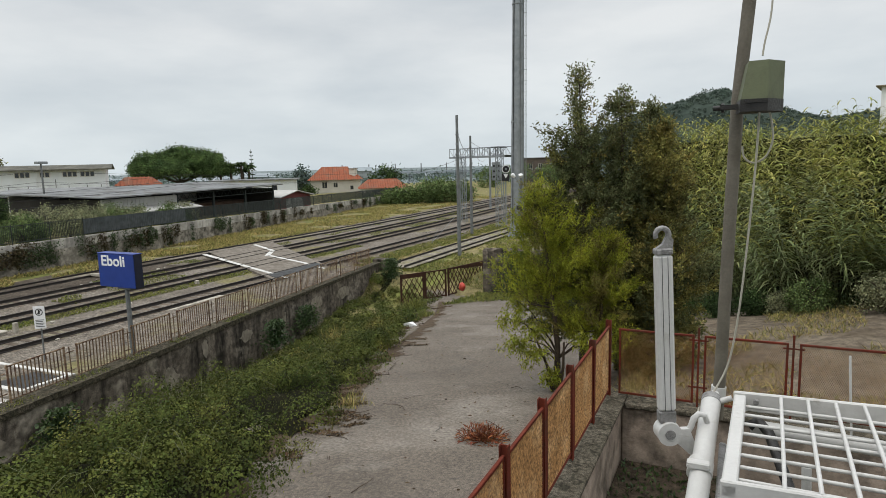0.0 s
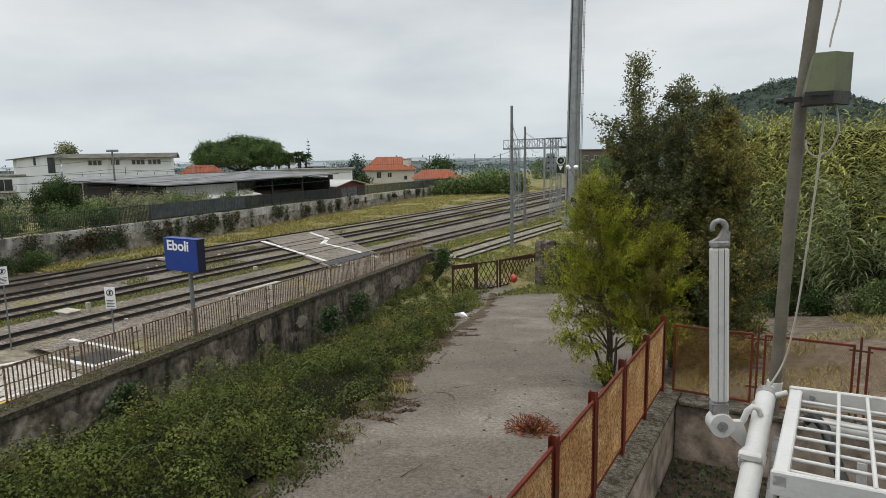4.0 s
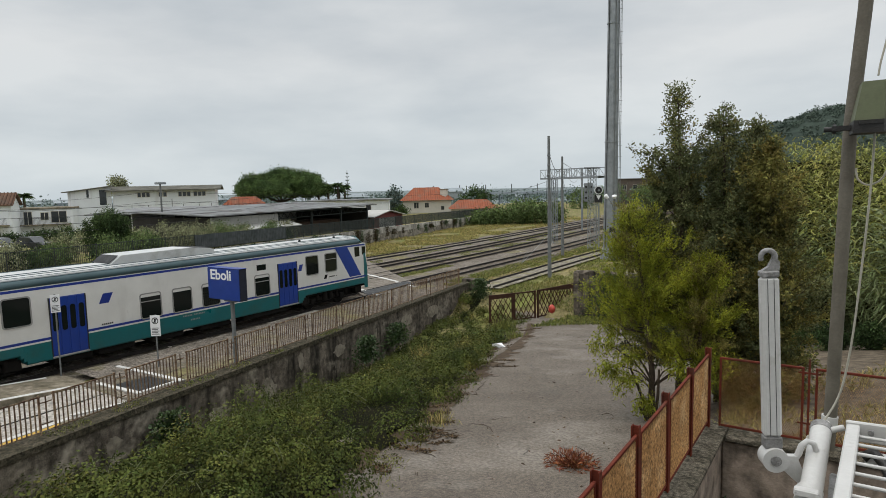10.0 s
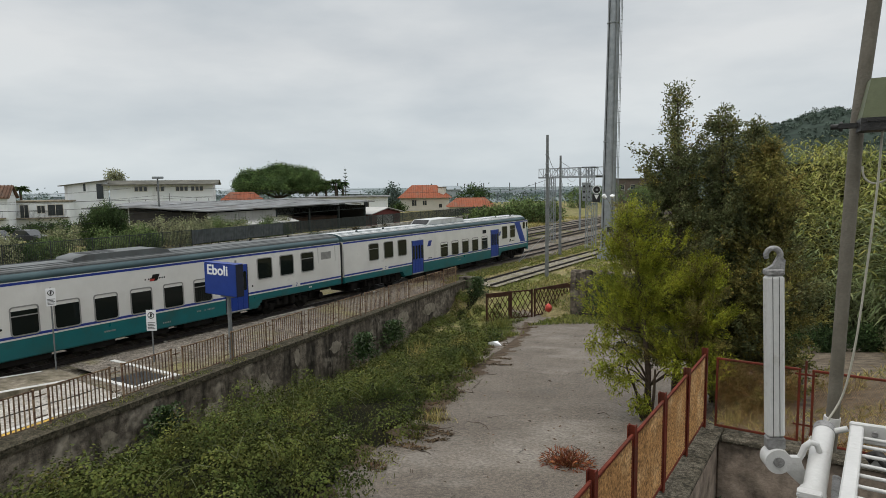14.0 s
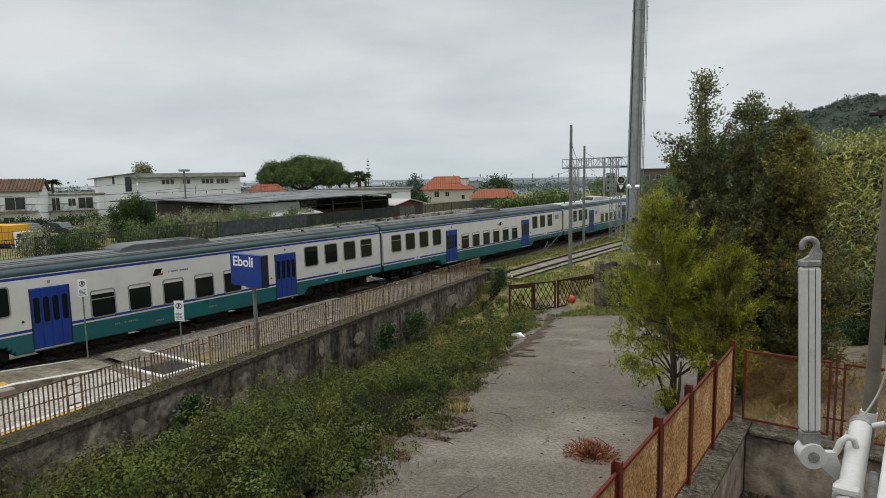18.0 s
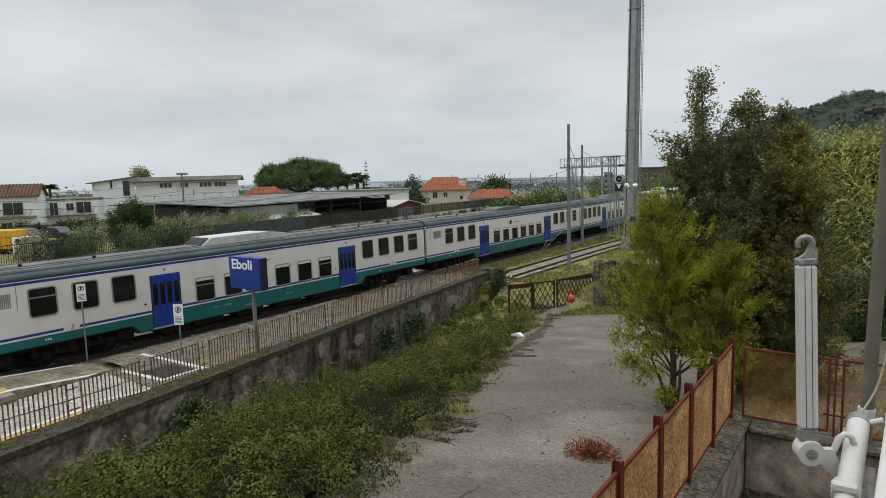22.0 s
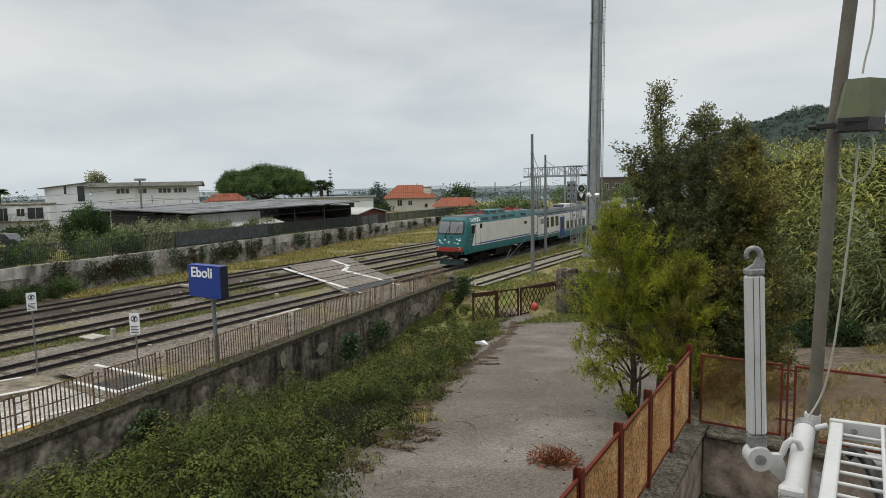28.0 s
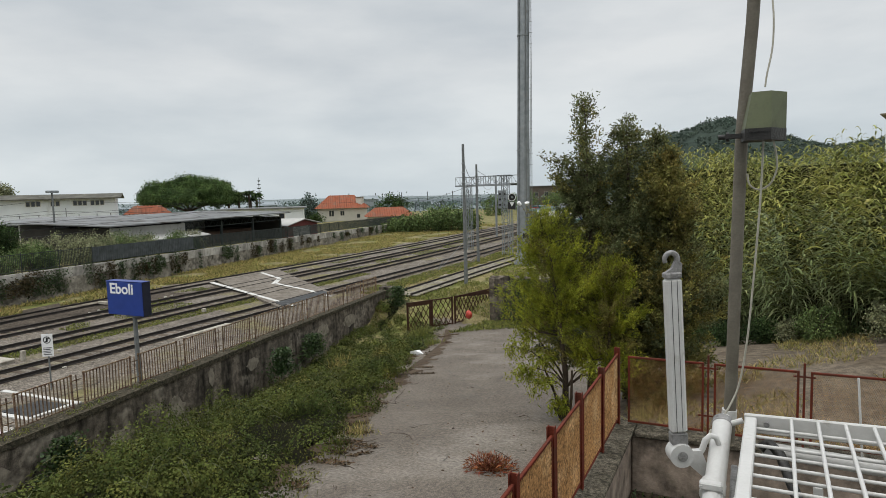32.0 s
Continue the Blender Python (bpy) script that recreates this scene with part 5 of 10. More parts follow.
def pilot():
    car = empty("driving_trailer", None, label="white and teal driving trailer with a slanted blue cab band", category="train car", group="train")
    shell(car, MB(), -HALF - 0.15, HALF - 0.42, "t_white")
    bands(car, -HALF - 0.15, HALF - 0.5)
    roof_parts(car, -HALF - 0.15, HALF - 1.0, "t_roofpale", "angular")
    # cab nose
    mb = MB()
    zs = (0.7, 1.2, 1.7, 2.2, 2.6, 3.1, 3.6, 3.85, 4.02)
    us = [-1 + k / 5 for k in range(11)]
    vs = []
    for z in zs:
        fy = HALF + 0.05 - 0.16 * max(0, z - 1.9) ** 1.4 - (0.25 if z > 3.9 else 0)
        hw = side_x(min(z, 3.6)) - (0.0 if z < 3.5 else 0.55 * ((z - 3.5) / 0.5) ** 1.6) + 0.004
        for u in us:
            vs.append((u * hw, fy - 0.42 * abs(u) ** 4, z))
    n = len(us)
    fs = [(j * n + i, j * n + i + 1, (j + 1) * n + i + 1, (j + 1) * n + i) for j in range(len(zs) - 1) for i in range(n - 1)]
    mb.add(vs, fs, smooth=True)
    for e in (0, n - 1):
        for j in range(len(zs) - 1):
            a, b = vs[j * n + e], vs[(j + 1) * n + e]
            mb.add([a, b, (b[0], HALF - 0.70, b[2]), (a[0], HALF - 0.70, a[2])], [(0, 1, 2, 3)])
    top = [vs[(len(zs) - 1) * n + i] for i in range(n)]
    mb.add(top + [(p[0], HALF - 0.70, p[2] + 0.04) for p in top], [(i, i + 1, n + i + 1, n + i) for i in range(n - 1)])
    part("cab_nose", mb, "t_green", car, "teal cab front")
    ws = MB()
    ws.add([(-1.0, HALF - 0.02, 2.35), (1.0, HALF - 0.02, 2.35), (0.95, HALF - 0.28, 3.35), (-0.95, HALF - 0.28, 3.35), (-1.0, HALF + 0.04, 2.35), (1.0, HALF + 0.04, 2.35), (0.95, HALF - 0.2, 3.35), (-0.95, HALF - 0.2, 3.35)], [(0, 1, 2, 3), (4, 5, 6, 7), (0, 1, 5, 4), (1, 2, 6, 5), (2, 3, 7, 6), (3, 0, 4, 7)])
    part("windscreen", ws, "t_glass", car)
    for side in (1, -1):
        for s in PILOT_WINS:
            add_window(car, s + WIN_W / 2 - S0, 2.07 if 7 < s < 19 else 2.70, side, s in (2.45, 10.97, 17.33, 22.62))
        add_door(car, 7.90 - S0, side)
        add_door(car, 19.62 - S0, side)
        badge(car, 17.8 - S0, 3.02, side, 0.62, 0.30, "t_glass", "vent_window")
        badge(car, 9.45 - S0, 2.72, side, 0.42, 0.42, "t_navy", "access_badge", 0.10)
        badge(car, 20.6 - S0, 2.66, side, 0.26, 0.36, "t_navy", "bicycle_badge", 0.07)
        b = badge(car, 24.64 - S0, 2.56, side, 1.08, 1.96, "t_blue", "cab_band", -0.63)
        w = badge(car, 25.50 - S0, 3.02, side, 0.46, 0.78, "t_glass", "cab_window")
        w = badge(car, 26.14 - S0, 3.08, side, 0.34, 0.62, "t_glass", "cab_front_window")
        class_mark(car, 4.1 - S0, side)
        fine_print(car, 13.0 - S0, 1.25, side, 14)
        fine_print(car, 13.4 - S0, 1.02, side, 6)
        fine_print(car, 9.2 - S0, 1.62, side, 6, "t_under")
        badge(car, 22.6 - S0, 1.88, side, 0.22, 0.24, "t_under", "logo", 0.05)
        fine_print(car, 22.9 - S0, 1.84, side, 8, "t_under")
    add_bogie(car, -9.5)
    add_bogie(car, 9.5)
    underframe(car)
    ends(car, -HALF - 0.15, -1)
    return car


def locomotive():
    """Local y: the cab nose at -7.85, the end next to the coach at +7.6."""
    car = empty("electric_locomotive", None, label="teal and white electric locomotive with graffiti on its cab", category="locomotive", group="train")
    y0, y1 = -7.85, 7.6
    levels = ((-9.0, -9.0), (0.90, 0.93), (0.95, 1.08), (1.42, 1.72), (1.62, 1.90), (3.1, 3.64), (4.0, 4.25), (4.36, 4.62), (9.0, 9.2))

    def rise(z):
        for (a, b), (c, d) in zip(levels, levels[1:]):
            if z <= c:
                return lerp(b, d, (z - a) / (c - a))
        return z

    def put(name, mb, material, parent, label=""):
        mb.v = [(p[0], p[1], rise(p[2])) for p in mb.v]
        return part(name, mb, material, parent, label)

    def half(z):
        return 1.46 if z < 3.1 else 1.46 - 0.30 * ((z - 3.1) / 0.9) ** 1.2

    # body
    mb = MB()
    pts = [(half(z), z) for z in (1.42, 2.0, 3.1)]
    mb.prism(pts + [(-x, z) for x, z in pts[::-1]], y0 + 1.2, y1 - 0.0, "y")
    put("body", mb, "t_white", car, "white ribbed body sides")
    mb = MB()
    up = [(half(z) + 0.004, z) for z in (3.1, 3.35, 3.7, 4.0)]
    mb.prism(up + [(-x, z) for x, z in up[::-1]], y0 + 1.9, y1, "y")
    put("roof_flank", mb, "t_green", car, "teal sloping roof flank")
    mb = MB()
    mb.prism([(1.475, 1.42), (1.475, 1.02), (1.40, 0.95), (-1.40, 0.95), (-1.475, 1.02), (-1.475, 1.42)], y0 + 0.5, y1, "y")
    put("skirt", mb, "t_green", car, "teal solebar skirt")
    for name, za, zb, mtl in (("white_line", 1.42, 1.50, "t_white"), ("stripe", 1.50, 1.62, "t_navy")):
        mb = MB()
        for s in (-1, 1):
            mb.box(s * 1.463 - 0.008, y0 + 1.9, za, s * 1.463 + 0.008, y1, zb)
        put(name, mb, mtl, car)
    for s in (-1, 1):
        ribs = MB()
        for k in range(17):
            z = 1.68 + k * 0.078
            ribs.box(s * 1.462 - 0.012, y0 + 3.25, z, s * 1.462 + 0.014, y1 - 3.4, z + 0.036)
        put("side_ribs", ribs, "t_white", car)
        mb = MB()
        mb.box(s * 1.47 - 0.02, y1 - 1.95, 1.55, s * 1.47 + 0.02, y1 - 0.35, 3.16, c=0.01)
        e = put("end_door_module", mb, "t_white", car)
        g = MB()
        g.prism([(y1 - 1.05 + p, 2.55 + q) for p, q in rrect(0.42, 0.75, 0.08)], s * 1.46, s * 1.498, "x")
        put("door_glass", g, "t_glass", e)
        g = MB()
        for yy in (y1 - 1.42, y1 - 0.68):
            g.box(s * 1.49 - 0.008, yy - 0.02, 1.6, s * 1.49 + 0.008, yy + 0.02, 3.12)
        put("door_seal", g, "t_rubber", e)
        g = MB()
        g.box(s * 1.462 - 0.01, y1 - 3.25, 2.52, s * 1.462 + 0.012, y1 - 2.68, 2.75, c=0.005)
        put("small_window", g, "t_glass", car)
        d = MB()
        d.box(s * 1.462 - 0.01, y0 + 2.0, 1.56, s * 1.462 + 0.018, y0 + 2.76, 3.06, c=0.008)
        dd = put("cab_door", d, "t_white", car)
        d = MB()
        for yy in (1.96, 2.78):
            d.box(s * 1.462 - 0.01, y0 + yy, 1.54, s * 1.462 + 0.016, y0 + yy + 0.025, 3.08)
        put("door_seal", d, "t_rubber", dd)
        g = MB()
        g.box(s * 1.462 - 0.01, y0 + 2.82, 2.70, s * 1.462 + 0.016, y0 + 3.19, 3.04, c=0.006)
        put("cab_door_window", g, "t_glass", car)
        for k, (a, z) in enumerate(((3.2, 0), (5.2, 0), (7.0, 0), (8.6, 0), (11.4, 0))):
            g = MB()
            for j in (0, 0.62):
                vs = [(s * (half(z_) + 0.012 + o), y0 + a + 0.2 + yy + j, z_) for yy in (0, 0.54) for o in (-0.01, 0.012) for z_ in (3.36, 3.72)]
                g.add(vs, [(0, 1, 3, 2), (4, 6, 7, 5), (0, 4, 5, 1), (2, 3, 7, 6), (0, 2, 6, 4), (1, 5, 7, 3)])
            put("roof_grille", g, "t_rubber", car)
    # cab nose
    mb = MB()
    zs = (0.95, 1.3, 1.7, 2.1, 2.5, 2.9, 3.3, 3.6, 3.85, 4.0)
    us = [-1 + k / 7 for k in range(15)]
    vs = []
    for z in zs:
        fy = y0 - 0.36 + (0.10 * (1.4 - z) if z < 1.4 else 0.29 * (z - 1.4) + (0.22 if z > 3.9 else 0))
        hw = (1.475 if z < 3.1 else half(z) + 0.012) - 0.10 * max(0, 1.4 - z)
        for u in us:
            vs.append((u * hw, fy + 0.42 * abs(u) ** 3.6, z))
    n = len(us)
    fs = [(j * n + i, j * n + i + 1, (j + 1) * n + i + 1, (j + 1) * n + i) for j in range(len(zs) - 1) for i in range(n - 1)]
    mb.add(vs, fs, smooth=True)
    for e in (0, n - 1):
        for j in range(len(zs) - 1):
            a, b = vs[j * n + e], vs[(j + 1) * n + e]
            mb.add([a, b, (b[0], y0 + 1.25 + 0.44 * (b[2] - 1.3), b[2]), (a[0], y0 + 1.25 + 0.44 * (a[2] - 1.3), a[2])], [(0, 1, 2, 3)], smooth=True)
    topr = [vs[(len(zs) - 1) * n + i] for i in range(n)]
    mb.add(topr + [(p[0], y0 + 2.2, 4.0) for p in topr], [(i, i + 1, n + i + 1, n + i) for i in range(n - 1)])
    nose = put("cab_nose", mb, "t_green", car, "teal raked cab front")

    def on_nose(u, z, off=0.02):
        fy = y0 - 0.36 + (0.10 * (1.4 - z) if z < 1.4 else 0.29 * (z - 1.4))
        hw = (1.475 if z < 3.1 else half(z) + 0.012) - 0.10 * max(0, 1.4 - z)
        return (u * hw, fy + 0.42 * abs(u) ** 3.6 - off, z)

    def patch(name, u0, u1, z0, z1, material, label="", off=0.02, nu=8, nz=4):
        m2 = MB()
        g = [on_nose(lerp(u0, u1, i / nu), lerp(z0, z1, j / nz), off) for j in range(nz + 1) for i in range(nu + 1)]
        g2 = [(x, y + off + 0.01, z) for x, y, z in g]
        k = len(g)
        w = nu + 1
        fsq = [(j * w + i, j * w + i + 1, (j + 1) * w + i + 1, (j + 1) * w + i) for j in range(nz) for i in range(nu)]
        m2.add(g, fsq)
        m2.add(g2, fsq)
        rim = [i for i in range(w)] + [j * w + nu for j in range(1, nz + 1)] + [nz * w + i for i in range(nu - 1, -1, -1)] + [j * w for j in range(nz - 1, 0, -1)]
        m2.add(g + g2, [(rim[q], rim[(q + 1) % len(rim)], rim[(q + 1) % len(rim)] + k, rim[q] + k) for q in range(len(rim))])
        return put(name, m2, material, car, label)

    patch("windscreen_surround", -0.88, 0.88, 2.38, 3.58, "t_rubber", "black windscreen surround", 0.018)
    patch("windscreen", -0.81, 0.81, 2.48, 3.47, "t_windscreen", "raked windscreen", 0.030)
    patch("bumper_band", -0.92, 0.92, 1.16, 1.42, "t_red", "faded red bumper band", 0.02)
    patch("lower_apron", -0.95, 0.95, 0.96, 1.13, "t_under", "", 0.015)
    for u in (-0.72, 0.72):
        a = on_nose(u, 1.36, 0.05)
        h = MB()
        h.tube((a[0], a[1], a[2]), (a[0], a[1] + 0.08, a[2]), 0.115, n=14)
        hl = put("headlight", h, "t_white", car)
        h = MB()
        h.tube((a[0], a[1] - 0.012, a[2]), (a[0], a[1] + 0.02, a[2]), 0.075, n=14)
        put("lens", h, "t_glass", hl)
    wip = MB()
    for u in (-0.25, 0.35):
        a, b = on_nose(u, 2.3, 0.05), on_nose(u + 0.25, 3.0, 0.05)
        wip.tube(a, b, 0.012, n=5)
    put("wipers", wip, "t_rubber", car)
    patch("windscreen_pillar", -0.025, 0.025, 2.48, 3.47, "t_rubber", "", 0.036, 1, 4)
    for u in (-0.22, 0.18):
        a = on_nose(u, 2.22, 0.03)
        h = MB()
        h.tube(a, (a[0], a[1] - 0.06, a[2] + 0.05), 0.07, 0.045, 10)
        put("horn", h, "t_rubber", car)
    r = random.Random(4)
    for k in range(14):
        u = r.uniform(-0.8, 0.75)
        z = r.uniform(1.66, 2.12)
        patch("graffiti_stroke", u, u + r.uniform(0.03, 0.16), z, z + r.uniform(0.02, 0.10), "t_graffiti", "", 0.022, 2, 1)
    # fat pale loops sprayed along the roof flank
    for k in range(8):
        g = MB()
        w, h = r.uniform(0.10, 0.15), r.uniform(0.16, 0.24)
        turn0, span = r.uniform(0, 6.28), r.uniform(3.6, 5.8)
        pts = []
        for q in range(12):
            an = turn0 + span * q / 11
            z = 3.55 + 0.03 * math.sin(k * 2.0) + h * math.sin(an)
            pts.append((half(z) + 0.006, y0 + 1.28 + k * 0.215 + w * math.cos(an) + 0.12 * (z - 3.5), z))
        g.path(pts, 0.036, 5)
        put("graffiti_stroke", g, "t_graffiti", car)
    # cab side window and teal cab flank with its slanted edge
    for s in (-1, 1):
        g = MB()
        g.prism([(y0 + 1.52 + p, 2.66 + q) for p, q in rrect(0.50, 0.56, 0.06)], s * 1.455, s * 1.495, "x")
        put("cab_side_window", g, "t_glass", car)
        g = MB()
        for k in range(7):
            g.box(s * 1.484 - 0.006, y0 + 0.75 + k * 0.08, 1.96, s * 1.484 + 0.006, y0 + 0.80 + k * 0.08, 2.03)
        put("lettering_marks", g, "t_seal", car)
    # roof gear
    mb = MB()
    mb.box(-0.95, y0 + 2.0, 3.98, 0.95, y1 - 0.1, 4.06, c=0.02)
    put("roof_deck", mb, "t_roof", car)
    mb = MB()
    mb.box(-1.0, y0 + 0.75, 3.96, 1.0, y0 + 2.6, 4.05, c=0.06)
    put("cab_roof_hatch", mb, "t_roofbrown", car, "brown-grey cab roof")
    mb = MB()
    mb.prism([(0.98, 4.04), (0.78, 4.36), (-0.78, 4.36), (-0.98, 4.04)], y0 + 5.6, y0 + 8.95, "y")
    ob = put("roof_equipment_hood", mb, "t_green", car, "teal roof equipment hood")
    for s in (-1, 1):
        for a in (5.95, 7.5):
            g = MB()
            vs = [(s * (0.88 + o - 0.625 * (z - 4.2)), y0 + a + yy, z) for yy in (0, 1.1) for o in (0.0, 0.016) for z in (4.12, 4.30)]
            g.add(vs, [(0, 1, 3, 2), (4, 6, 7, 5), (0, 4, 5, 1), (2, 3, 7, 6), (0, 2, 6, 4), (1, 5, 7, 3)])
            put("hood_grille", g, "t_rubber", ob)
    for c in (y0 + 4.6, y0 + 12.2):
        p = MB()
        for x in (-0.62, 0.62):
            p.box(x - 0.04, c - 1.15, 4.16, x + 0.04, c + 1.15, 4.22)
            p.tube((x, c - 0.9, 4.22), (x * 0.8, c + 0.75, 4.40), 0.03, n=6)
            p.tube((x * 0.8, c + 0.75, 4.40), (x * 0.7, c - 0.85, 4.52), 0.022, n=6)
        for dy in (-0.9, 0.75):
            p.box(-0.7, c + dy - 0.05, 4.15, 0.7, c + dy + 0.05, 4.21)
        pan = put("pantograph", p, "t_red", car, "folded red pantograph")
        h = MB()
        for dy in (-0.95, -0.7):
            h.path([(-0.95, c + dy, 4.40), (-0.75, c + dy, 4.54), (0.75, c + dy, 4.54), (0.95, c + dy, 4.40)], 0.025)
        put("pan_head", h, "t_rubber", pan)
        for x in (-0.55, 0.55):
            for dy in (-0.9, 0.75):
                i = MB()
                i.tube((x, c + dy, 4.04), (x, c + dy, 4.16), 0.06, 0.05, 8)
                put("insulator", i, "t_roofbrown", pan)
    add_bogie(car, -4.1, 1.32, WHEEL_L)
    add_bogie(car, 4.1, 1.32, WHEEL_L)
    for y in (-0.9, 0.9):
        mb = MB()
        mb.box(-1.35, y - 0.85, 0.42, 1.35, y + 0.85, 0.98, c=0.04)
        put("equipment_box", mb, "t_under", car)
    sp = MB()
    sp.add([(-1.2, y0 + 0.20, 0.14), (0, y0 - 0.22, 0.14), (1.2, y0 + 0.20, 0.14), (-1.2, y0 + 0.27, 0.62), (0, y0 - 0.08, 0.62), (1.2, y0 + 0.27, 0.62), (-1.2, y0 + 0.33, 0.14), (0, y0 - 0.10, 0.14), (1.2, y0 + 0.33, 0.14), (-1.2, y0 + 0.39, 0.62), (0, y0 + 0.04, 0.62), (1.2, y0 + 0.39, 0.62)],
           [(0, 1, 4, 3), (1, 2, 5, 4), (6, 7, 10, 9), (7, 8, 11, 10), (0, 1, 7, 6), (1, 2, 8, 7), (3, 4, 10, 9), (4, 5, 11, 10), (0, 3, 9, 6), (2, 5, 11, 8)])
    put("snow_plough", sp, "ploughgrime", car, "grimy dark teal snow plough")
    for x in (-0.87, 0.87):
        b = MB()
        b.tube((x, y0 + 0.2, 0.98), (x, y0 - 0.42, 0.98), 0.08)
        b.tube((x, y0 - 0.42, 0.98), (x, y0 - 0.47, 0.98), 0.22, 0.2, 14)
        put("buffer", b, "t_under", car)
    c = MB()
    c.box(-0.12, y0 - 0.4, 0.90, 0.12, y0 + 0.2, 1.05, c=0.03)
    put("coupler", c, "t_under", car)
    return car


M["t_graffiti"] = mat("graffiti_pale_paint", (0.70, 0.74, 0.76), (0.58, 0.64, 0.66), 0.6, own=True, grit=0.2)
M["t_windscreen"] = glass("windscreen_glass", (0.16, 0.17, 0.17), 0.08)
M["t_roofbrown"] = mat("brown_grey_roof", (0.12, 0.11, 0.09), (0.09, 0.08, 0.068), 0.8, own=True, grit=0.3)
CAR_A = coach("white and teal railway coach with blue folding doors", "round", False)
CAR_B = coach("white and teal railway coach with a louvred end grille", "round")
CAR_C = coach("white and teal railway coach with an angular roof unit", "angular")
CAR_P = pilot()
CAR_L = locomotive()

# where the train's front stands, by seconds
FRONT = ((0.0, -7.5), (1.5, -3.6), (3.0, 1.0), (4.5, 6.6), (6.0, 13.2), (7.5, 19.4), (9.0, 26.0), (11.0, 36.55), (12.5, 45.6), (13.0, 48.77), (14.5, 59.1), (17.0, 77.17), (19.0, 92.7), (21.0, 108.9), (22.0, 117.33), (23.0, 126.05), (24.5, 139.21), (26.0, 152.5), (28.0, 170.96), (30.0, 190.76), (32.0, 213.46))


def front_at(t):
    k = max(i for i in range(len(FRONT) - 1) if FRONT[i][0] <= t + 1e-9)
    (t0, a), (t1, b) = FRONT[k], FRONT[k + 1]

    def slope(i):
        i0, i1 = max(i - 1, 0), min(i + 1, len(FRONT) - 1)
        return (FRONT[i1][1] - FRONT[i0][1]) / (FRONT[i1][0] - FRONT[i0][0])

    h = t1 - t0
    s = (t - t0) / h
    return (2 * s**3 - 3 * s**2 + 1) * a + (s**3 - 2 * s**2 + s) * h * slope(k) + (-2 * s**3 + 3 * s**2) * b + (s**3 - s**2) * h * slope(k + 1)


def on_line(y, reach, back=False):
    a, b = y - reach, y + reach
    xa, xb = bend(a), bend(b)
    turn = math.degrees(math.atan2(-(xb - xa), b - a))
    return pose((xa + xb) / 2, y, 0.0, 0, 0, turn + (180 if back else 0))


def move_train():
    times = [k * 1.0 for k in range(33)]
    for car, off, reach, back in ((CAR_P, HALF, 9.5, False), (CAR_A, 40.785, 9.6, True), (CAR_B, 68.455, 9.6, False), (CAR_C, 96.125, 9.6, False), (CAR_L, 117.66, 4.1, False)):
        walk(car, [(t, on_line(front_at(t) - off, reach, back)) for t in times])
# ---- signs and posts beside the tracks ----


def build_station_sign():
    th = empty("station_sign", pose(7.11, 15.59, 0.0), label="blue illuminated station name sign on a grey post", category="sign")
    base, w, h, d = 2.82, 1.95, 1.27, 0.36
    post = MB()
    post.tube((0.28, -0.02, 0.0), (0.24, 0.0, base), 0.085, 0.08, 14)
    post.tube((0.28, -0.02, 0.03), (0.28, -0.02, 0.12), 0.15, 0.12, 14)
    part("post", post, "pole", th)
    box = MB()
    box.box(-w / 2, -d / 2 + 0.012, base, w / 2, d / 2, base + h, c=0.02)
    part("case", box, "signedge", th, "dark navy sign case")
    face = MB()
    face.box(-w / 2 + 0.015, -d / 2 - 0.012, base + 0.015, w / 2 - 0.015, -d / 2 + 0.012, base + h - 0.015, c=0.008)
    f = part("face", face, "signblue", th, "blue name panel")
    t = part("lettering", text_mesh("Eboli", 0.55, "signwhite", 0.0, 0.004, 0.012), None, f, "white letters")
    t.matrix_basis = pose(-0.14, -d / 2 - 0.017, base + h * 0.775, 90, 0, 0) @ Matrix.Diagonal((1.2, 1, 1, 1))
    cap = MB()
    cap.box(-w / 2 - 0.012, -d / 2 - 0.02, base + h, w / 2 + 0.012, d / 2 + 0.01, base + h + 0.02, c=0.006)
    part("cap", cap, "signblue", th)
    br = MB()
    br.box(-0.12, -0.12, base - 0.06, 0.60, 0.12, base, c=0.01)
    part("bracket", br, "pole", th)


build_station_sign()


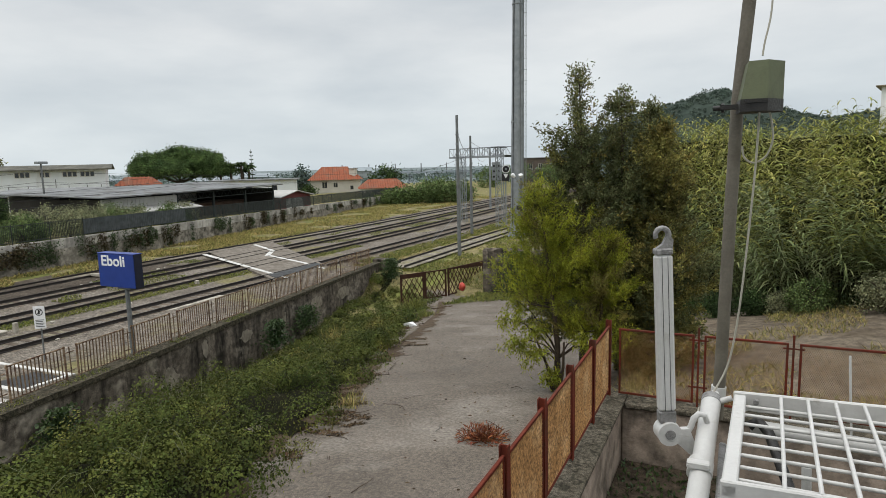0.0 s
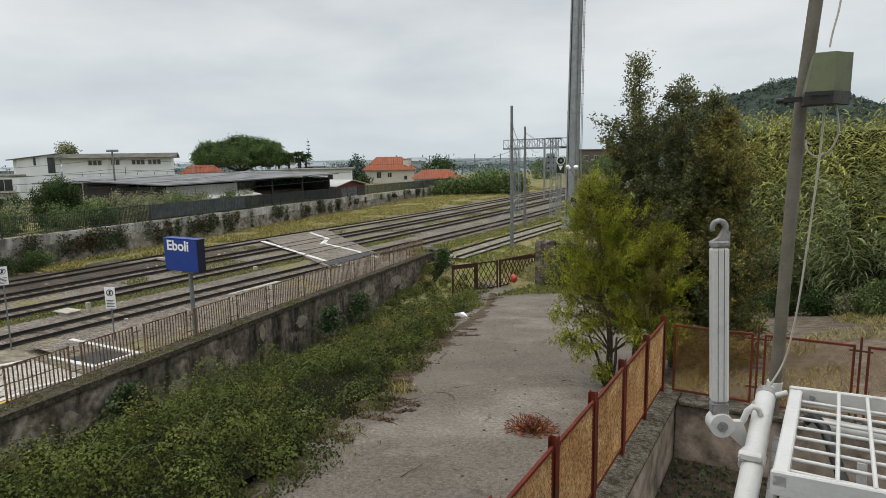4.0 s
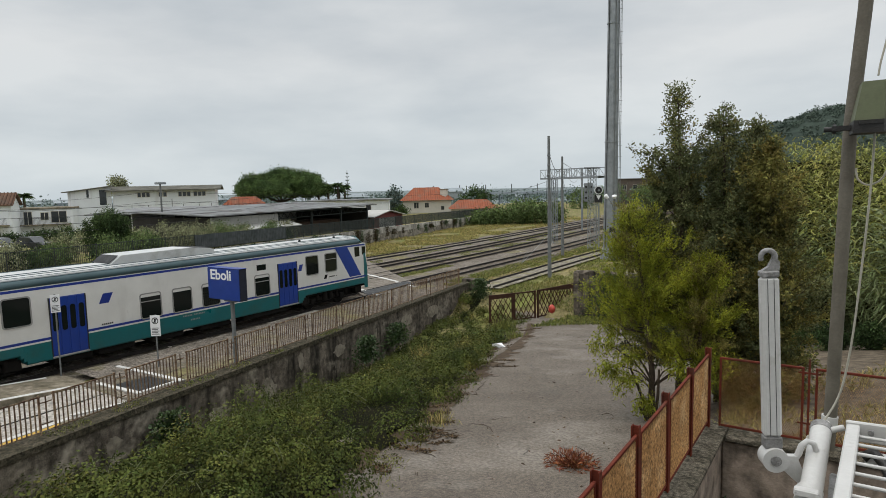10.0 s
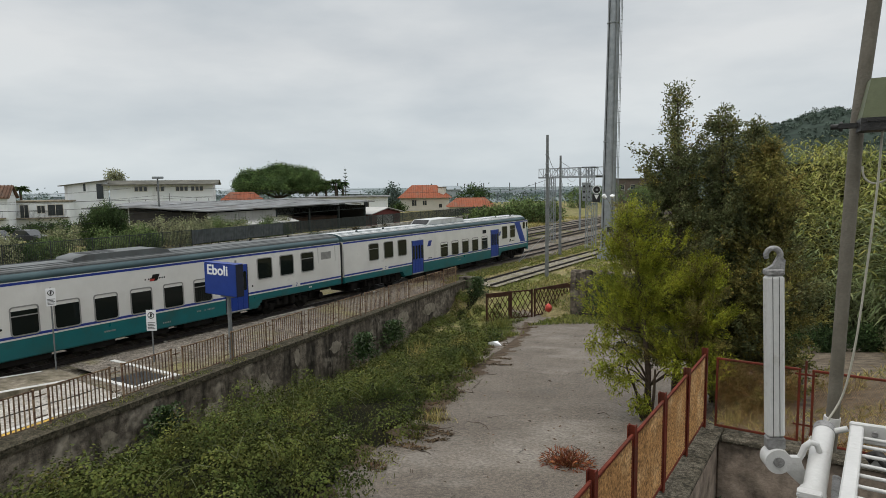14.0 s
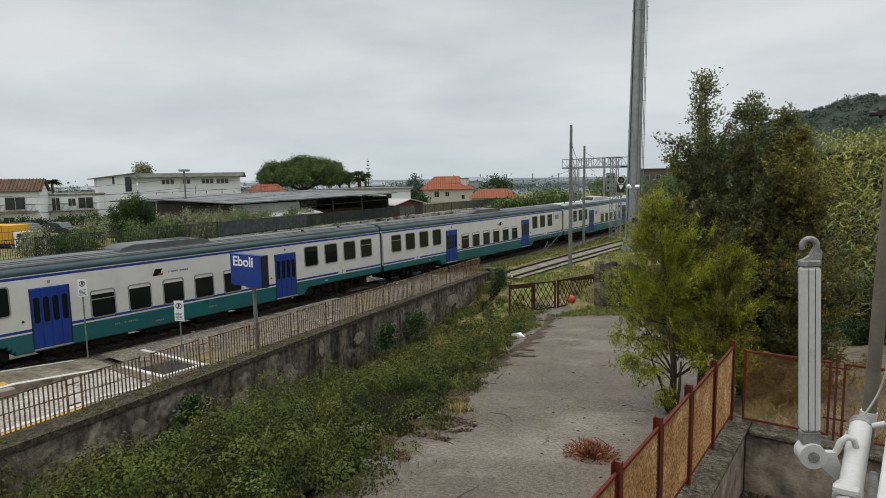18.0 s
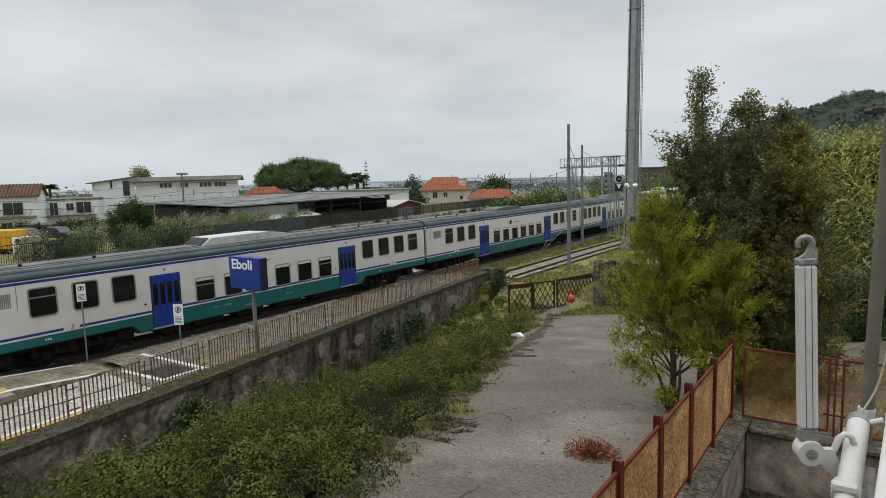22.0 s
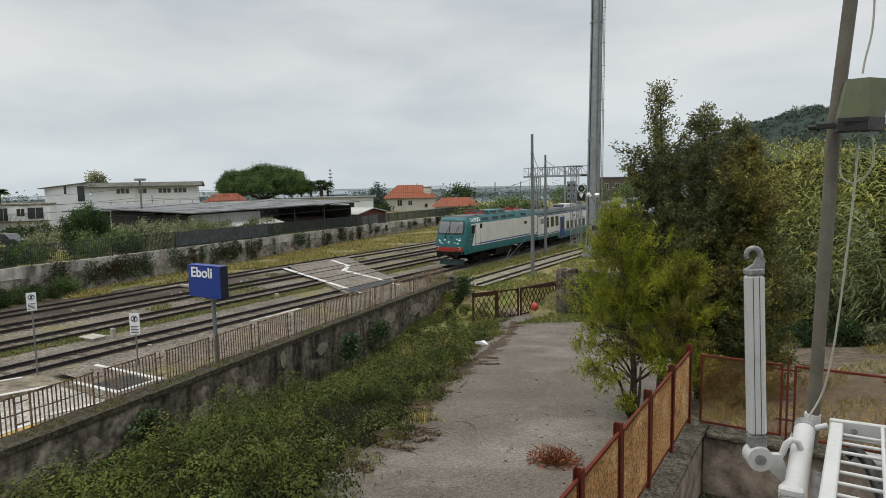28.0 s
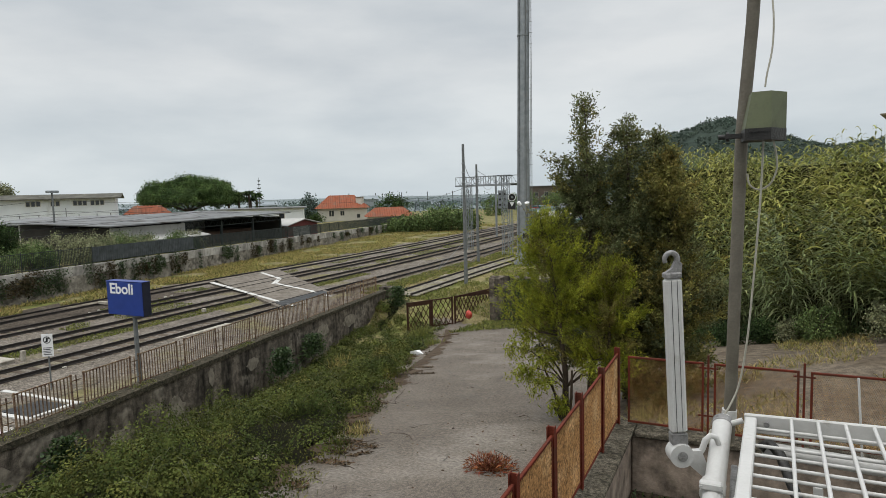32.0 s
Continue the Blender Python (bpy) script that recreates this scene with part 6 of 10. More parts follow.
def build_warning(x, y, z, turn, up=0.0, size=1.0):
    th = empty("no_walking_sign", pose(x, y, z + up, 0, 0, turn), label="white no-walking warning sign on a thin grey post", category="sign", group="warning signs")
    p = MB()
    p.tube((0, 0, -0.15 - up), (0, 0, 2.12), 0.03, n=10)
    part("post", p, "pole", th)
    b = MB()
    b.box(-0.20, -0.045, 1.25, 0.20, -0.030, 2.10, c=0.004)
    board = part("board", b, "signwhite", th)
    board.matrix_basis = pose(0, 0, 2.10 * (1 - size)) @ Matrix.Diagonal((size, 1, size, 1))
    r = MB()
    o = [(0.135 * math.cos(a), 0.135 * math.sin(a)) for a in (2 * math.pi * k / 24 for k in range(24))]
    i = [(0.105 * math.cos(a), 0.105 * math.sin(a)) for a in (2 * math.pi * k / 24 for k in range(24))]
    n = 24
    vs = [(p_, -0.05, 1.88 + q) for p_, q in o] + [(p_, -0.05, 1.88 + q) for p_, q in i]
    r.add(vs, [(k, (k + 1) % n, n + (k + 1) % n, n + k) for k in range(n)])
    r.box(-0.03, -0.052, 1.80, 0.03, -0.047, 1.97, pose(0, 0, 0))
    r.box(-0.012, -0.054, -0.12, 0.012, -0.049, 0.12, pose(0, 0, 1.88, 0, 45, 0))
    part("ring", r, "black", board)
    for k in range(5):
        l = MB()
        l.box(-0.15, -0.05, 1.32 + k * 0.062, 0.15 - 0.05 * (k % 2), -0.047, 1.345 + k * 0.062)
        part("text_bar", l, "black", board)


build_warning(4.40, 14.10, 0.10, 33)
build_warning(1.95, 11.5, 0.04, 72, 1.12, 0.82)


def build_utility_pole(x, y, h, label, lean=0.0):
    th = empty("catenary_pole", pose(x, y, -0.3, 0, lean, 0), label=label, category="pole", group="catenary poles")
    p = MB()
    p.tube((0, 0, 0), (0, 0, h), 0.165, 0.105, 10)
    part("shaft", p, "pole", th)
    for k in range(3):
        b = MB()
        z = h - 1.5 - 0.75 * k
        b.tube((0, 0, z - 0.03), (0, 0, z + 0.05), 0.14, n=10)
        b.box(-0.05, -0.25, z - 0.03, 0.05, 0.05, z + 0.03)
        part("band", b, "steel", th)
    for s in (-1, 1):
        i = MB()
        i.path([(0, 0, h - 2.0), (s * 0.3, 0.2, h - 3.6), (s * 0.34, 0.25, h - 5.2), (s * 0.1, 0.0, h - 6.0)], 0.012)
        part("down_lead", i, "rail", th)
    return th


build_utility_pole(7.70, 45.5, 11.15, "tall grey concrete catenary pole standing in the grass")
build_utility_pole(2.75, 60.0, 10.2, "grey concrete catenary pole beside the main line")


def build_stay():
    th = MB()
    th.path([(2.3, 51.2, -0.2), (2.75, 59.8, 3.4)], 0.018)
    thing("stay_wire", th, "steel", "pale stay wire anchored in the grass beside the track", "wire")
    g = MB()
    g.path([(2.3, 51.2, -0.25), (2.42, 52.4, 0.9)], 0.035)
    thing("stay_guard", g, "pole", "grey guard tube at the foot of a stay wire", "tube")


build_stay()


def lattice(mb, base, top, w0, w1, n, r=0.03):
    """Four legs with diagonal bracing."""
    b, t = Vector(base), Vector(top)
    cor = [(-1, -1), (1, -1), (1, 1), (-1, 1)]

    def at(k, s):
        w = lerp(w0, w1, s) / 2
        return b.lerp(t, s) + Vector((cor[k][0] * w, cor[k][1] * w, 0))

    for k in range(4):
        mb.tube(at(k, 0), at(k, 1), r * 1.3, n=4, smooth=False)
        for j in range(n):
            a, c = (k, (k + 1) % 4) if j % 2 else ((k + 1) % 4, k)
            mb.tube(at(a, j / n), at(c, (j + 1) / n), r * 0.7, n=4, smooth=False)
            mb.tube(at(k, j / n), at((k + 1) % 4, j / n), r * 0.6, n=4, smooth=False)


def build_gantry():
    th = empty("signal_gantry", None, label="grey steel lattice gantry spanning the tracks", category="gantry")
    legs = ((-3.1, 71.5, 0.6), (3.2, 67.4, 0.75))
    for k, (x, y, w) in enumerate(legs):
        mb = MB()
        lattice(mb, (x, y, -0.3), (x, y, 7.9 if k != 1 else 8.75), w, w * 0.9, 12, 0.035)
        part("lattice_leg", mb, "steel", th)
    a, b = Vector((-4.85, 72.4, 0)), Vector((4.75, 65.95, 0))
    for off in (-0.5, 0.5):
        side = Vector((-(b - a).y, (b - a).x, 0)).normalized() * off
        p, q = a + side, b + side
        g = MB()
        g.tube(p + Vector((0, 0, 7.82)), q + Vector((0, 0, 7.78)), 0.13, n=4, smooth=False)
        part("lower_chord", g, "steel", th)
        g = MB()
        g.tube(p + Vector((0, 0, 8.88)), q + Vector((0, 0, 8.82)), 0.055, n=4, smooth=False)
        part("top_chord", g, "steel", th)
        n = 11
        for j in range(n):
            g = MB()
            u, v = p.lerp(q, j / n), p.lerp(q, (j + 1) / n)
            g.tube(u + Vector((0, 0, 7.85)), u + Vector((0, 0, 8.9)), 0.035, n=4, smooth=False)
            g.tube((u if j % 2 else v) + Vector((0, 0, 7.85)), (v if j % 2 else u) + Vector((0, 0, 8.82)), 0.03, n=4, smooth=False)
            part("truss_bay", g, "steel", th)
    dk = MB()
    d = (b - a).normalized()
    dk.box(-0.5, 0, 7.88, 0.5, (b - a).length, 7.92, Matrix.Translation(a) @ Matrix.Rotation(math.atan2(-d.x, d.y), 4, "Z"))
    part("walkway", dk, "steel", th)
    pl = MB()
    pl.box(2.5, 66.7, 8.75, 3.9, 68.1, 8.9, c=0.02)
    part("mast_cap", pl, "black", th)


build_gantry()


def build_board_post():
    """A plain steel post with two tall signal boards seen from behind."""
    th = empty("signal_post", pose(-7.92, 93.4, 0, 0, 0, 20), label="plain grey steel post with two tall signal boards", category="signal")
    p = MB()
    p.box(-0.16, -0.16, -0.3, 0.16, 0.16, 9.6, c=0.02)
    part("post", p, "steel", th)
    for x in (0.62, 1.36):
        b = MB()
        b.box(x - 0.32, -0.08, 4.3, x + 0.32, 0.08, 7.2, c=0.05)
        board = part("signal_board", b, "steel", th)
        h = MB()
        for z in (4.9, 5.75, 6.6):
            h.tube((x, -0.08, z), (x, -0.30, z), 0.15, 0.17, 12)
        part("hood", h, "black", board)
    a = MB()
    for z in (4.6, 6.9):
        a.box(0.1, 0.08, z, 1.6, 0.14, z + 0.08)
    part("bracket", a, "steel", th)


build_board_post()


def build_signal():
    th = empty("railway_signal", pose(4.16, 66.73, 0, 0, 0, 30), label="round black railway signal with a white triangle plate", category="signal")
    p = MB()
    p.tube((0, 0, -0.3), (0, 0, 6.6), 0.07, n=10)
    part("post", p, "steel", th)
    d = MB()
    d.tube((0, -0.1, 6.35), (0, -0.16, 6.35), 0.45, n=28)
    disc = part("backboard", d, "signwhite", th)
    d = MB()
    d.tube((0, -0.15, 6.35), (0, -0.19, 6.35), 0.37, n=28)
    part("target", d, "black", disc)
    h = MB()
    h.tube((0, -0.16, 6.35), (0, -0.36, 6.35), 0.12, 0.13, 16)
    part("hood", h, "steel", th)
    b = MB()
    b.box(-0.42, -0.12, 5.0, 0.42, 0.1, 5.86, c=0.03)
    part("lower_board", b, "black", th)
    t = MB()
    t.prism([(-0.27, 5.80), (0.27, 5.80), (0, 5.30)], -0.15, -0.125, "y")
    part("triangle", t, "signwhite", th)
    l = MB()
    for x in (-0.2, 0.2):
        l.tube((x, 0.35, -0.3), (x, 0.35, 5.6), 0.022, n=6)
    for k in range(18):
        l.tube((-0.2, 0.35, 0.2 + k * 0.3), (0.2, 0.35, 0.2 + k * 0.3), 0.014, n=5)
    part("ladder", l, "steel", th)


build_signal()


def build_tower():
    th = empty("mast_tower", pose(7.98, 59.2, 0, 0, 0.75, 0), label="very tall tapered grey steel mast with a climbing ladder", category="mast")
    n = 10
    s = MB()
    for z0, z1, r0, r1 in ((0.0, 11.0, 0.66, 0.60), (11.0, 22.0, 0.60, 0.53), (22.0, 36.0, 0.53, 0.45)):
        g = MB()
        g.tube((0, 0, z0), (0, 0, z1 + 0.3), r0, r1, n, smooth=False)
        part("shaft_section", g, "steel", th)
        g = MB()
        g.tube((0, 0, z1 - 0.05), (0, 0, z1 + 0.05), r1 + 0.06, n=n, smooth=False)
        part("flange", g, "steel", th)
    f = MB()
    f.tube((0, 0, -0.6), (0, 0, 0.9), 1.05, 0.68, n, smooth=False)
    part("base_skirt", f, "steel", th)
    for k in range(5):
        a = 2 * math.pi * (k / 5) + 0.5
        c = MB()
        c.tube((0.64 * math.cos(a), 0.64 * math.sin(a), 0.5), (0.50 * math.cos(a), 0.50 * math.sin(a), 36), 0.035, n=6)
        part("cable_run", c, "black" if k % 2 else "pole", th)
    for s_ in (-0.18, 0.18):
        l = MB()
        l.tube((0.88, s_, 1.0), (0.68, s_, 36), 0.03, n=5)
        part("ladder_rail", l, "steel", th)
    r = MB()
    r.tube((0, -0.18, 0), (0, 0.18, 0), 0.016, n=4)
    rung = r.mesh("ladder_rung", M["pole"])
    r = MB()
    r.tube((-0.3, 0, 0), (0.16, 0, 0), 0.022, n=4)
    stay = r.mesh("ladder_stay", M["pole"])
    for k in range(100):
        z = 1.2 + k * 0.35
        ob = part("ladder_rung", rung, None, th)
        ob.location = (lerp(0.88, 0.68, z / 36), 0, z)
        if k % 3 == 0:
            ob = part("ladder_stay", stay, None, th)
            ob.location = (lerp(0.88, 0.68, z / 36), 0, z)


build_tower()


def build_lamp_post():
    th = empty("street_lamp", pose(13.47, 43.9, -0.62), label="twin-headed street lamp with white bowls on a dark post", category="street lamp")
    p = MB()
    p.tube((0, 0, 0), (0, 0, 6.5), 0.075, 0.05, 10)
    part("post", p, "pole", th)
    for dx, dy, s in ((-0.55, -0.15, 1), (0.05, -0.25, 0.6)):
        a = MB()
        a.path([(0, 0, 5.5), (dx * 0.35, dy * 0.35, 6.25), (dx * 0.8, dy * 0.8, 6.65)], 0.035)
        part("arm", a, "pole", th)
        h = MB()
        h.tube((dx * 0.8, dy * 0.8, 6.62), (dx * 1.15, dy * 1.15, 6.80), 0.09, 0.17, 14)
        h.tube((dx * 1.15, dy * 1.15, 6.80), (dx * 1.26, dy * 1.26, 6.86), 0.17, 0.07, 14)
        part("lamp_head", h, "signwhite", th)
    b = MB()
    b.box(-0.35, -0.12, 4.2, 0.05, 0.05, 4.55, c=0.02)
    part("control_box", b, "black", th)


build_lamp_post()


def build_wires():
    lines = (((2.75, 60.0, 9.3), (-24, 150, 9.5)), ((7.7, 45.5, 9.6), (2.75, 60.0, 9.0)), ((2.75, 60, 8.6), (-30, 148, 8.2)), ((-4.4, 72.6, 8.9), (-36, 150, 7.0)), ((2.75, 60.0, 8.0), (-52, 140, 5.5)),
             ((-90, 30, 7.2), (-41.4, 43, 7.4)), ((-41.4, 43, 7.4), (-22, 110, 6.5)), ((-90, 30, 6.2), (-41.4, 43, 6.2)), ((-41.4, 43, 6.2), (-22, 110, 5.5)))
    lines += tuple(((-22.0 - 0.2 * k, -5.0, 4.3 + 0.75 * k), (-33.0 - 0.2 * k, 58.0, 4.5 + 0.55 * k)) for k in range(5))
    for a, b in lines:
        a, b = Vector(a), Vector(b)
        mb = MB()
        mb.path([a.lerp(b, k / 12) - Vector((0, 0, 1.0 * 4 * (k / 12) * (1 - k / 12))) for k in range(13)], 0.022, 4)
        thing("overhead_wire", mb, "black", "thin dark overhead wire between poles", "wire", "overhead wires")


build_wires()


# ---- gate and the ruined wall beside it ----
def gate_leaf(a, b, h, plates, posts):
    """One leaf of the lattice gate from a to b: uprights, plates along the top, a bottom rail and crossed bars."""
    a, b = Vector((*a, 0)), Vector((*b, 0))
    L = (b - a).length
    th = empty("lattice_gate", pose(a.x, a.y, -1.42, 0, 0, math.degrees(math.atan2(b.y - a.y, b.x - a.x))), label="rusty brown lattice gate leaf with diamond bars, slightly sagging", category="gate", group="gate leaves")
    for x, w in posts:
        g = MB()
        g.box(x, -0.05, 0.02, x + w, 0.05, h + 0.02, c=0.01)
        part("upright", g, "darkrust", th)
    for x0, x1, w0, w1 in plates:
        g = MB()
        g.prism([(x0, h - w0), (x1, h - w1), (x1, h), (x0, h)], -0.045, 0.045, "y")
        part("top_plate", g, "darkrust", th)
    g = MB()
    g.box(0.0, -0.03, 0.06, L, 0.03, 0.13)
    part("bottom_rail", g, "darkrust", th)
    lo, hi, sp = 0.1, h - 0.03, 0.37
    run = (hi - lo) * 0.62
    for sgn in (1, -1):
        c = -run
        while c < L + run:
            u0, u1 = c, c + sgn * run
            t0, t1 = sorted(((0 - u0) / (u1 - u0), (L - u0) / (u1 - u0)))
            t0, t1 = max(0.0, t0), min(1.0, t1)
            if t1 - t0 > 0.05:
                g = MB()
                y = 0.014 * sgn
                g.tube((lerp(u0, u1, t0), y, lerp(lo, hi, t0)), (lerp(u0, u1, t1), y, lerp(lo, hi, t1)), 0.026, n=4, smooth=False)
                part("lattice_bar", g, "darkrust", th)
            c += sp
    return th


gate_leaf((9.25, 32.9), (11.02, 35.80), 1.80, ((0.0, 1.75, 0.26, 0.26), (1.75, 3.4, 0.07, 0.07)), ((0.0, 0.10), (1.62, 0.24), (3.3, 0.09)))
gate_leaf((11.08, 35.92), (12.10, 39.55), 1.82, ((0.0, 1.3, 0.10, 0.14), (1.3, 3.75, 0.20, 0.34)), ((0.0, 0.10), (3.65, 0.10)))


def rough_block(name, x0, y0, z0, x1, y1, z1, material, label, category, seed=1, turn=0.0):
    """A weathered masonry block with an uneven broken top."""
    r = random.Random(seed)
    nx, ny = 7, 4
    mb = MB()
    top = [[z1 + r.uniform(-0.16, 0.10) for _ in range(ny + 1)] for _ in range(nx + 1)]
    vs, fs = [], []
    for i in range(nx + 1):
        for j in range(ny + 1):
            vs.append((lerp(x0, x1, i / nx), lerp(y0, y1, j / ny), top[i][j]))
    k = ny + 1
    fs += [(i * k + j, (i + 1) * k + j, (i + 1) * k + j + 1, i * k + j + 1) for i in range(nx) for j in range(ny)]
    rim = [i * k for i in range(nx + 1)] + [nx * k + j for j in range(1, ny + 1)] + [i * k + ny for i in range(nx - 1, -1, -1)] + [j for j in range(ny - 1, 0, -1)]
    n = len(vs)
    vs += [(vs[q][0], vs[q][1], z0) for q in rim]
    fs += [(rim[q], rim[(q + 1) % len(rim)], n + (q + 1) % len(rim), n + q) for q in range(len(rim))]
    mb.add(vs, fs)
    return thing(name, mb, material, label, category)


rough_block("broken_wall", 12.95, 37.35, -1.9, 17.2, 38.0, 1.55, "concrete", "broken end of an old concrete wall overgrown with ivy", "wall", 3)


def build_bag():
    mb = MB()
    r = random.Random(8)
    n, m_ = 10, 7
    vs = []
    for j in range(m_ + 1):
        for i in range(n):
            a, p = 2 * math.pi * i / n, math.pi * j / m_
            q = 0.22 * (1 + 0.25 * r.uniform(-1, 1))
            vs.append((q * math.sin(p) * math.cos(a), q * math.sin(p) * math.sin(a), 0.26 - 0.26 * math.cos(p) * (1 + 0.2 * r.uniform(-1, 1))))
    mb.add(vs, [(j * n + i, j * n + (i + 1) % n, (j + 1) * n + (i + 1) % n, (j + 1) * n + i) for j in range(m_) for i in range(n)], pose(12.15, 35.75, -0.95), smooth=True)
    thing("plastic_bag", mb, "orangecloth", "crumpled red plastic bag caught on the gate", "bag")


build_bag()


# ---- the house side: garden wall, red fence, balcony ----
def build_garden_walls():
    mb = MB()
    mb.box(26.06, 1.2, 1.6, 26.36, 9.60, 3.42, c=0.02)
    w = thing("wall_garden_side", mb, "oldplaster", "low weathered concrete garden wall", "wall", kind="structure")
    cp = MB()
    cp.box(26.02, 1.2, 3.42, 26.40, 9.63, 3.49, c=0.015)
    part("coping", cp, "gardencoping", w)
    mb = MB()
    mb.box(26.366, 9.25, 1.6, 36.0, 9.57, 3.40, c=0.02)
    w = thing("wall_garden_front", mb, "oldplaster", "low weathered concrete garden wall", "wall", kind="structure")
    cp = MB()
    cp.box(26.41, 9.20, 3.40, 36.0, 9.62, 3.475, c=0.015)
    part("coping", cp, "gardencoping", w)


build_garden_walls()
mb_ = MB()
mb_.box(26.37, 1.0, 2.2, 36.0, 9.24, 2.56)
thing("garden_soil", mb_, "dampsoil", "dark damp soil inside the garden wall", "soil", kind="structure")


def mesh_sheet(w, h, cell=0.026, t=0.0022):
    """Expanded-metal sheet: two sets of slanting strands."""
    vs, fs = [], []
    for sgn in (1, -1):
        c = -h * 0.55
        while c < w + h * 0.55:
            u0, u1 = (c, c + 0.55 * h) if sgn > 0 else (c, c - 0.55 * h)
            t0, t1 = 0.0, 1.0
            d = u1 - u0
            for lim, lo in ((0, True), (w, False)):
                q = (lim - u0) / d
                if (d > 0) == lo:
                    t0 = max(t0, q)
                else:
                    t1 = min(t1, q)
            if t1 > t0 + 0.01:
                o = len(vs)
                a, b = (u0 + d * t0, h * t0), (u0 + d * t1, h * t1)
                x = 0.003 * sgn
                vs += [(x, a[0] - t, a[1]), (x, a[0] + t, a[1]), (x, b[0] + t, b[1]), (x, b[0] - t, b[1])]
                fs.append((o, o + 1, o + 2, o + 3))
                # the strand's depth, square to the sheet
                vs += [(x - 0.0035, a[0], a[1]), (x + 0.0035, a[0], a[1]), (x + 0.0035, b[0], b[1]), (x - 0.0035, b[0], b[1])]
                fs.append((o + 4, o + 5, o + 6, o + 7))
            c += cell
    return raw("mesh_sheet", np.array(vs), np.array(fs), "mesh")


def build_red_fence():
    W, H = 1.06, 1.02
    sheet_me = mesh_sheet(W, H)

    def panel(m):
        th = empty("mesh_fence", m, label="rusty wire-mesh fence panel in a dull red steel frame", category="fence", group="red garden fence")
        for nm, b in (("frame_side", (-0.014, 0, 0, 0.014, 0.03, H)), ("frame_side", (-0.014, W - 0.03, 0, 0.014, W, H)), ("frame_top", (-0.016, 0.03, H - 0.03, 0.016, W - 0.03, H)), ("frame_bottom", (-0.016, 0.03, 0, 0.016, W - 0.03, 0.03))):
            g = MB()
            g.box(*b, c=0.004)
            part(nm, g, "redpaint", th)
        part("mesh_sheet", sheet_me, None, th, "rusty expanded-metal mesh")
        return th

    def post(m):
        th = empty("fence_post", m, label="dull red steel fence post bolted to the garden wall", category="post", group="red garden fence posts")
        g = MB()
        g.box(-0.04, -0.04, -0.45, -0.03, 0.04, 1.19, c=0.002)
        g.box(0.03, -0.04, -0.45, 0.04, 0.04, 1.19, c=0.002)
        g.box(-0.03, -0.006, -0.45, 0.03, 0.006, 1.19)
        part("web", g, "redpaint", th)
        return th

    p0 = post(pose(26.13, 9.42, 3.48))
    for k in range(1, 7):
        copy_thing(p0, pose(26.13 - 0.012 * k, 9.42 - 1.145 * k, 3.48, 0, 0.5 * math.sin(k * 2), 0))
    f0 = panel(pose(26.14, 8.33, 3.57))
    for k in range(1, 6):
        copy_thing(f0, pose(26.14 - 0.012 * k, 8.33 - 1.145 * k, 3.57, 0, 0, 0))

    def thin_post(m):
        th = empty("slim_fence_post", m, label="slim rusty red post between two fence panels", category="post", group="front garden fence posts")
        g = MB()
        g.box(-0.014, -0.014, -0.05, 0.014, 0.014, 1.20, c=0.004)
        part("shaft", g, "redpaint", th)
        for z in (0.30, 1.0):
            s = MB()
            s.box(-0.13, -0.008, z, 0.13, 0.008, z + 0.022)
            part("strap", s, "redpaint", th)
        return th

    x = 26.27
    q = None
    for k in range(8):
        copy_thing(f0, pose(x + 1.075 + k * 1.19, 9.44, 3.53, 0, 0, 90))
        m = pose(x + 1.075 + 0.057 + k * 1.19, 9.44, 3.46)
        q = thin_post(m) if q is None else (copy_thing(q, m) and q)


build_red_fence()


def build_house():
    mb = MB()
    mb.box(22.0, -9.0, 1.4, 36.0, -1.4, 10.4)
    thing("house_wall", mb, "plaster", "plain pale plastered house wall behind the balcony", "wall", kind="structure")
    mb = MB()
    mb.box(27.2, -1.4, 5.27, 31.5, 0.92, 5.45, c=0.01)
    thing("balcony_floor", mb, "coping", "concrete balcony slab", "balcony", kind="structure")
    mb = MB()
    mb.box(27.72, 0.78, 5.45, 31.5, 0.90, 6.42, c=0.01)
    thing("balcony_parapet", mb, "plaster", "white plastered balcony parapet", "parapet", kind="structure")


build_house()


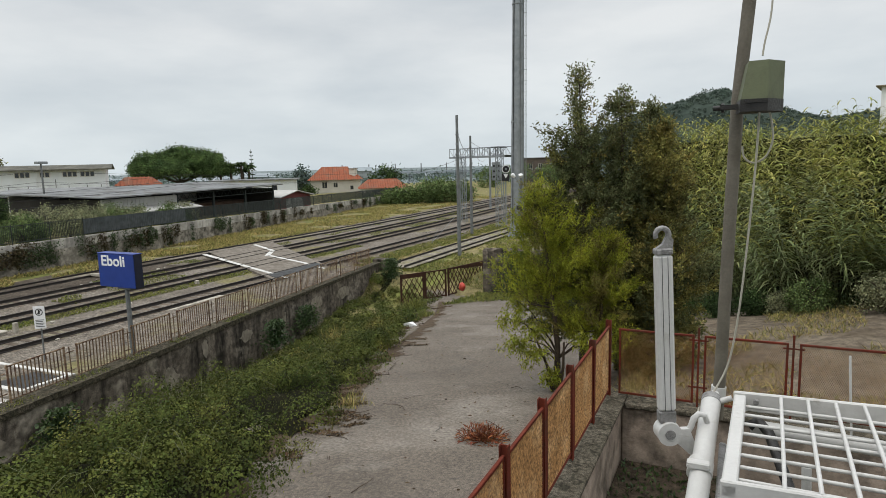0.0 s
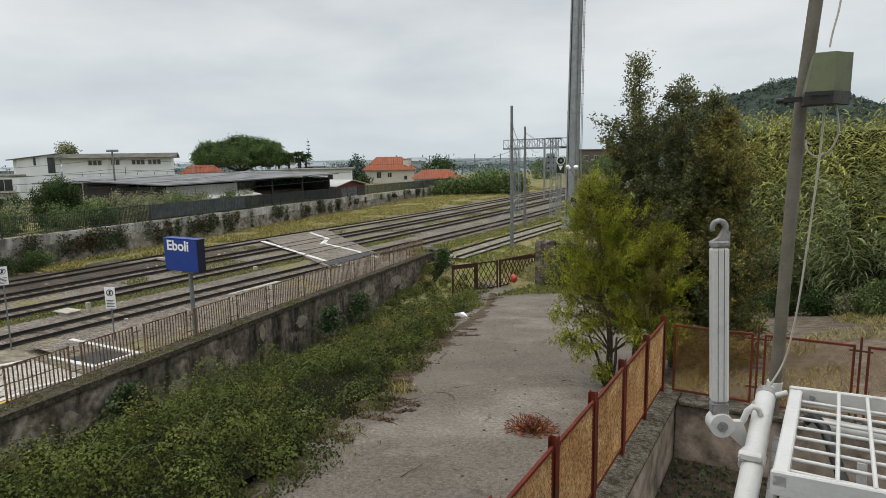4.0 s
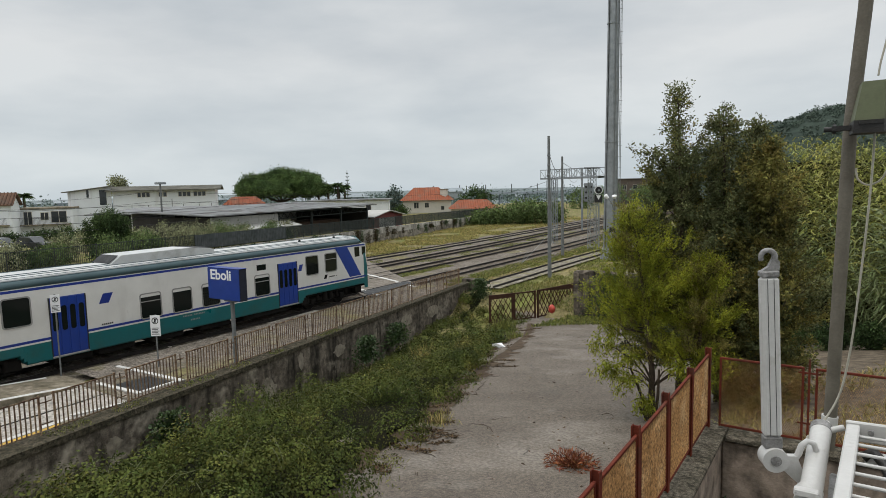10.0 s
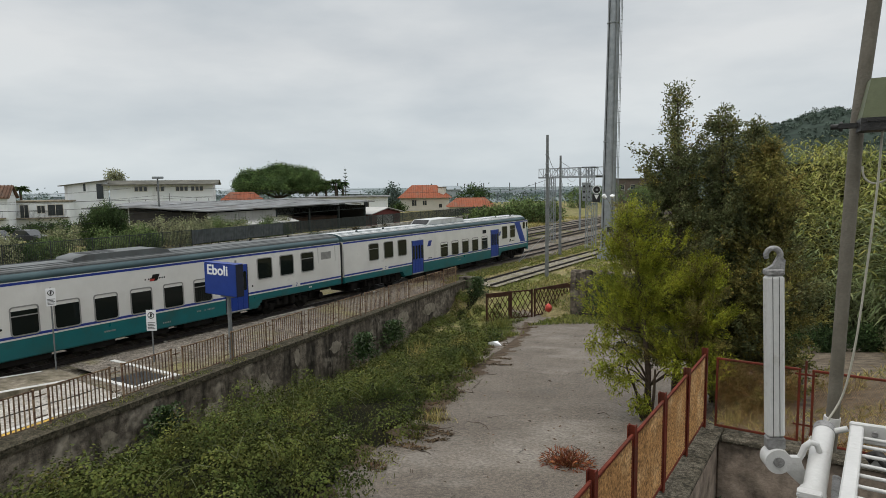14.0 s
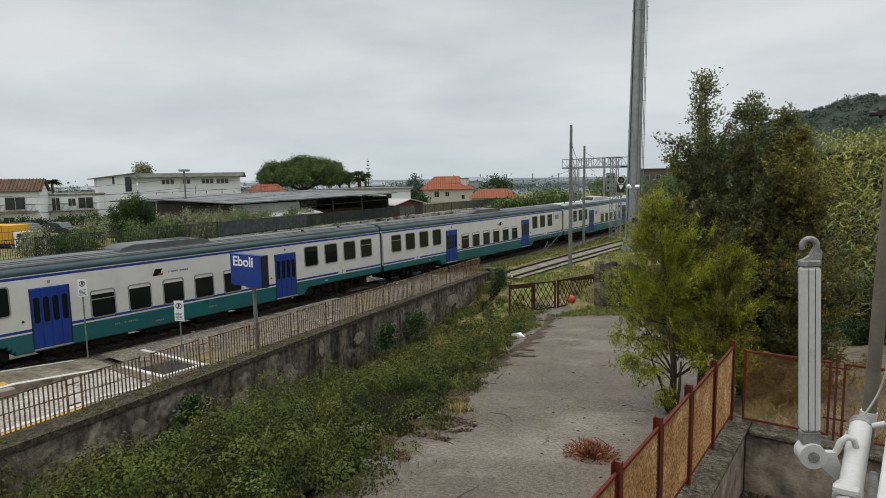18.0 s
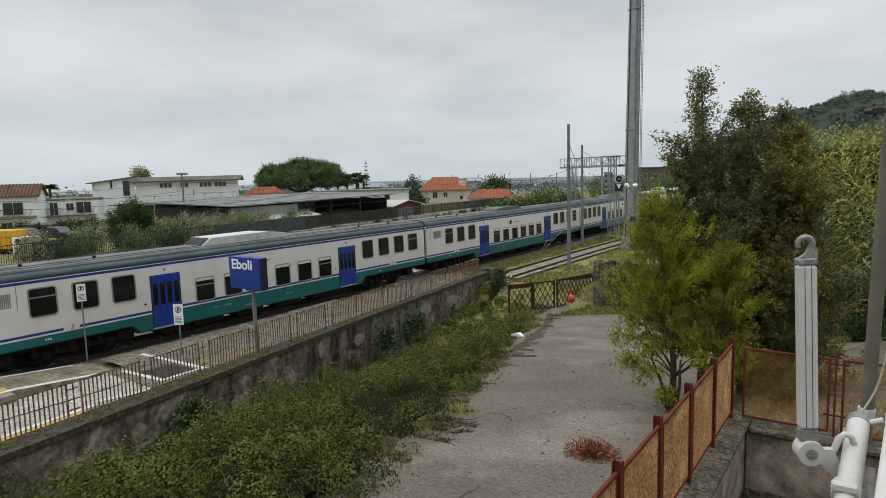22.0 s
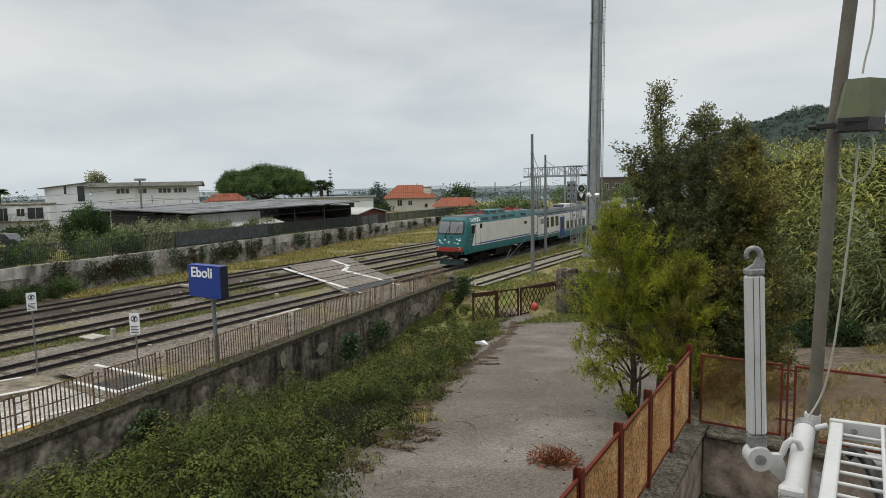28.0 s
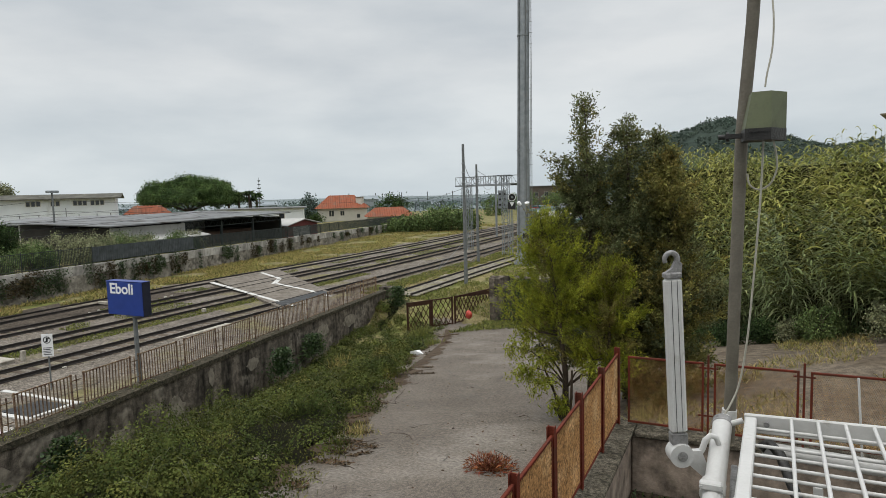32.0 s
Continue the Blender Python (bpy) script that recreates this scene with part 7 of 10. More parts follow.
def build_awning_arm():
    th = empty("folding_awning", pose(27.682, 1.62, 6.0), label="white folded awning arm with a cast aluminium hook", category="awning arm")
    # profile, standing upright, leaning a little
    m = pose(0.006, 0, 0.454, 0, -2.6, 24)
    arm = MB()
    arm.box(-0.0205, -0.015, 0.0, 0.0205, 0.015, 0.391, m, c=0.006)
    part("profile", arm, "whitemetal", th, "white grooved profile")
    g = MB()
    for x in (-0.007, 0.007):
        g.box(x - 0.0006, -0.0158, 0.003, x + 0.0006, -0.0148, 0.388, m)
    part("groove", g, "boxdark", th)
    for z0, z1 in ((0.391, 0.406), (-0.03, 0.0)):
        c = MB()
        c.box(-0.0205, -0.0145, z0, 0.0205, 0.0145, z1, m, c=0.003)
        part("end_cap", c, "rawalu", th)
    h = MB()
    pts = []
    for k in range(15):
        a = radians(-35 + 240 * k / 14)
        pts.append(m @ Vector((-0.001 + 0.0155 * math.cos(a), 0, 0.438 + 0.0165 * math.sin(a))))
    h.path([m @ Vector((0.016, 0, 0.402)), m @ Vector((0.017, 0, 0.418))] + pts, 0.0075, 8, 0.8)
    h.prism([(0.022, 0.404), (0.024, 0.426), (0.012, 0.441), (-0.001, 0.416), (-0.020, 0.404)], -0.007, 0.007, "y", m)
    part("hook", h, "rawalu", th, "weathered cast hook")
    # elbow joint
    e = MB()
    c0, c1 = m @ Vector((0.001, -0.024, -0.055)), m @ Vector((0.001, 0.018, -0.055))
    e.tube(c0, c1, 0.0295, n=26)
    part("elbow_disc", e, "whitemetal", th)
    e = MB()
    e.tube(m @ Vector((0.001, -0.027, -0.055)), c0, 0.0125, n=16)
    part("elbow_pin", e, "rawalu", th)
    k = MB()
    k.path([m @ Vector(p) for p in ((0.02, 0, -0.062), (0.048, 0, -0.066), (0.060, 0, -0.046), (0.067, 0, -0.026), (0.080, 0, -0.015), (0.094, 0, -0.021), (0.100, 0, -0.040))], 0.0085, 8, 0.8)
    k.prism([(0.015, -0.078), (0.028, -0.050), (0.054, -0.050), (0.064, -0.080), (0.080, -0.118), (0.054, -0.118)], -0.008, 0.008, "y", m)
    part("support_lever", k, "whitemetal", th)
    cl = MB()
    p, q = Vector((0.0915, -0.055, 0.3576)), Vector((0.0895, -0.092, 0.3435))
    cl.tube(p, q, 0.0285, n=22)
    cl.box(-0.028, -0.012, -0.005, 0.022, 0.010, 0.012, Matrix.Translation(p.lerp(q, 0.5) + Vector((0, -0.024, 0.018))), c=0.003)
    for x in (0.068, 0.108):
        cl.tube((x, -0.100, 0.372), (x, -0.108, 0.368), 0.006, n=8)
    part("clamp", cl, "whitemetal", th)


build_awning_arm()


def build_tube():
    th = empty("awning_tube", None, label="white enamelled awning tube fixed to the balcony parapet", category="tube")
    a, b = Vector((27.786, 1.775, 6.437)), Vector((27.742, 0.85, 6.085))
    t = MB()
    t.tube(a, b, 0.0242, n=24)
    part("tube", t, "whitemetal", th)
    c = MB()
    d = (b - a).normalized()
    c.tube(a - d * 0.006, a + d * 0.014, 0.0252, n=24)
    part("end_plug", c, "rawalu", th)
    k = MB()
    k.tube((27.786, 1.765, 6.43), (27.835, 1.768, 6.452), 0.008, n=8)
    part("link", k, "whitemetal", th)
    s = MB()
    s.box(27.808, 0.95, 6.05, 27.826, 1.765, 6.33, c=0.004)
    part("side_plate", s, "rawalu", th)


build_tube()


def build_grille():
    th = empty("white_grille", pose(27.820, 1.262, 6.452, 0, -2.2, -2.3), label="white metal slatted grille held out from the balcony parapet", category="grille")
    L, W = 0.50, 0.95
    g = MB()
    g.box(0, 0.0, -0.012, 0.028, L, 0.014, c=0.003)
    part("frame_side", g, "whitemetal", th)
    g = MB()
    g.box(W, 0.0, -0.012, W + 0.028, L, 0.014, c=0.003)
    part("frame_side", g, "whitemetal", th)
    g = MB()
    g.box(-0.002, L, -0.030, W + 0.03, L + 0.012, 0.020, c=0.003)
    part("frame_end", g, "whitemetal", th)
    g = MB()
    g.box(-0.002, 0.0, -0.030, W + 0.03, 0.012, 0.020, c=0.003)
    part("frame_end", g, "whitemetal", th)
    g = MB()
    g.tube((0.05, L - 0.002, 0.0), (0.05, L - 0.012, 0.0), 0.007, n=12)
    part("bolt", g, "rawalu", th)
    rod = MB()
    rod.tube((0.02, 0, 0.0), (W + 0.01, 0, 0.0), 0.0043, n=8)
    rm = rod.mesh("rod", M["whitemetal"])
    for k in range(8):
        ob = part("rod", rm, None, th)
        ob.location = (0, 0.06 + k * 0.0575, -0.002)
        ob.rotation_euler = (0, 0, -0.06)
    sl = MB()
    sl.box(-0.0038, 0.004, 0.004, 0.0038, L - 0.004, 0.014, c=0.002)
    sm = sl.mesh("slat", M["whitemetal"])
    for k in range(14):
        ob = part("slat", sm, None, th)
        ob.location = (0.106 + k * 0.058, 0, 0.006)
    b = MB()
    b.tube((0.04, L - 0.035, -0.055), (W + 0.25, L - 0.12, -0.085), 0.019, n=18)
    part("cross_tube", b, "whitemetal", th, "white round tube under the grille")
    h = MB()
    h.path([(0.035, L - 0.06, -0.045), (0.055, L - 0.055, -0.028), (0.08, L - 0.075, -0.05), (0.12, L - 0.2, -0.12), (0.16, L - 0.36, -0.20), (0.19, L - 0.49, -0.30)], 0.013, 8)
    part("hose", h, "boxdark", th, "black rubber hose")
    for x in (0.14, 0.42, 0.52):
        s = MB()
        s.box(x, 0.2, -0.33, x + 0.018, 0.22, -0.02, c=0.003)
        part("stay", s, "whitemetal", th)
    for x in (0.012, 0.93):
        s = MB()
        s.box(x, -0.37, -0.22, x + 0.02, 0.010, -0.20)
        s.box(x + 0.002, 0.001, -0.20, x + 0.018, 0.009, -0.028)
        part("bracket", s, "whitemetal", th)
    p = MB()
    p.tube((0.262, L + 0.07, -0.09), (0.257, L + 0.075, 0.115), 0.0028, n=8)
    part("thin_rod", p, "whitemetal", th)


build_grille()


def build_mast():
    th = empty("antenna_mast", None, label="grey steel antenna mast clamped to the awning tube", category="mast")
    p = MB()
    p.path([(27.797, 2.0, 6.30), (27.803, 2.0, 6.5), (27.812, 2.0, 6.9), (27.820, 2.0, 7.22), (27.842, 2.0, 7.52), (27.862, 2.0, 7.95)], 0.0170, 18)
    part("tube", p, "mast", th)
    c = MB()
    c.tube((27.797, 2.0, 6.36), (27.799, 2.0, 6.40), 0.021, n=18)
    c.box(27.780, 1.76, 6.365, 27.800, 1.99, 6.39, c=0.003)
    part("foot_clamp", c, "whitemetal", th)
    b = empty("amplifier_box", pose(27.887, 1.945, 7.18, 0, 0, 6) @ Matrix.Diagonal((1.07, 1.0, 1.0, 1.0)), label="olive green plastic aerial amplifier box on the mast", category="box")
    mb = MB()
    lo = [(-0.060, -0.050), (-0.002, -0.058), (0.040, 0.004), (0.040, 0.045), (-0.060, 0.045)]
    up = [(-0.044, -0.034), (-0.001, -0.042), (0.041, 0.008), (0.041, 0.040), (-0.044, 0.040)]
    vs = [(x, y, 0.040) for x, y in lo] + [(x, y, 0.138) for x, y in up]
    mb.add(vs, [(k, (k + 1) % 5, 5 + (k + 1) % 5, 5 + k) for k in range(5)] + [(0, 1, 2, 3, 4), (5, 6, 7, 8, 9)])
    part("cover", mb, "boxgreen", b)
    mb = MB()
    mb.prism([(x * 1.02, y * 1.02) for x, y in lo], 0.008, 0.040, "z")
    part("base", mb, "boxdark", b)
    mb = MB()
    mb.box(-0.050, -0.060, 0.030, -0.002, -0.050, 0.036)
    part("catch", mb, "boxdark", b)
    u = MB()
    u.tube((27.800, 1.955, 7.205), (27.760, 1.955, 7.205), 0.007, n=8)
    u.tube((27.788, 1.955, 7.205), (27.780, 1.955, 7.205), 0.013, n=6)
    u.box(27.778, 1.94, 7.200, 27.850, 1.972, 7.212)
    part("u_bolt", u, "boxdark", th)

    def cable(name, pts, r, label):
        g = MB()
        P = [Vector(p) for p in pts]
        out = []
        for i in range(len(P) - 1):
            p0, p1, p2, p3 = P[max(i - 1, 0)], P[i], P[i + 1], P[min(i + 2, len(P) - 1)]
            for k in range(6):
                s = k / 6
                out.append(0.5 * ((2 * p1) + (p2 - p0) * s + (2 * p0 - 5 * p1 + 4 * p2 - p3) * s * s + (3 * p1 - p0 - 3 * p2 + p3) * s**3))
        out.append(P[-1])
        g.path(out, r, 8)
        thing(name, g, "cable", label, "cable", "aerial cables")

    cable("aerial_cable", ((27.874, 1.94, 7.19), (27.872, 1.94, 7.10), (27.868, 1.945, 7.00), (27.856, 1.95, 6.80), (27.842, 1.95, 6.62), (27.822, 1.94, 6.49), (27.790, 1.90, 6.42), (27.768, 1.82, 6.40), (27.757, 1.76, 6.415), (27.755, 1.72, 6.395)), 0.0028, "pale coaxial cable hanging from the amplifier box")
    cable("aerial_cable", ((27.898, 1.945, 7.19), (27.906, 1.945, 7.15), (27.908, 1.95, 7.11), (27.893, 1.955, 7.07), (27.865, 1.965, 7.055), (27.842, 1.97, 7.07), (27.836, 1.975, 7.10)), 0.0026, "looped pale coaxial cable under the amplifier box")
    cable("aerial_cable", ((27.876, 1.95, 7.335), (27.880, 1.955, 7.37), (27.892, 1.965, 7.44), (27.894, 1.97, 7.52), (27.888, 1.985, 7.62), (27.878, 1.99, 7.9)), 0.0024, "dark coaxial cable rising beside the mast")


build_mast()

# ---- buildings beyond the tracks ----


def win_set(th, m, specs, depth=0.12):
    """Windows set into a front: (u, z, w, h) in the front's own metres; frame, pane and sill each."""
    for u, z, w, h in specs:
        f = MB()
        ring([(u + p, z + q) for p, q in ((-w / 2 - 0.08, -h / 2 - 0.08), (w / 2 + 0.08, -h / 2 - 0.08), (w / 2 + 0.08, h / 2 + 0.08), (-w / 2 - 0.08, h / 2 + 0.08))],
             [(u + p, z + q) for p, q in ((-w / 2, -h / 2), (w / 2, -h / 2), (w / 2, h / 2), (-w / 2, h / 2))], -0.03, 0.06, f)
        wd = part("window", f.mesh("window", M["cream"]), None, th)
        wd.matrix_basis = m @ pose(0, 0, 0, 0, 0, -90)
        g = MB()
        g.box(-0.02, u - w / 2, z - h / 2, 0.02, u + w / 2, z + h / 2)
        part("pane", g, "winglass", wd)
        if h > 1.0:
            b = MB()
            b.box(0.0, u - 0.03, z - h / 2, 0.035, u + 0.03, z + h / 2)
            part("mullion", b, "cream", wd)


def building(name, a, b, deep, z0, z1, wall, label, category="house", roof=None, roof_mat="tile", ridge=0.0, over=0.5, wins=(), balconies=(), doors=()):
    """A block whose front runs from a to b on the ground plan; local x along the front, y to the back."""
    a, b = Vector((*a, 0)), Vector((*b, 0))
    L = (b - a).length
    ang = math.degrees(math.atan2(b.y - a.y, b.x - a.x))
    th = empty(name, pose(a.x, a.y, 0, 0, 0, ang), label=label, category=category)
    w = MB()
    w.box(0, 0, z0, L, deep, z1)
    part("wall", w, wall, th)
    if roof == "flat":
        r = MB()
        r.box(-over, -over, z1, L + over, deep + over, z1 + 0.25, c=0.03)
        part("roof", r, roof_mat, th)
    elif roof == "gable":
        r = MB()
        t = 0.18
        r.prism([(-over, z1 - 0.1), (deep / 2, z1 + ridge), (deep + over, z1 - 0.1), (deep + over, z1 - 0.1 + t), (deep / 2, z1 + ridge + t), (-over, z1 - 0.1 + t)], -over, L + over, "x")
        part("roof", r, roof_mat, th)
        g = MB()
        g.prism([(0, z1), (deep, z1), (deep / 2, z1 + ridge)], 0.0, L, "x")
        part("gable_wall", g, wall, th)
        if roof_mat in ("tile", "oldtile"):
            n = int(L / 0.45)
            for k in range(n):
                rr = MB()
                x = -over + (k + 0.5) * (L + 2 * over) / n
                s = math.atan2(ridge + 0.1, deep / 2 + over)
                ln = math.hypot(ridge + 0.1, deep / 2 + over)
                rr.tube((x, -over, z1 - 0.1 + t), (x, deep / 2, z1 + ridge + t), 0.10, n=6)
                part("roof_rib", rr, roof_mat, th)
    elif roof == "hip":
        r = MB()
        e = ridge * 0.9
        vs = [(-over, -over, z1), (L + over, -over, z1), (L + over, deep + over, z1), (-over, deep + over, z1), (e, deep / 2, z1 + ridge), (L - e, deep / 2, z1 + ridge)]
        r.add(vs, [(0, 1, 5, 4), (1, 2, 5), (2, 3, 4, 5), (3, 0, 4), (0, 1, 2, 3)])
        part("roof", r, roof_mat, th)
        n = int(L / 0.5)
        for k in range(n):
            x = -over + (k + 0.5) * (L + 2 * over) / n
            top = min(1.0, (x + over) / (e + over), (L + over - x) / (e + over))
            rr = MB()
            rr.tube((x, -over, z1 + 0.02), (x, lerp(-over, deep / 2, top), z1 + ridge * top + 0.02), 0.09, n=5)
            part("roof_rib", rr, roof_mat, th)
    elif roof == "shed":
        r = MB()
        r.prism([(-over, z1), (deep + over, z1 + ridge), (deep + over, z1 + ridge + 0.15), (-over, z1 + 0.15)], -over, L + over, "x")
        part("roof", r, roof_mat, th)
        g = MB()
        g.prism([(0, z1), (deep, z1), (deep, z1 + ridge)], 0.0, L, "x")
        part("upper_wall", g, wall, th)
    win_set(th, Matrix(), wins)
    for u0, u1, z in balconies:
        s = MB()
        s.box(u0, -1.2, z - 0.15, u1, 0, z, c=0.02)
        bal = part("balcony", s, "coping", th)
        rl = MB()
        rl.box(u0, -1.2, z + 0.95, u1, -1.15, z + 1.0)
        k = u0
        while k < u1:
            rl.box(k, -1.19, z, k + 0.025, -1.16, z + 0.95)
            k += 0.16
        part("balcony_rail", rl, "fence_dark", bal)
    return th


# shed walls that lie in shade, the shade put into their colour
M["shadewall"] = mat("shade_dark_boards", (0.06, 0.055, 0.05), (0.035, 0.033, 0.03), 0.95, scale=0.5, fine=8, grit=0.4)
M["oldtile"] = mat("weathered_brown_tiles", (0.15, 0.085, 0.058), (0.095, 0.06, 0.045), 0.9, scale=0.8, fine=12, bump=0.3, stain=(0.09, 0.07, 0.055), stain_scale=0.7, grit=0.4, rnd=0.25)
building("terraced_house", (-90.0, 25.0), (-76.6, 41.6), 3.6, -0.5, 5.9, "plaster", "long white house with a faded terracotta gable roof", roof="gable", roof_mat="oldtile", ridge=1.7, over=0.4,
         wins=((4.0, 4.2, 1.2, 1.5), (9.0, 4.0, 3.2, 1.9), (13.0, 4.2, 1.3, 1.5), (18.0, 4.1, 2.6, 1.8), (5.0, 1.2, 1.4, 1.6), (11, 1.2, 1.4, 1.6), (17, 1.2, 1.4, 1.6)), balconies=((6.5, 21.0, 3.0),))
building("flat_roofed_house", (-80.4, 43.6), (-75.8, 49.9), 9, -0.5, 5.1, "plaster", "two-storey white house with a flat roof and long balcony", roof="flat", roof_mat="coping", over=0.15,
         wins=((1.65, 3.7, 1.05, 2.0), (3.9, 4.0, 1.0, 1.1), (5.85, 3.85, 2.05, 1.7), (2.4, 1.0, 1.2, 1.4), (5.5, 1.0, 1.4, 1.4)), balconies=((0.2, 7.6, 2.75),))
def build_white_block():
    """The end block: its roof climbs along the front."""
    a, b = Vector((-79.6, 51.6, 0)), Vector((-78.1, 57.5, 0))
    L = (b - a).length
    th = empty("white_block", pose(a.x, a.y, 0, 0, 0, math.degrees(math.atan2(b.y - a.y, b.x - a.x))), label="plain white end block of an institutional building", category="house")
    w = MB()
    w.prism([(0, -0.8), (L, -0.8), (L, 8.45), (0, 7.65)], 0.0, 2.2, "y")
    part("wall", w, "plaster", th)
    r = MB()
    r.prism([(-0.9, 7.55), (L + 0.3, 8.50), (L + 0.3, 8.66), (-0.9, 7.71)], -0.5, 2.5, "y")
    part("roof", r, "roofold", th)
    g = MB()
    g.box(4.25, -0.03, 5.4, 5.3, 0.01, 7.95, c=0.01)
    part("tall_window", g, "winglass", th, "tall dark stair window")
    g = MB()
    g.box(2.3, -0.03, 6.7, 2.65, 0.01, 8.0, c=0.005)
    part("slit_window", g, "winglass", th)


M["roofold"] = mat("weathered_olive_sheet_roof", (0.125, 0.122, 0.10), (0.08, 0.078, 0.066), 0.85, scale=0.6, fine=8, bump=0.2, stain=(0.17, 0.16, 0.13), stain_scale=0.9, grit=0.4, spec=0.2)
build_white_block()
building("white_building", (-77.9, 57.6), (-67.2, 70.2), 6.5, -0.8, 7.7, "plaster", "long white two-storey building with small windows under the eaves", roof="gable", ridge=0.62, roof_mat="roofold", over=1.0,
         wins=tuple((u, 6.95, 0.50, 0.72) for u in (4.15, 4.85, 5.55, 7.55, 8.25, 10.7, 11.4, 12.1, 13.2, 13.9, 14.6)) + ((4.2, 3.6, 0.8, 1.2), (8.0, 3.4, 0.8, 1.2), (12.4, 3.4, 0.8, 1.2)))


building("tiled_house", (-64.2, 69.9), (-60.2, 75.0), 5.4, -0.6, 4.85, "plaster", "low white house with a faded terracotta hip roof behind the shed", roof="hip", roof_mat="tile", ridge=1.35, over=0.5,
         wins=((1.2, 2.2, 1.0, 1.3), (4.2, 2.2, 1.0, 1.3)))


def build_pipes():
    for u in (3.0, 5.6, 9.4, 11.2, 13.8, 15.8):
        d = Vector((10.7, 12.6, 0)).normalized()
        p = Vector((-77.9, 57.6, 0)) + d * u + Vector((d.y, -d.x, 0)) * 0.6
        mb = MB()
        mb.tube((p.x, p.y, 0.8), (p.x, p.y, 5.2 if u != 9.4 else 6.2), 0.06, n=6)
        mb.tube((p.x - 0.4, p.y - 0.4, 3.7), (p.x + 0.4, p.y + 0.4, 3.7), 0.04, n=6)
        thing("steel_upright", mb, "pole", "thin grey steel upright in front of the white building", "post", "terrace uprights")


build_pipes()


def build_warehouse():
    a, b = Vector((-28.9, 41.2, 0)), Vector((-30.26, 68.27, 0))
    L = (b - a).length
    ang = math.degrees(math.atan2(b.y - a.y, b.x - a.x))
    th = empty("open_shed", pose(a.x, a.y, 0, 0, 0, ang), label="long grey-roofed shed, half closed with pale sheeting, half open", category="shed")
    # local x along the front, local y away from the tracks
    w = MB()
    w.box(0, 0, 1.0, 9.6, 0.15, 4.40)
    part("sheet_wall", w, "tinwall", th, "pale sheet wall")
    for k in range(19):
        r = MB()
        r.box(k * 0.5, -0.03, 1.0, k * 0.5 + 0.06, 0.0, 4.38)
        part("sheet_rib", r, "tinwall", th)
    w = MB()
    w.box(0, 13.8, 1.0, L, 14.0, 4.8)
    part("rear_wall", w, "tinwall", th)
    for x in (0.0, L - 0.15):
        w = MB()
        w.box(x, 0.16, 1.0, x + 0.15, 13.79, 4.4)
        part("end_wall", w, "shadewall", th, "end wall coloured dark as if in shade")
    for k in range(14):
        r = MB()
        x0, x1 = -0.8 + k * (L + 1.6) / 14, -0.8 + (k + 1) * (L + 1.6) / 14 - 0.03
        z = 4.55 + 0.27 * k / 13
        r.add([(x0, -1.0, z), (x1, -1.0, z), (x1, 14.5, z + 0.42), (x0, 14.5, z + 0.42), (x0, -1.0, z + 0.12), (x1, -1.0, z + 0.12), (x1, 14.5, z + 0.54), (x0, 14.5, z + 0.54)], [(0, 1, 2, 3), (4, 5, 6, 7), (0, 1, 5, 4), (1, 2, 6, 5), (2, 3, 7, 6), (3, 0, 4, 7)])
        part("roof_sheet", r, "tin", th)
    t = MB()
    for z in (4.45, 3.75):
        t.tube((9.6, 0.1, z), (L, 0.1, z + 0.2), 0.06, n=4, smooth=False)
    for k in range(32):
        x = lerp(9.6, L, k / 32)
        x2 = lerp(9.6, L, (k + 1) / 32)
        t.tube((x, 0.1, 3.75 if k % 2 else 4.5), (x2, 0.1, 4.5 if k % 2 else 3.75), 0.035, n=4, smooth=False)
    part("front_truss", t, "fence_dark", th, "dark lattice truss")
    for k in range(4):
        c = MB()
        x = lerp(9.7, L - 0.2, k / 3)
        c.box(x - 0.12, 0.0, 1.0, x + 0.12, 0.25, 4.4)
        part("column", c, "fence_dark", th)
    s = MB()
    s.box(10.2, 4.0, 1.0, L - 1, 9.0, 2.9, c=0.1)
    part("goods_stack", s, "brickstack", th, "brown stacked goods")
    lo = MB()
    lo.prism([(-2.2, 2.95), (0, 3.4), (0, 3.5), (-2.2, 3.05)], 1.5, 11.2, "x")
    part("lean_to_roof", lo, "tinwall", th)
    for k in range(5):
        c = MB()
        c.box(k * 2.5 + 0.1, -2.1, 1.0, k * 2.5 + 0.2, -2.0, 2.9)
        part("lean_to_post", c, "steel", th)


M["brickstack"] = mat("stacked_brown_goods", (0.16, 0.10, 0.075), (0.10, 0.07, 0.055), 0.9, scale=0.8, fine=8, bump=0.3, grit=0.5)
build_warehouse()
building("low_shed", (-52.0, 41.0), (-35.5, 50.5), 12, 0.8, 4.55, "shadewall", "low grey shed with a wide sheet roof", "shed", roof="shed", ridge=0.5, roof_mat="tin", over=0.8)


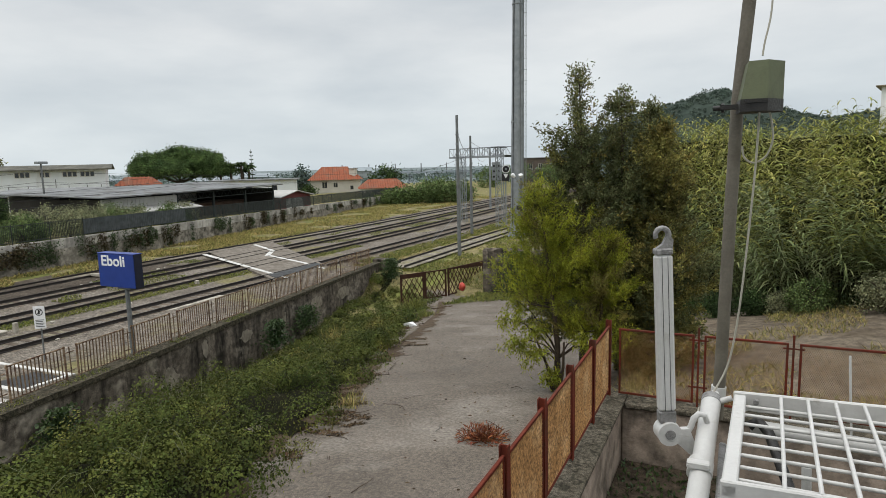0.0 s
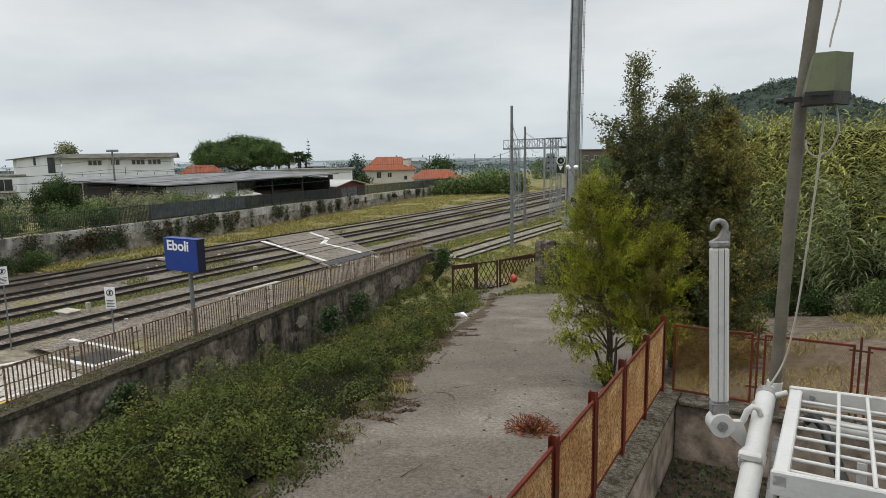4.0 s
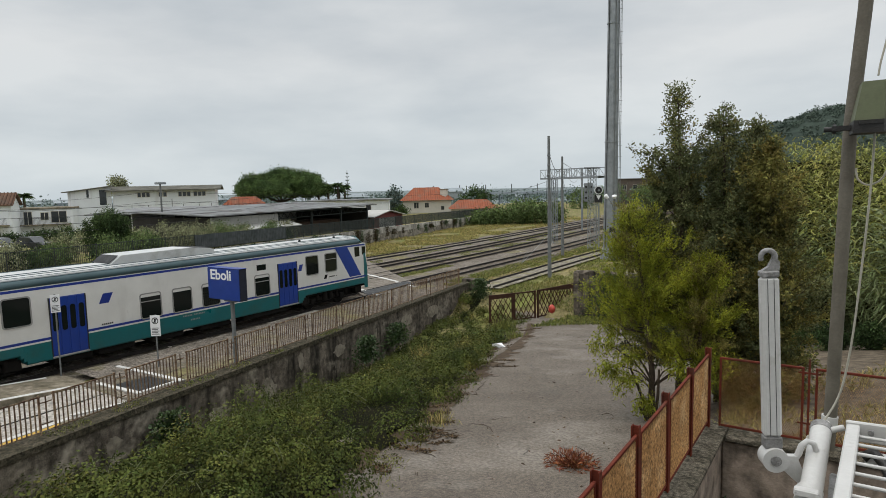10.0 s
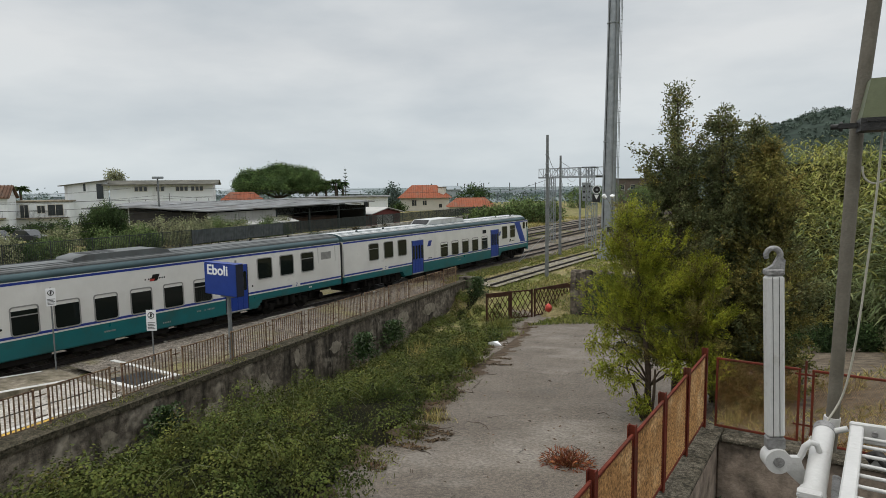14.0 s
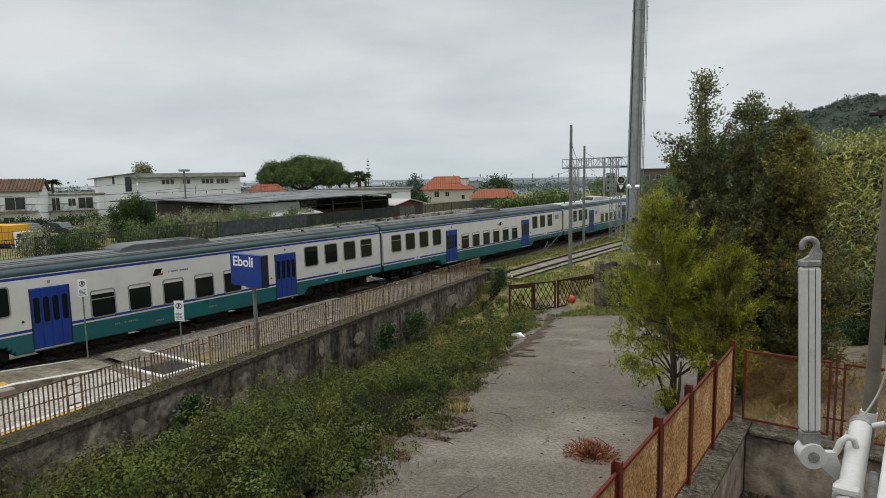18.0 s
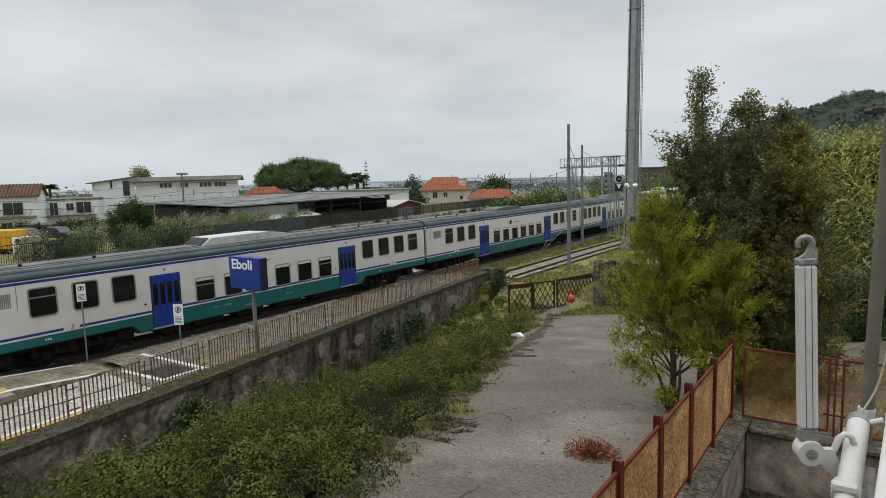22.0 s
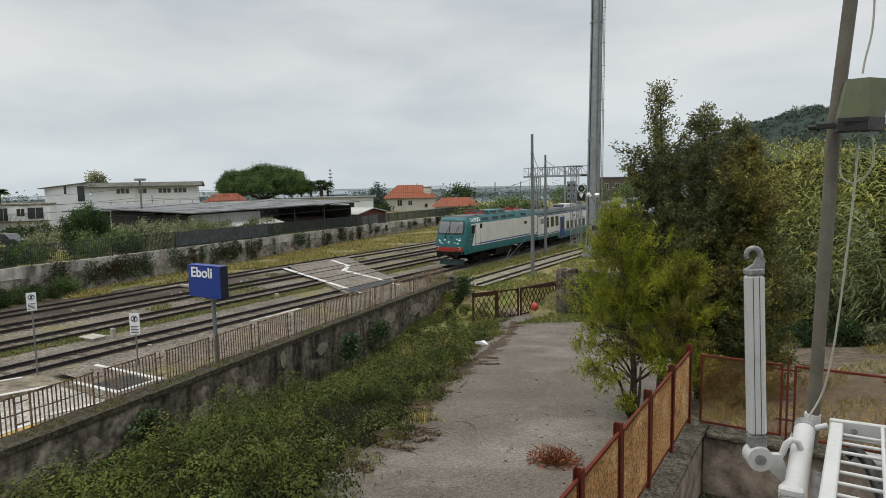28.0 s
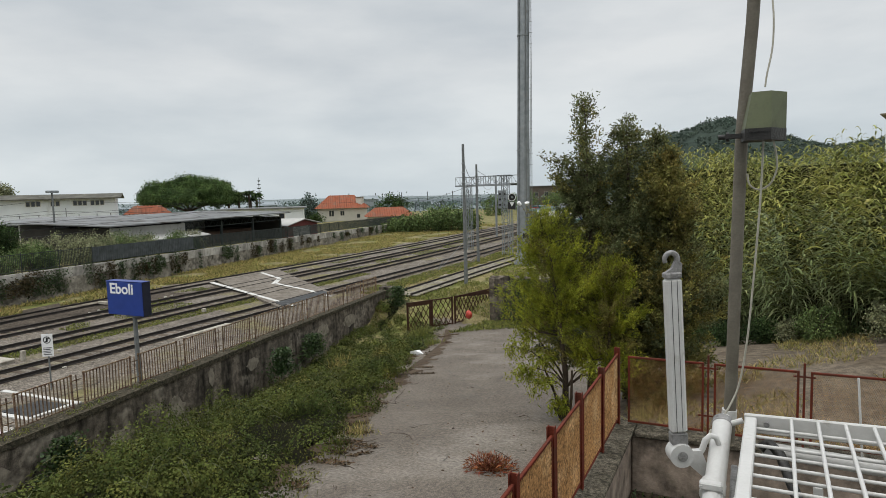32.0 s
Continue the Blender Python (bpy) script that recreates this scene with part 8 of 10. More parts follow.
def build_red_shed():
    a, b = Vector((-30.65, 69.7, 0)), Vector((-31.65, 78.1, 0))
    L = (b - a).length
    ang = math.degrees(math.atan2(b.y - a.y, b.x - a.x))
    th = empty("red_gabled_shed", pose(a.x, a.y, 0, 0, 0, ang), label="small dark red shed with a low gabled sheet roof", category="shed")
    w = MB()
    w.prism([(0, 0.9), (L, 0.9), (L, 2.95), (L / 2, 3.65), (0, 2.95)], 0, 8, "y")
    part("wall", w, "shedred", th)
    for s in (0, 1):
        r = MB()
        x0, x1 = (-0.5, L / 2) if s == 0 else (L / 2, L + 0.5)
        za, zb = (2.9, 3.72) if s == 0 else (3.72, 2.9)
        r.add([(x0, -0.5, za), (x1, -0.5, zb), (x1, 8.4, zb), (x0, 8.4, za), (x0, -0.5, za + 0.12), (x1, -0.5, zb + 0.12), (x1, 8.4, zb + 0.12), (x0, 8.4, za + 0.12)], [(0, 1, 2, 3), (4, 5, 6, 7), (0, 1, 5, 4), (1, 2, 6, 5), (2, 3, 7, 6), (3, 0, 4, 7)])
        part("roof_slope", r, "tinwall", th)
    g = MB()
    g.box(L * 0.2, -0.04, 0.9, L * 0.75, 0.0, 2.7, c=0.01)
    part("front_panel", g, "tinwall", th)


M["shedred"] = mat("dark_red_boards", (0.16, 0.035, 0.03), (0.12, 0.028, 0.025), 0.85, scale=0.8, fine=10, grit=0.3)
build_red_shed()
building("flat_outbuilding", (-66.5, 92.5), (-53.5, 102.4), 8, -0.5, 4.7, "plaster", "low white outbuilding with dark sheet roof", roof="flat", roof_mat="tin", over=0.6, wins=((3, 3.2, 1.0, 1.0), (7, 3.2, 1.2, 1.0), (12, 3.2, 1.0, 1.0)))
building("red_roofed_house", (-72.4, 131.9), (-62.0, 139.5), 11, -1.0, 3.7, "cream", "cream house with an orange tiled hip roof", roof="hip", ridge=3.4, over=0.8,
         wins=((3.6, 2.4, 1.2, 1.5), (6.4, 2.4, 1.0, 1.2), (10.6, 1.6, 0.8, 1.0)))
th_ = empty("chimney_stack", pose(-64.4, 139.8, 5.2), label="pale plastered chimney on the red-roofed house", category="chimney")
mb_ = MB()
mb_.box(-0.9, -0.6, -2.2, 0.9, 0.6, 1.2, c=0.03)
part("stack", mb_, "cream", th_)
mb_ = MB()
mb_.box(-1.05, -0.75, 1.2, 1.05, 0.75, 1.4, c=0.03)
part("cap", mb_, "coping", th_)
building("low_red_roofed_house", (-53.6, 126.6), (-44.6, 132.6), 9, -1.5, 1.75, "cream", "low cream house with an orange tiled hip roof", roof="hip", ridge=2.1, over=0.7, wins=((3, 0.7, 1.0, 1.0), (7, 0.7, 1.0, 1.0)))
M["brownwall"] = mat("grey_brown_render", (0.155, 0.125, 0.105), (0.115, 0.095, 0.082), 0.9, scale=0.6, fine=8, bump=0.2, grit=0.4)
building("brown_apartment_building", (-39.1, 206.3), (-17.4, 215.8), 12, -0.5, 8.3, "brownwall", "brown two-storey building behind the trees beyond the tracks", roof="flat", roof_mat="tin", over=0.5, wins=tuple((u, 5.6, 1.3, 1.5) for u in (2.5, 6.0, 9.5, 13.0, 16.5, 20.0)))
building("white_villa", (52.1, 146.5), (62.7, 143.9), 10, 2.0, 19.7, "plaster", "tall white house with a grey cornice behind the reeds", roof="flat", roof_mat="coping", over=0.9, wins=((2.2, 17.9, 1.4, 1.6), (2.2, 14.4, 1.4, 1.8), (6.5, 17.9, 1.4, 1.6)))
# distance haze is mixed into this colour for far houses and the viaduct
M["haze"] = mat("haze_tinted_town", (0.34, 0.37, 0.39), (0.24, 0.28, 0.30), 1.0, scale=0.02, fine=0.2, bump=0.0, grit=0.3)


def build_viaduct():
    th = empty("far_viaduct", None, label="distant road viaduct with lamp posts, paled by haze in its colour", category="viaduct")
    a, b = Vector((-150, 240, 3.6)), Vector((-60, 309, 3.9))
    d = (b - a).normalized()
    mb = MB()
    ang = math.atan2(d.y, d.x)
    m = Matrix.Translation(a) @ Matrix.Rotation(ang, 4, "Z")
    L = (b - a).length
    mb.box(0, -1, -0.7, L, 6, 0.5, m)
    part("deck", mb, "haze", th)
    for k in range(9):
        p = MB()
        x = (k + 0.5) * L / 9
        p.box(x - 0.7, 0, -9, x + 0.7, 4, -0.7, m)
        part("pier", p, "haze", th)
        p = MB()
        p.tube(m @ Vector((x + 5, 0, 0.4)), m @ Vector((x + 5, 0, 4.2)), 0.25, n=5)
        part("lamp_post", p, "pole", th)


build_viaduct()


def build_yard_lamp():
    th = empty("yard_lamp", pose(-39.0, 42.0, 0.8), label="grey yard lamp on a tall thin post", category="street lamp")
    p = MB()
    p.tube((0, 0, 0), (0, 0, 7.4), 0.12, 0.09, 8)
    part("post", p, "pole", th)
    h = MB()
    h.box(-0.35, -0.5, 7.35, 0.3, 0.6, 7.62, c=0.05)
    part("lamp_head", h, "steel", th)


build_yard_lamp()


def build_truck():
    th = empty("yellow_truck", pose(-32.2, 21.85, 1.42, 0, 0, 22), label="yellow lorry with a white cab parked behind the fence", category="truck")
    th.scale = (0.74, 0.74, 0.74)
    b = MB()
    b.box(-4.6, -1.2, 0.9, 0.6, 1.2, 3.0, c=0.06)
    body = part("cargo_box", b, "truckyellow", th)
    for k in range(6):
        r = MB()
        r.box(-4.4 + k * 0.9, -1.26, 1.0, -4.3 + k * 0.9, -1.2, 2.9)
        part("rib", r, "truckyellow", body)
    c = MB()
    c.prism([(0.7, 0.5), (2.6, 0.5), (2.6, 1.35), (2.3, 2.2), (0.7, 2.25)], -1.05, 1.05, "y")
    cab = part("cab", c, "signwhite", th, "white cab")
    c = MB()
    c.box(2.60, -1.0, 0.55, 2.66, 1.0, 1.32, c=0.02)
    part("front_panel", c, "signwhite", cab, "white front panel")
    g = MB()
    g.add([(2.61, -0.9, 1.4), (2.61, 0.9, 1.4), (2.34, 0.9, 2.12), (2.34, -0.9, 2.12), (2.63, -0.9, 1.4), (2.63, 0.9, 1.4), (2.36, 0.9, 2.12), (2.36, -0.9, 2.12)], [(0, 1, 2, 3), (4, 5, 6, 7), (0, 1, 5, 4), (1, 2, 6, 5), (2, 3, 7, 6), (3, 0, 4, 7)])
    part("windscreen", g, "winglass", cab)
    g = MB()
    g.box(1.2, -1.065, 1.45, 2.1, -1.05, 2.05)
    part("side_window", g, "winglass", cab)
    f = MB()
    f.box(-4.6, -0.9, 0.55, 2.5, 0.9, 0.9)
    part("chassis", f, "black", th)
    for x in (-3.5, -2.4, 1.7):
        for y in (-1.0, 1.0):
            w = MB()
            w.tube((x, y - 0.14, 0.45), (x, y + 0.14, 0.45), 0.45, n=16)
            wh = part("wheel", w, "black", th)
            w = MB()
            w.tube((x, y - 0.16, 0.45), (x, y + 0.16, 0.45), 0.22, n=12)
            part("hub", w, "steel", wh)


build_truck()


def build_yard_cars():
    """Parked cars seen between the lorry and the houses."""
    def one():
        th = empty("parked_car", None, label="dark parked car in the yard before the houses", category="car", group="cars in the yard")
        b = MB()
        b.prism([(-2.05, 0.35), (2.05, 0.35), (2.1, 0.7), (1.95, 0.86), (1.0, 0.95), (-1.9, 0.98), (-2.1, 0.8)], -0.85, 0.85, "y")
        part("body", b, "darkcar", th)
        c = MB()
        c.prism([(-1.75, 0.96), (0.95, 0.94), (0.3, 1.42), (-1.3, 1.44)], -0.72, 0.72, "y")
        part("cabin", c, "winglass", th)
        c = MB()
        c.prism([(-1.32, 1.435), (0.32, 1.415), (0.2, 1.47), (-1.2, 1.48)], -0.68, 0.68, "y")
        part("roof", c, "darkcar", th)
        for x in (-1.3, 1.3):
            for y in (-0.78, 0.78):
                w = MB()
                w.tube((x, y - 0.1, 0.32), (x, y + 0.1, 0.32), 0.32, n=14)
                wh = part("wheel", w, "black", th)
                w = MB()
                w.tube((x, y - 0.11, 0.32), (x, y + 0.11, 0.32), 0.18, n=10)
                part("rim", w, "steel", wh)
        return th

    first = one()
    spots = ((-47.0, 26.4, 10), (-49.5, 29.6, 12), (-52.0, 27.2, 5), (-46.5, 31.5, 15), (-55.5, 31.0, 8))
    for x, y, a in spots[1:]:
        copy_thing(first, pose(x, y, ground_z(x, y), 0, 0, a))
    x, y, a = spots[0]
    first.matrix_world = pose(x, y, ground_z(x, y), 0, 0, a)


M["darkcar"] = mat("dark_car_paint", (0.03, 0.033, 0.038), (0.02, 0.022, 0.026), 0.3, grit=0.1, coat=0.5, rnd=0.5)
build_yard_cars()


def build_hill():
    mb = MB()
    nx, ny = 70, 40
    vs = []

    # the crest by bearing in degrees from due north
    crest = ((-20, -4), (-16, 6), (-13, 26), (-10, 47), (-6.3, 64), (-4.2, 72), (-2.5, 79), (-1.4, 79), (0, 74.5), (3, 56.5), (4.3, 49), (5.6, 45), (6.8, 43.5), (8, 46.5), (10, 51), (14, 50), (20, 36), (30, 10), (40, -4))

    def hz(x, y):
        b = math.degrees(math.atan2(x - 27.8, y))
        q = math.hypot(x - 27.8, y)
        top = float(np.interp(b, [c[0] for c in crest], [c[1] for c in crest])) + 5
        s = math.exp(-(((q - 750) / (105 if q < 750 else 140)) ** 2))
        return top * s * q / 750 + (2.2 * hill_noise(x, y, 0.02) + 1.2 * hill_noise(x, y, 0.07)) * min(1.0, max(0.0, top) / 40) - 6

    for j in range(ny + 1):
        for i in range(nx + 1):
            x, y = lerp(-330, 560, i / nx), lerp(520, 960, j / ny)
            vs.append((x, y, hz(x, y)))
    k = nx + 1
    mb.add(vs, [(j * k + i, j * k + i + 1, (j + 1) * k + i + 1, (j + 1) * k + i) for j in range(ny) for i in range(nx)], smooth=True)
    thing("hill", mb, "hill", "wooded hill with pale terraces on the horizon", "hill", kind="structure")
    r = np.random.default_rng(11)
    pts = []
    while len(pts) < 2600:
        x, y = r.uniform(-200, 330), r.uniform(600, 770)
        z = hz(x, y)
        if z > 8 and (hill_noise(x, y, 0.03, 9) > -0.1 or r.random() < 0.25):
            pts.append((x, y, z))
    c = np.array(pts)
    n = 26
    rad = r.uniform(1.4, 3.0, len(c)) * np.where(r.random(len(c)) < 0.05, 1.8, 1.0)
    at = np.repeat(c, n, 0)
    d = unit(r.normal(size=(len(at), 3)))
    d[:, 2] = np.abs(d[:, 2])
    at = at + d * np.repeat(rad, n)[:, None] * np.array([1, 1, 1.25]) * r.uniform(0.5, 1, (len(at), 1))
    me = leaves(r, at, r.normal(size=at.shape), 1.7, 1.2, 0.0, "hilltree", "hill_trees")
    tagged(new("hill_woods", me), "green woods covering the far hill, greyed by haze in their colour", "woods", kind="stuff")


build_hill()


def build_horizon():
    r = np.random.default_rng(5)
    pts = []
    for k in range(900):
        a = radians(r.uniform(10, 92))
        d = r.uniform(190, 900)
        x, y = 28 - d * math.sin(a), d * math.cos(a)
        s = 1.0 + d / 500
        pts.append((x, y, ground_z(x, y) + r.uniform(0, 2.4) * s, s))
    c = np.array(pts)
    n = 60
    at = np.repeat(c[:, :3], n, 0) + r.normal(size=(len(c) * n, 3)) * np.repeat(c[:, 3], n)[:, None] * np.array([2.8, 2.8, 0.9])
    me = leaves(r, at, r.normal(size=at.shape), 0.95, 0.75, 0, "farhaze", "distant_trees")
    tagged(new("distant_woods", me), "trees of the distant plain, haze mixed into their green", "woods", kind="stuff")
    for k in range(60):
        a = radians(r.uniform(14, 80))
        d = r.uniform(260, 800)
        x, y = 28 - d * math.sin(a), d * math.cos(a)
        mb = MB()
        w, h = r.uniform(5, 13), r.uniform(3, 6)
        z = ground_z(x, y)
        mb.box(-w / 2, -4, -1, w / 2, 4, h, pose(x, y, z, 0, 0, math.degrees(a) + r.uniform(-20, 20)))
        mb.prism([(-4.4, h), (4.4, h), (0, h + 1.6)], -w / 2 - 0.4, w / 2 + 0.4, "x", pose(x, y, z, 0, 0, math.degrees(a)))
        thing("distant_house", mb, "haze", "house far off, haze mixed into its colour", "house", "distant houses")


# leaf green paled and blued to carry the haze of distance
M["farhaze"] = mat("haze_tinted_trees", (0.125, 0.165, 0.15), (0.10, 0.14, 0.125), 1.0, scale=0.03, fine=0.5, bump=0.0, island=0.3, grit=0.2)
build_horizon()
# ---- plants ----
RNG = np.random.default_rng(21)


def lane_left(y):
    return 19.4 - 0.33 * min(y - 12.0, 0.0) - 0.42 * max(y - 12.0, 0.0) + 0.012 * max(0.0, y - 25.0) ** 2


def bank_height(x, y):
    """How high the brambles stand over the bank."""
    a, b = face_x(y) + 0.05, lane_left(y)
    s = (x - a) / max(0.5, b - a)
    if s < 0 or s > 1.06 or y > 36.5:
        return 0.0
    h = 0.60 + 0.65 * hill_noise(x, y, 0.33, 2.0) + 0.50 * hill_noise(x, y, 0.8, 7.0) + 0.34 * hill_noise(x, y, 1.8, 4.0) + 0.18 * hill_noise(x, y, 4.0, 1.0)
    h *= smooth01((1.06 - s) / 0.11) * (0.22 + 0.78 * smooth01(s / 0.38))
    # low towards the gate, so that it stays in view
    return max(0.0, h) * lerp(1.0, 0.12, smooth01((y - 28.0) / 3.5) * smooth01((s - 0.12) / 0.2))


def build_brambles():
    # a sheet below the leaves, coloured near black as the shade between mounds
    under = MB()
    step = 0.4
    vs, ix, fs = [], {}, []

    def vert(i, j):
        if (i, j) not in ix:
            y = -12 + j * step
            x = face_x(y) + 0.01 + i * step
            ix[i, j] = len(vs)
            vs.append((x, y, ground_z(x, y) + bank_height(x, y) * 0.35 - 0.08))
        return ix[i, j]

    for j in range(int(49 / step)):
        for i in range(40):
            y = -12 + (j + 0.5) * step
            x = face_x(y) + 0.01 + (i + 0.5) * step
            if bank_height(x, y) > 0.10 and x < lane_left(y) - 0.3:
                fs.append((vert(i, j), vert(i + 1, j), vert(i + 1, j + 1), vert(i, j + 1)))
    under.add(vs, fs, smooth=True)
    thing("bramble_undergrowth", under, "under", "near-black sheet under the brambles that stands for the shade in their gaps", "undergrowth", kind="stuff")
    # mounds of leaves, each a rough dome, heaped over one another
    P, D, S, FN = [], [], [], []
    count = 0
    while count < 640:
        y = RNG.uniform(0.5, 36.2)
        if RNG.random() > min(1.0, 15.0 / max(y, 3.0)) ** 0.35:
            continue
        x = face_x(y) + 0.1 + RNG.random() * (lane_left(y) - face_x(y) + 0.08)
        h = bank_height(x, y)
        if h < 0.06:
            continue
        count += 1
        rad = RNG.uniform(0.38, 0.92) * (0.6 + 0.5 * min(1.0, h))
        tall = rad * RNG.uniform(0.8, 1.35)
        n = int(rad * rad * (2100 if y < 14 else 1250 if y < 24 else 750))
        d = unit(RNG.normal(size=(n, 3)))
        d[:, 2] = np.abs(d[:, 2]) - 0.12
        q = RNG.uniform(0.82, 1.05, (n, 1)) * (1 + 0.14 * np.sin(5 * np.arctan2(d[:, 1], d[:, 0]) + x * 9))[:, None]
        P.append(np.array([x, y, ground_z(x, y) + h * RNG.uniform(0.45, 1.15) - tall * 0.5]) + d * q * np.array([rad, rad, tall]))
        D.append(unit(np.cross(d, RNG.normal(size=(n, 3)))) + np.array([0, 0, -0.25]))
        FN.append(d * 1.0 + np.array([0.1, -0.1, 0.30]) + RNG.normal(size=(n, 3)) * 0.28)
        S.append((0.050 if y < 14 else 0.068 if y < 24 else 0.098) * RNG.uniform(0.5, 1.4, n))
    # loose leaves low between the mounds
    for k in range(22000):
        y = RNG.uniform(1.0, 36.0)
        x = face_x(y) + RNG.uniform(0.0, 1.04 * (lane_left(y) - face_x(y)))
        h = bank_height(x, y)
        if h > 0.04:
            P.append(np.array([[x, y, ground_z(x, y) + h * RNG.uniform(0.05, 0.5)]]))
            D.append(RNG.normal(size=(1, 3)))
            FN.append(np.array([[0.0, 0.0, 1.0]]) + RNG.normal(size=(1, 3)) * 0.4)
            S.append(np.array([0.06]))
    at, al, L = np.concatenate(P), np.concatenate(D), np.concatenate(S)
    me = leaves(RNG, at, al, L, L * 0.66, 0.1, "weed", "bramble_leaves", face=np.concatenate(FN))
    tagged(new("brambles", me), "dense green brambles and nettles covering the bank", "brambles", kind="stuff")
    # long arching shoots standing out of the mass
    sh = MB()
    la, lw = [], []
    for k in range(620):
        y = RNG.uniform(3, 34)
        x = face_x(y) + RNG.uniform(0.2, 0.95 * (lane_left(y) - face_x(y)))
        h = bank_height(x, y)
        z = ground_z(x, y) + h * 0.8
        d = RNG.normal(size=2)
        d /= np.linalg.norm(d)
        ln = RNG.uniform(0.35, 0.9)
        pth = [Vector((x + d[0] * ln * s, y + d[1] * ln * s, z + ln * (1.1 * s - 0.85 * s * s))) for s in (0, 0.3, 0.6, 0.85, 1.0)]
        sh.path(pth, 0.006, 4, 0.5)
        for p in pth[1:]:
            for q in range(4):
                la.append(tuple(p))
                lw.append(tuple(RNG.normal(size=3)))
    thing("bramble_shoots", sh, "cane", "thin arching bramble shoots", "shoots", kind="stuff")
    me = leaves(RNG, np.array(la), np.array(lw), 0.075, 0.048, 0.2, "weed", "shoot_leaves")
    tagged(new("bramble_shoot_leaves", me), "fresh leaves on arching bramble shoots", "leaves", kind="stuff")


# near black: shade between leaves and canes put into the colour
M["under"] = mat("foliage_gap_shade", (0.012, 0.013, 0.007), (0.022, 0.02, 0.011), 1.0, spec=0.04, scale=1.5, fine=12, bump=0.8, grit=0.5)
build_brambles()


def patch_leaves(name, label, pts, L, W, material, up=0.3, droop=0.2, kind=""):
    at = np.array(pts)
    along = RNG.normal(size=at.shape) + np.array([0, 0, up])
    n = len(at)
    me = leaves(RNG, at, along, L * RNG.uniform(0.6, 1.3, n), W * RNG.uniform(0.6, 1.3, n), droop, material, name)
    return tagged(new(name, me), label, "plant", kind=kind)


def build_ivy():
    # over the wall's end and the broken wall by the gate
    for name, cx, cy, z0, z1, rx, ry, n in (("ivy_clump", 6.6, 36.4, -1.3, 0.75, 0.9, 0.9, 2600), ("ivy_clump", 15.6, 36.9, -1.2, 1.5, 1.8, 0.9, 3600), ("ivy_clump", 18.4, 36.4, -0.9, 1.4, 2.2, 1.2, 3200), ("ivy_clump", 8.2, 22.6, -1.3, -0.1, 0.5, 1.0, 1400), ("ivy_clump", 7.4, 26.0, -1.3, -0.2, 0.4, 1.1, 1000), ("ivy_clump", 9.85, 11.0, -1.4, 0.15, 0.35, 0.9, 1500)):
        p = []
        for k in range(n):
            a, b = RNG.normal(size=2)
            z = RNG.uniform(z0, z1)
            w = 1.0 - 0.5 * (z - z0) / (z1 - z0)
            p.append((cx + rx * 0.5 * a * w, cy + ry * 0.5 * b * w, z))
        patch_leaves(name, "dark ivy clump climbing over old masonry", p, 0.13, 0.10, "ivy")
    # vines hanging on the boundary wall across the tracks
    r = random.Random(12)
    for k in range(64):
        y = r.choice((r.uniform(22, 44), r.uniform(36, 62), r.uniform(60, 104)))
        w = r.uniform(0.2, 0.8) * (1.9 if 25 < y < 31 else 1.0)
        top = far_wall_top(y) + r.uniform(-0.6, 0.15)
        low = r.uniform(-0.1, 0.9)
        p = []
        for j in range(int(230 * w + 60)):
            z = r.uniform(low, top)
            yy = y + r.gauss(0, 0.5 * w)
            p.append((far_wall_x(yy) + 0.22 + abs(r.gauss(0, 0.16)), yy, z))
        patch_leaves("wall_vine", "dark dry vine hanging on the boundary wall", p, 0.17, 0.10, "ivy" if r.random() < 0.55 else "vinebrown")


M["vinebrown"] = mat("brown_vine", (0.085, 0.065, 0.035), (0.06, 0.055, 0.025), 0.95, scale=1, fine=10, bump=0.0, island=0.7, grit=0.3)
build_ivy()


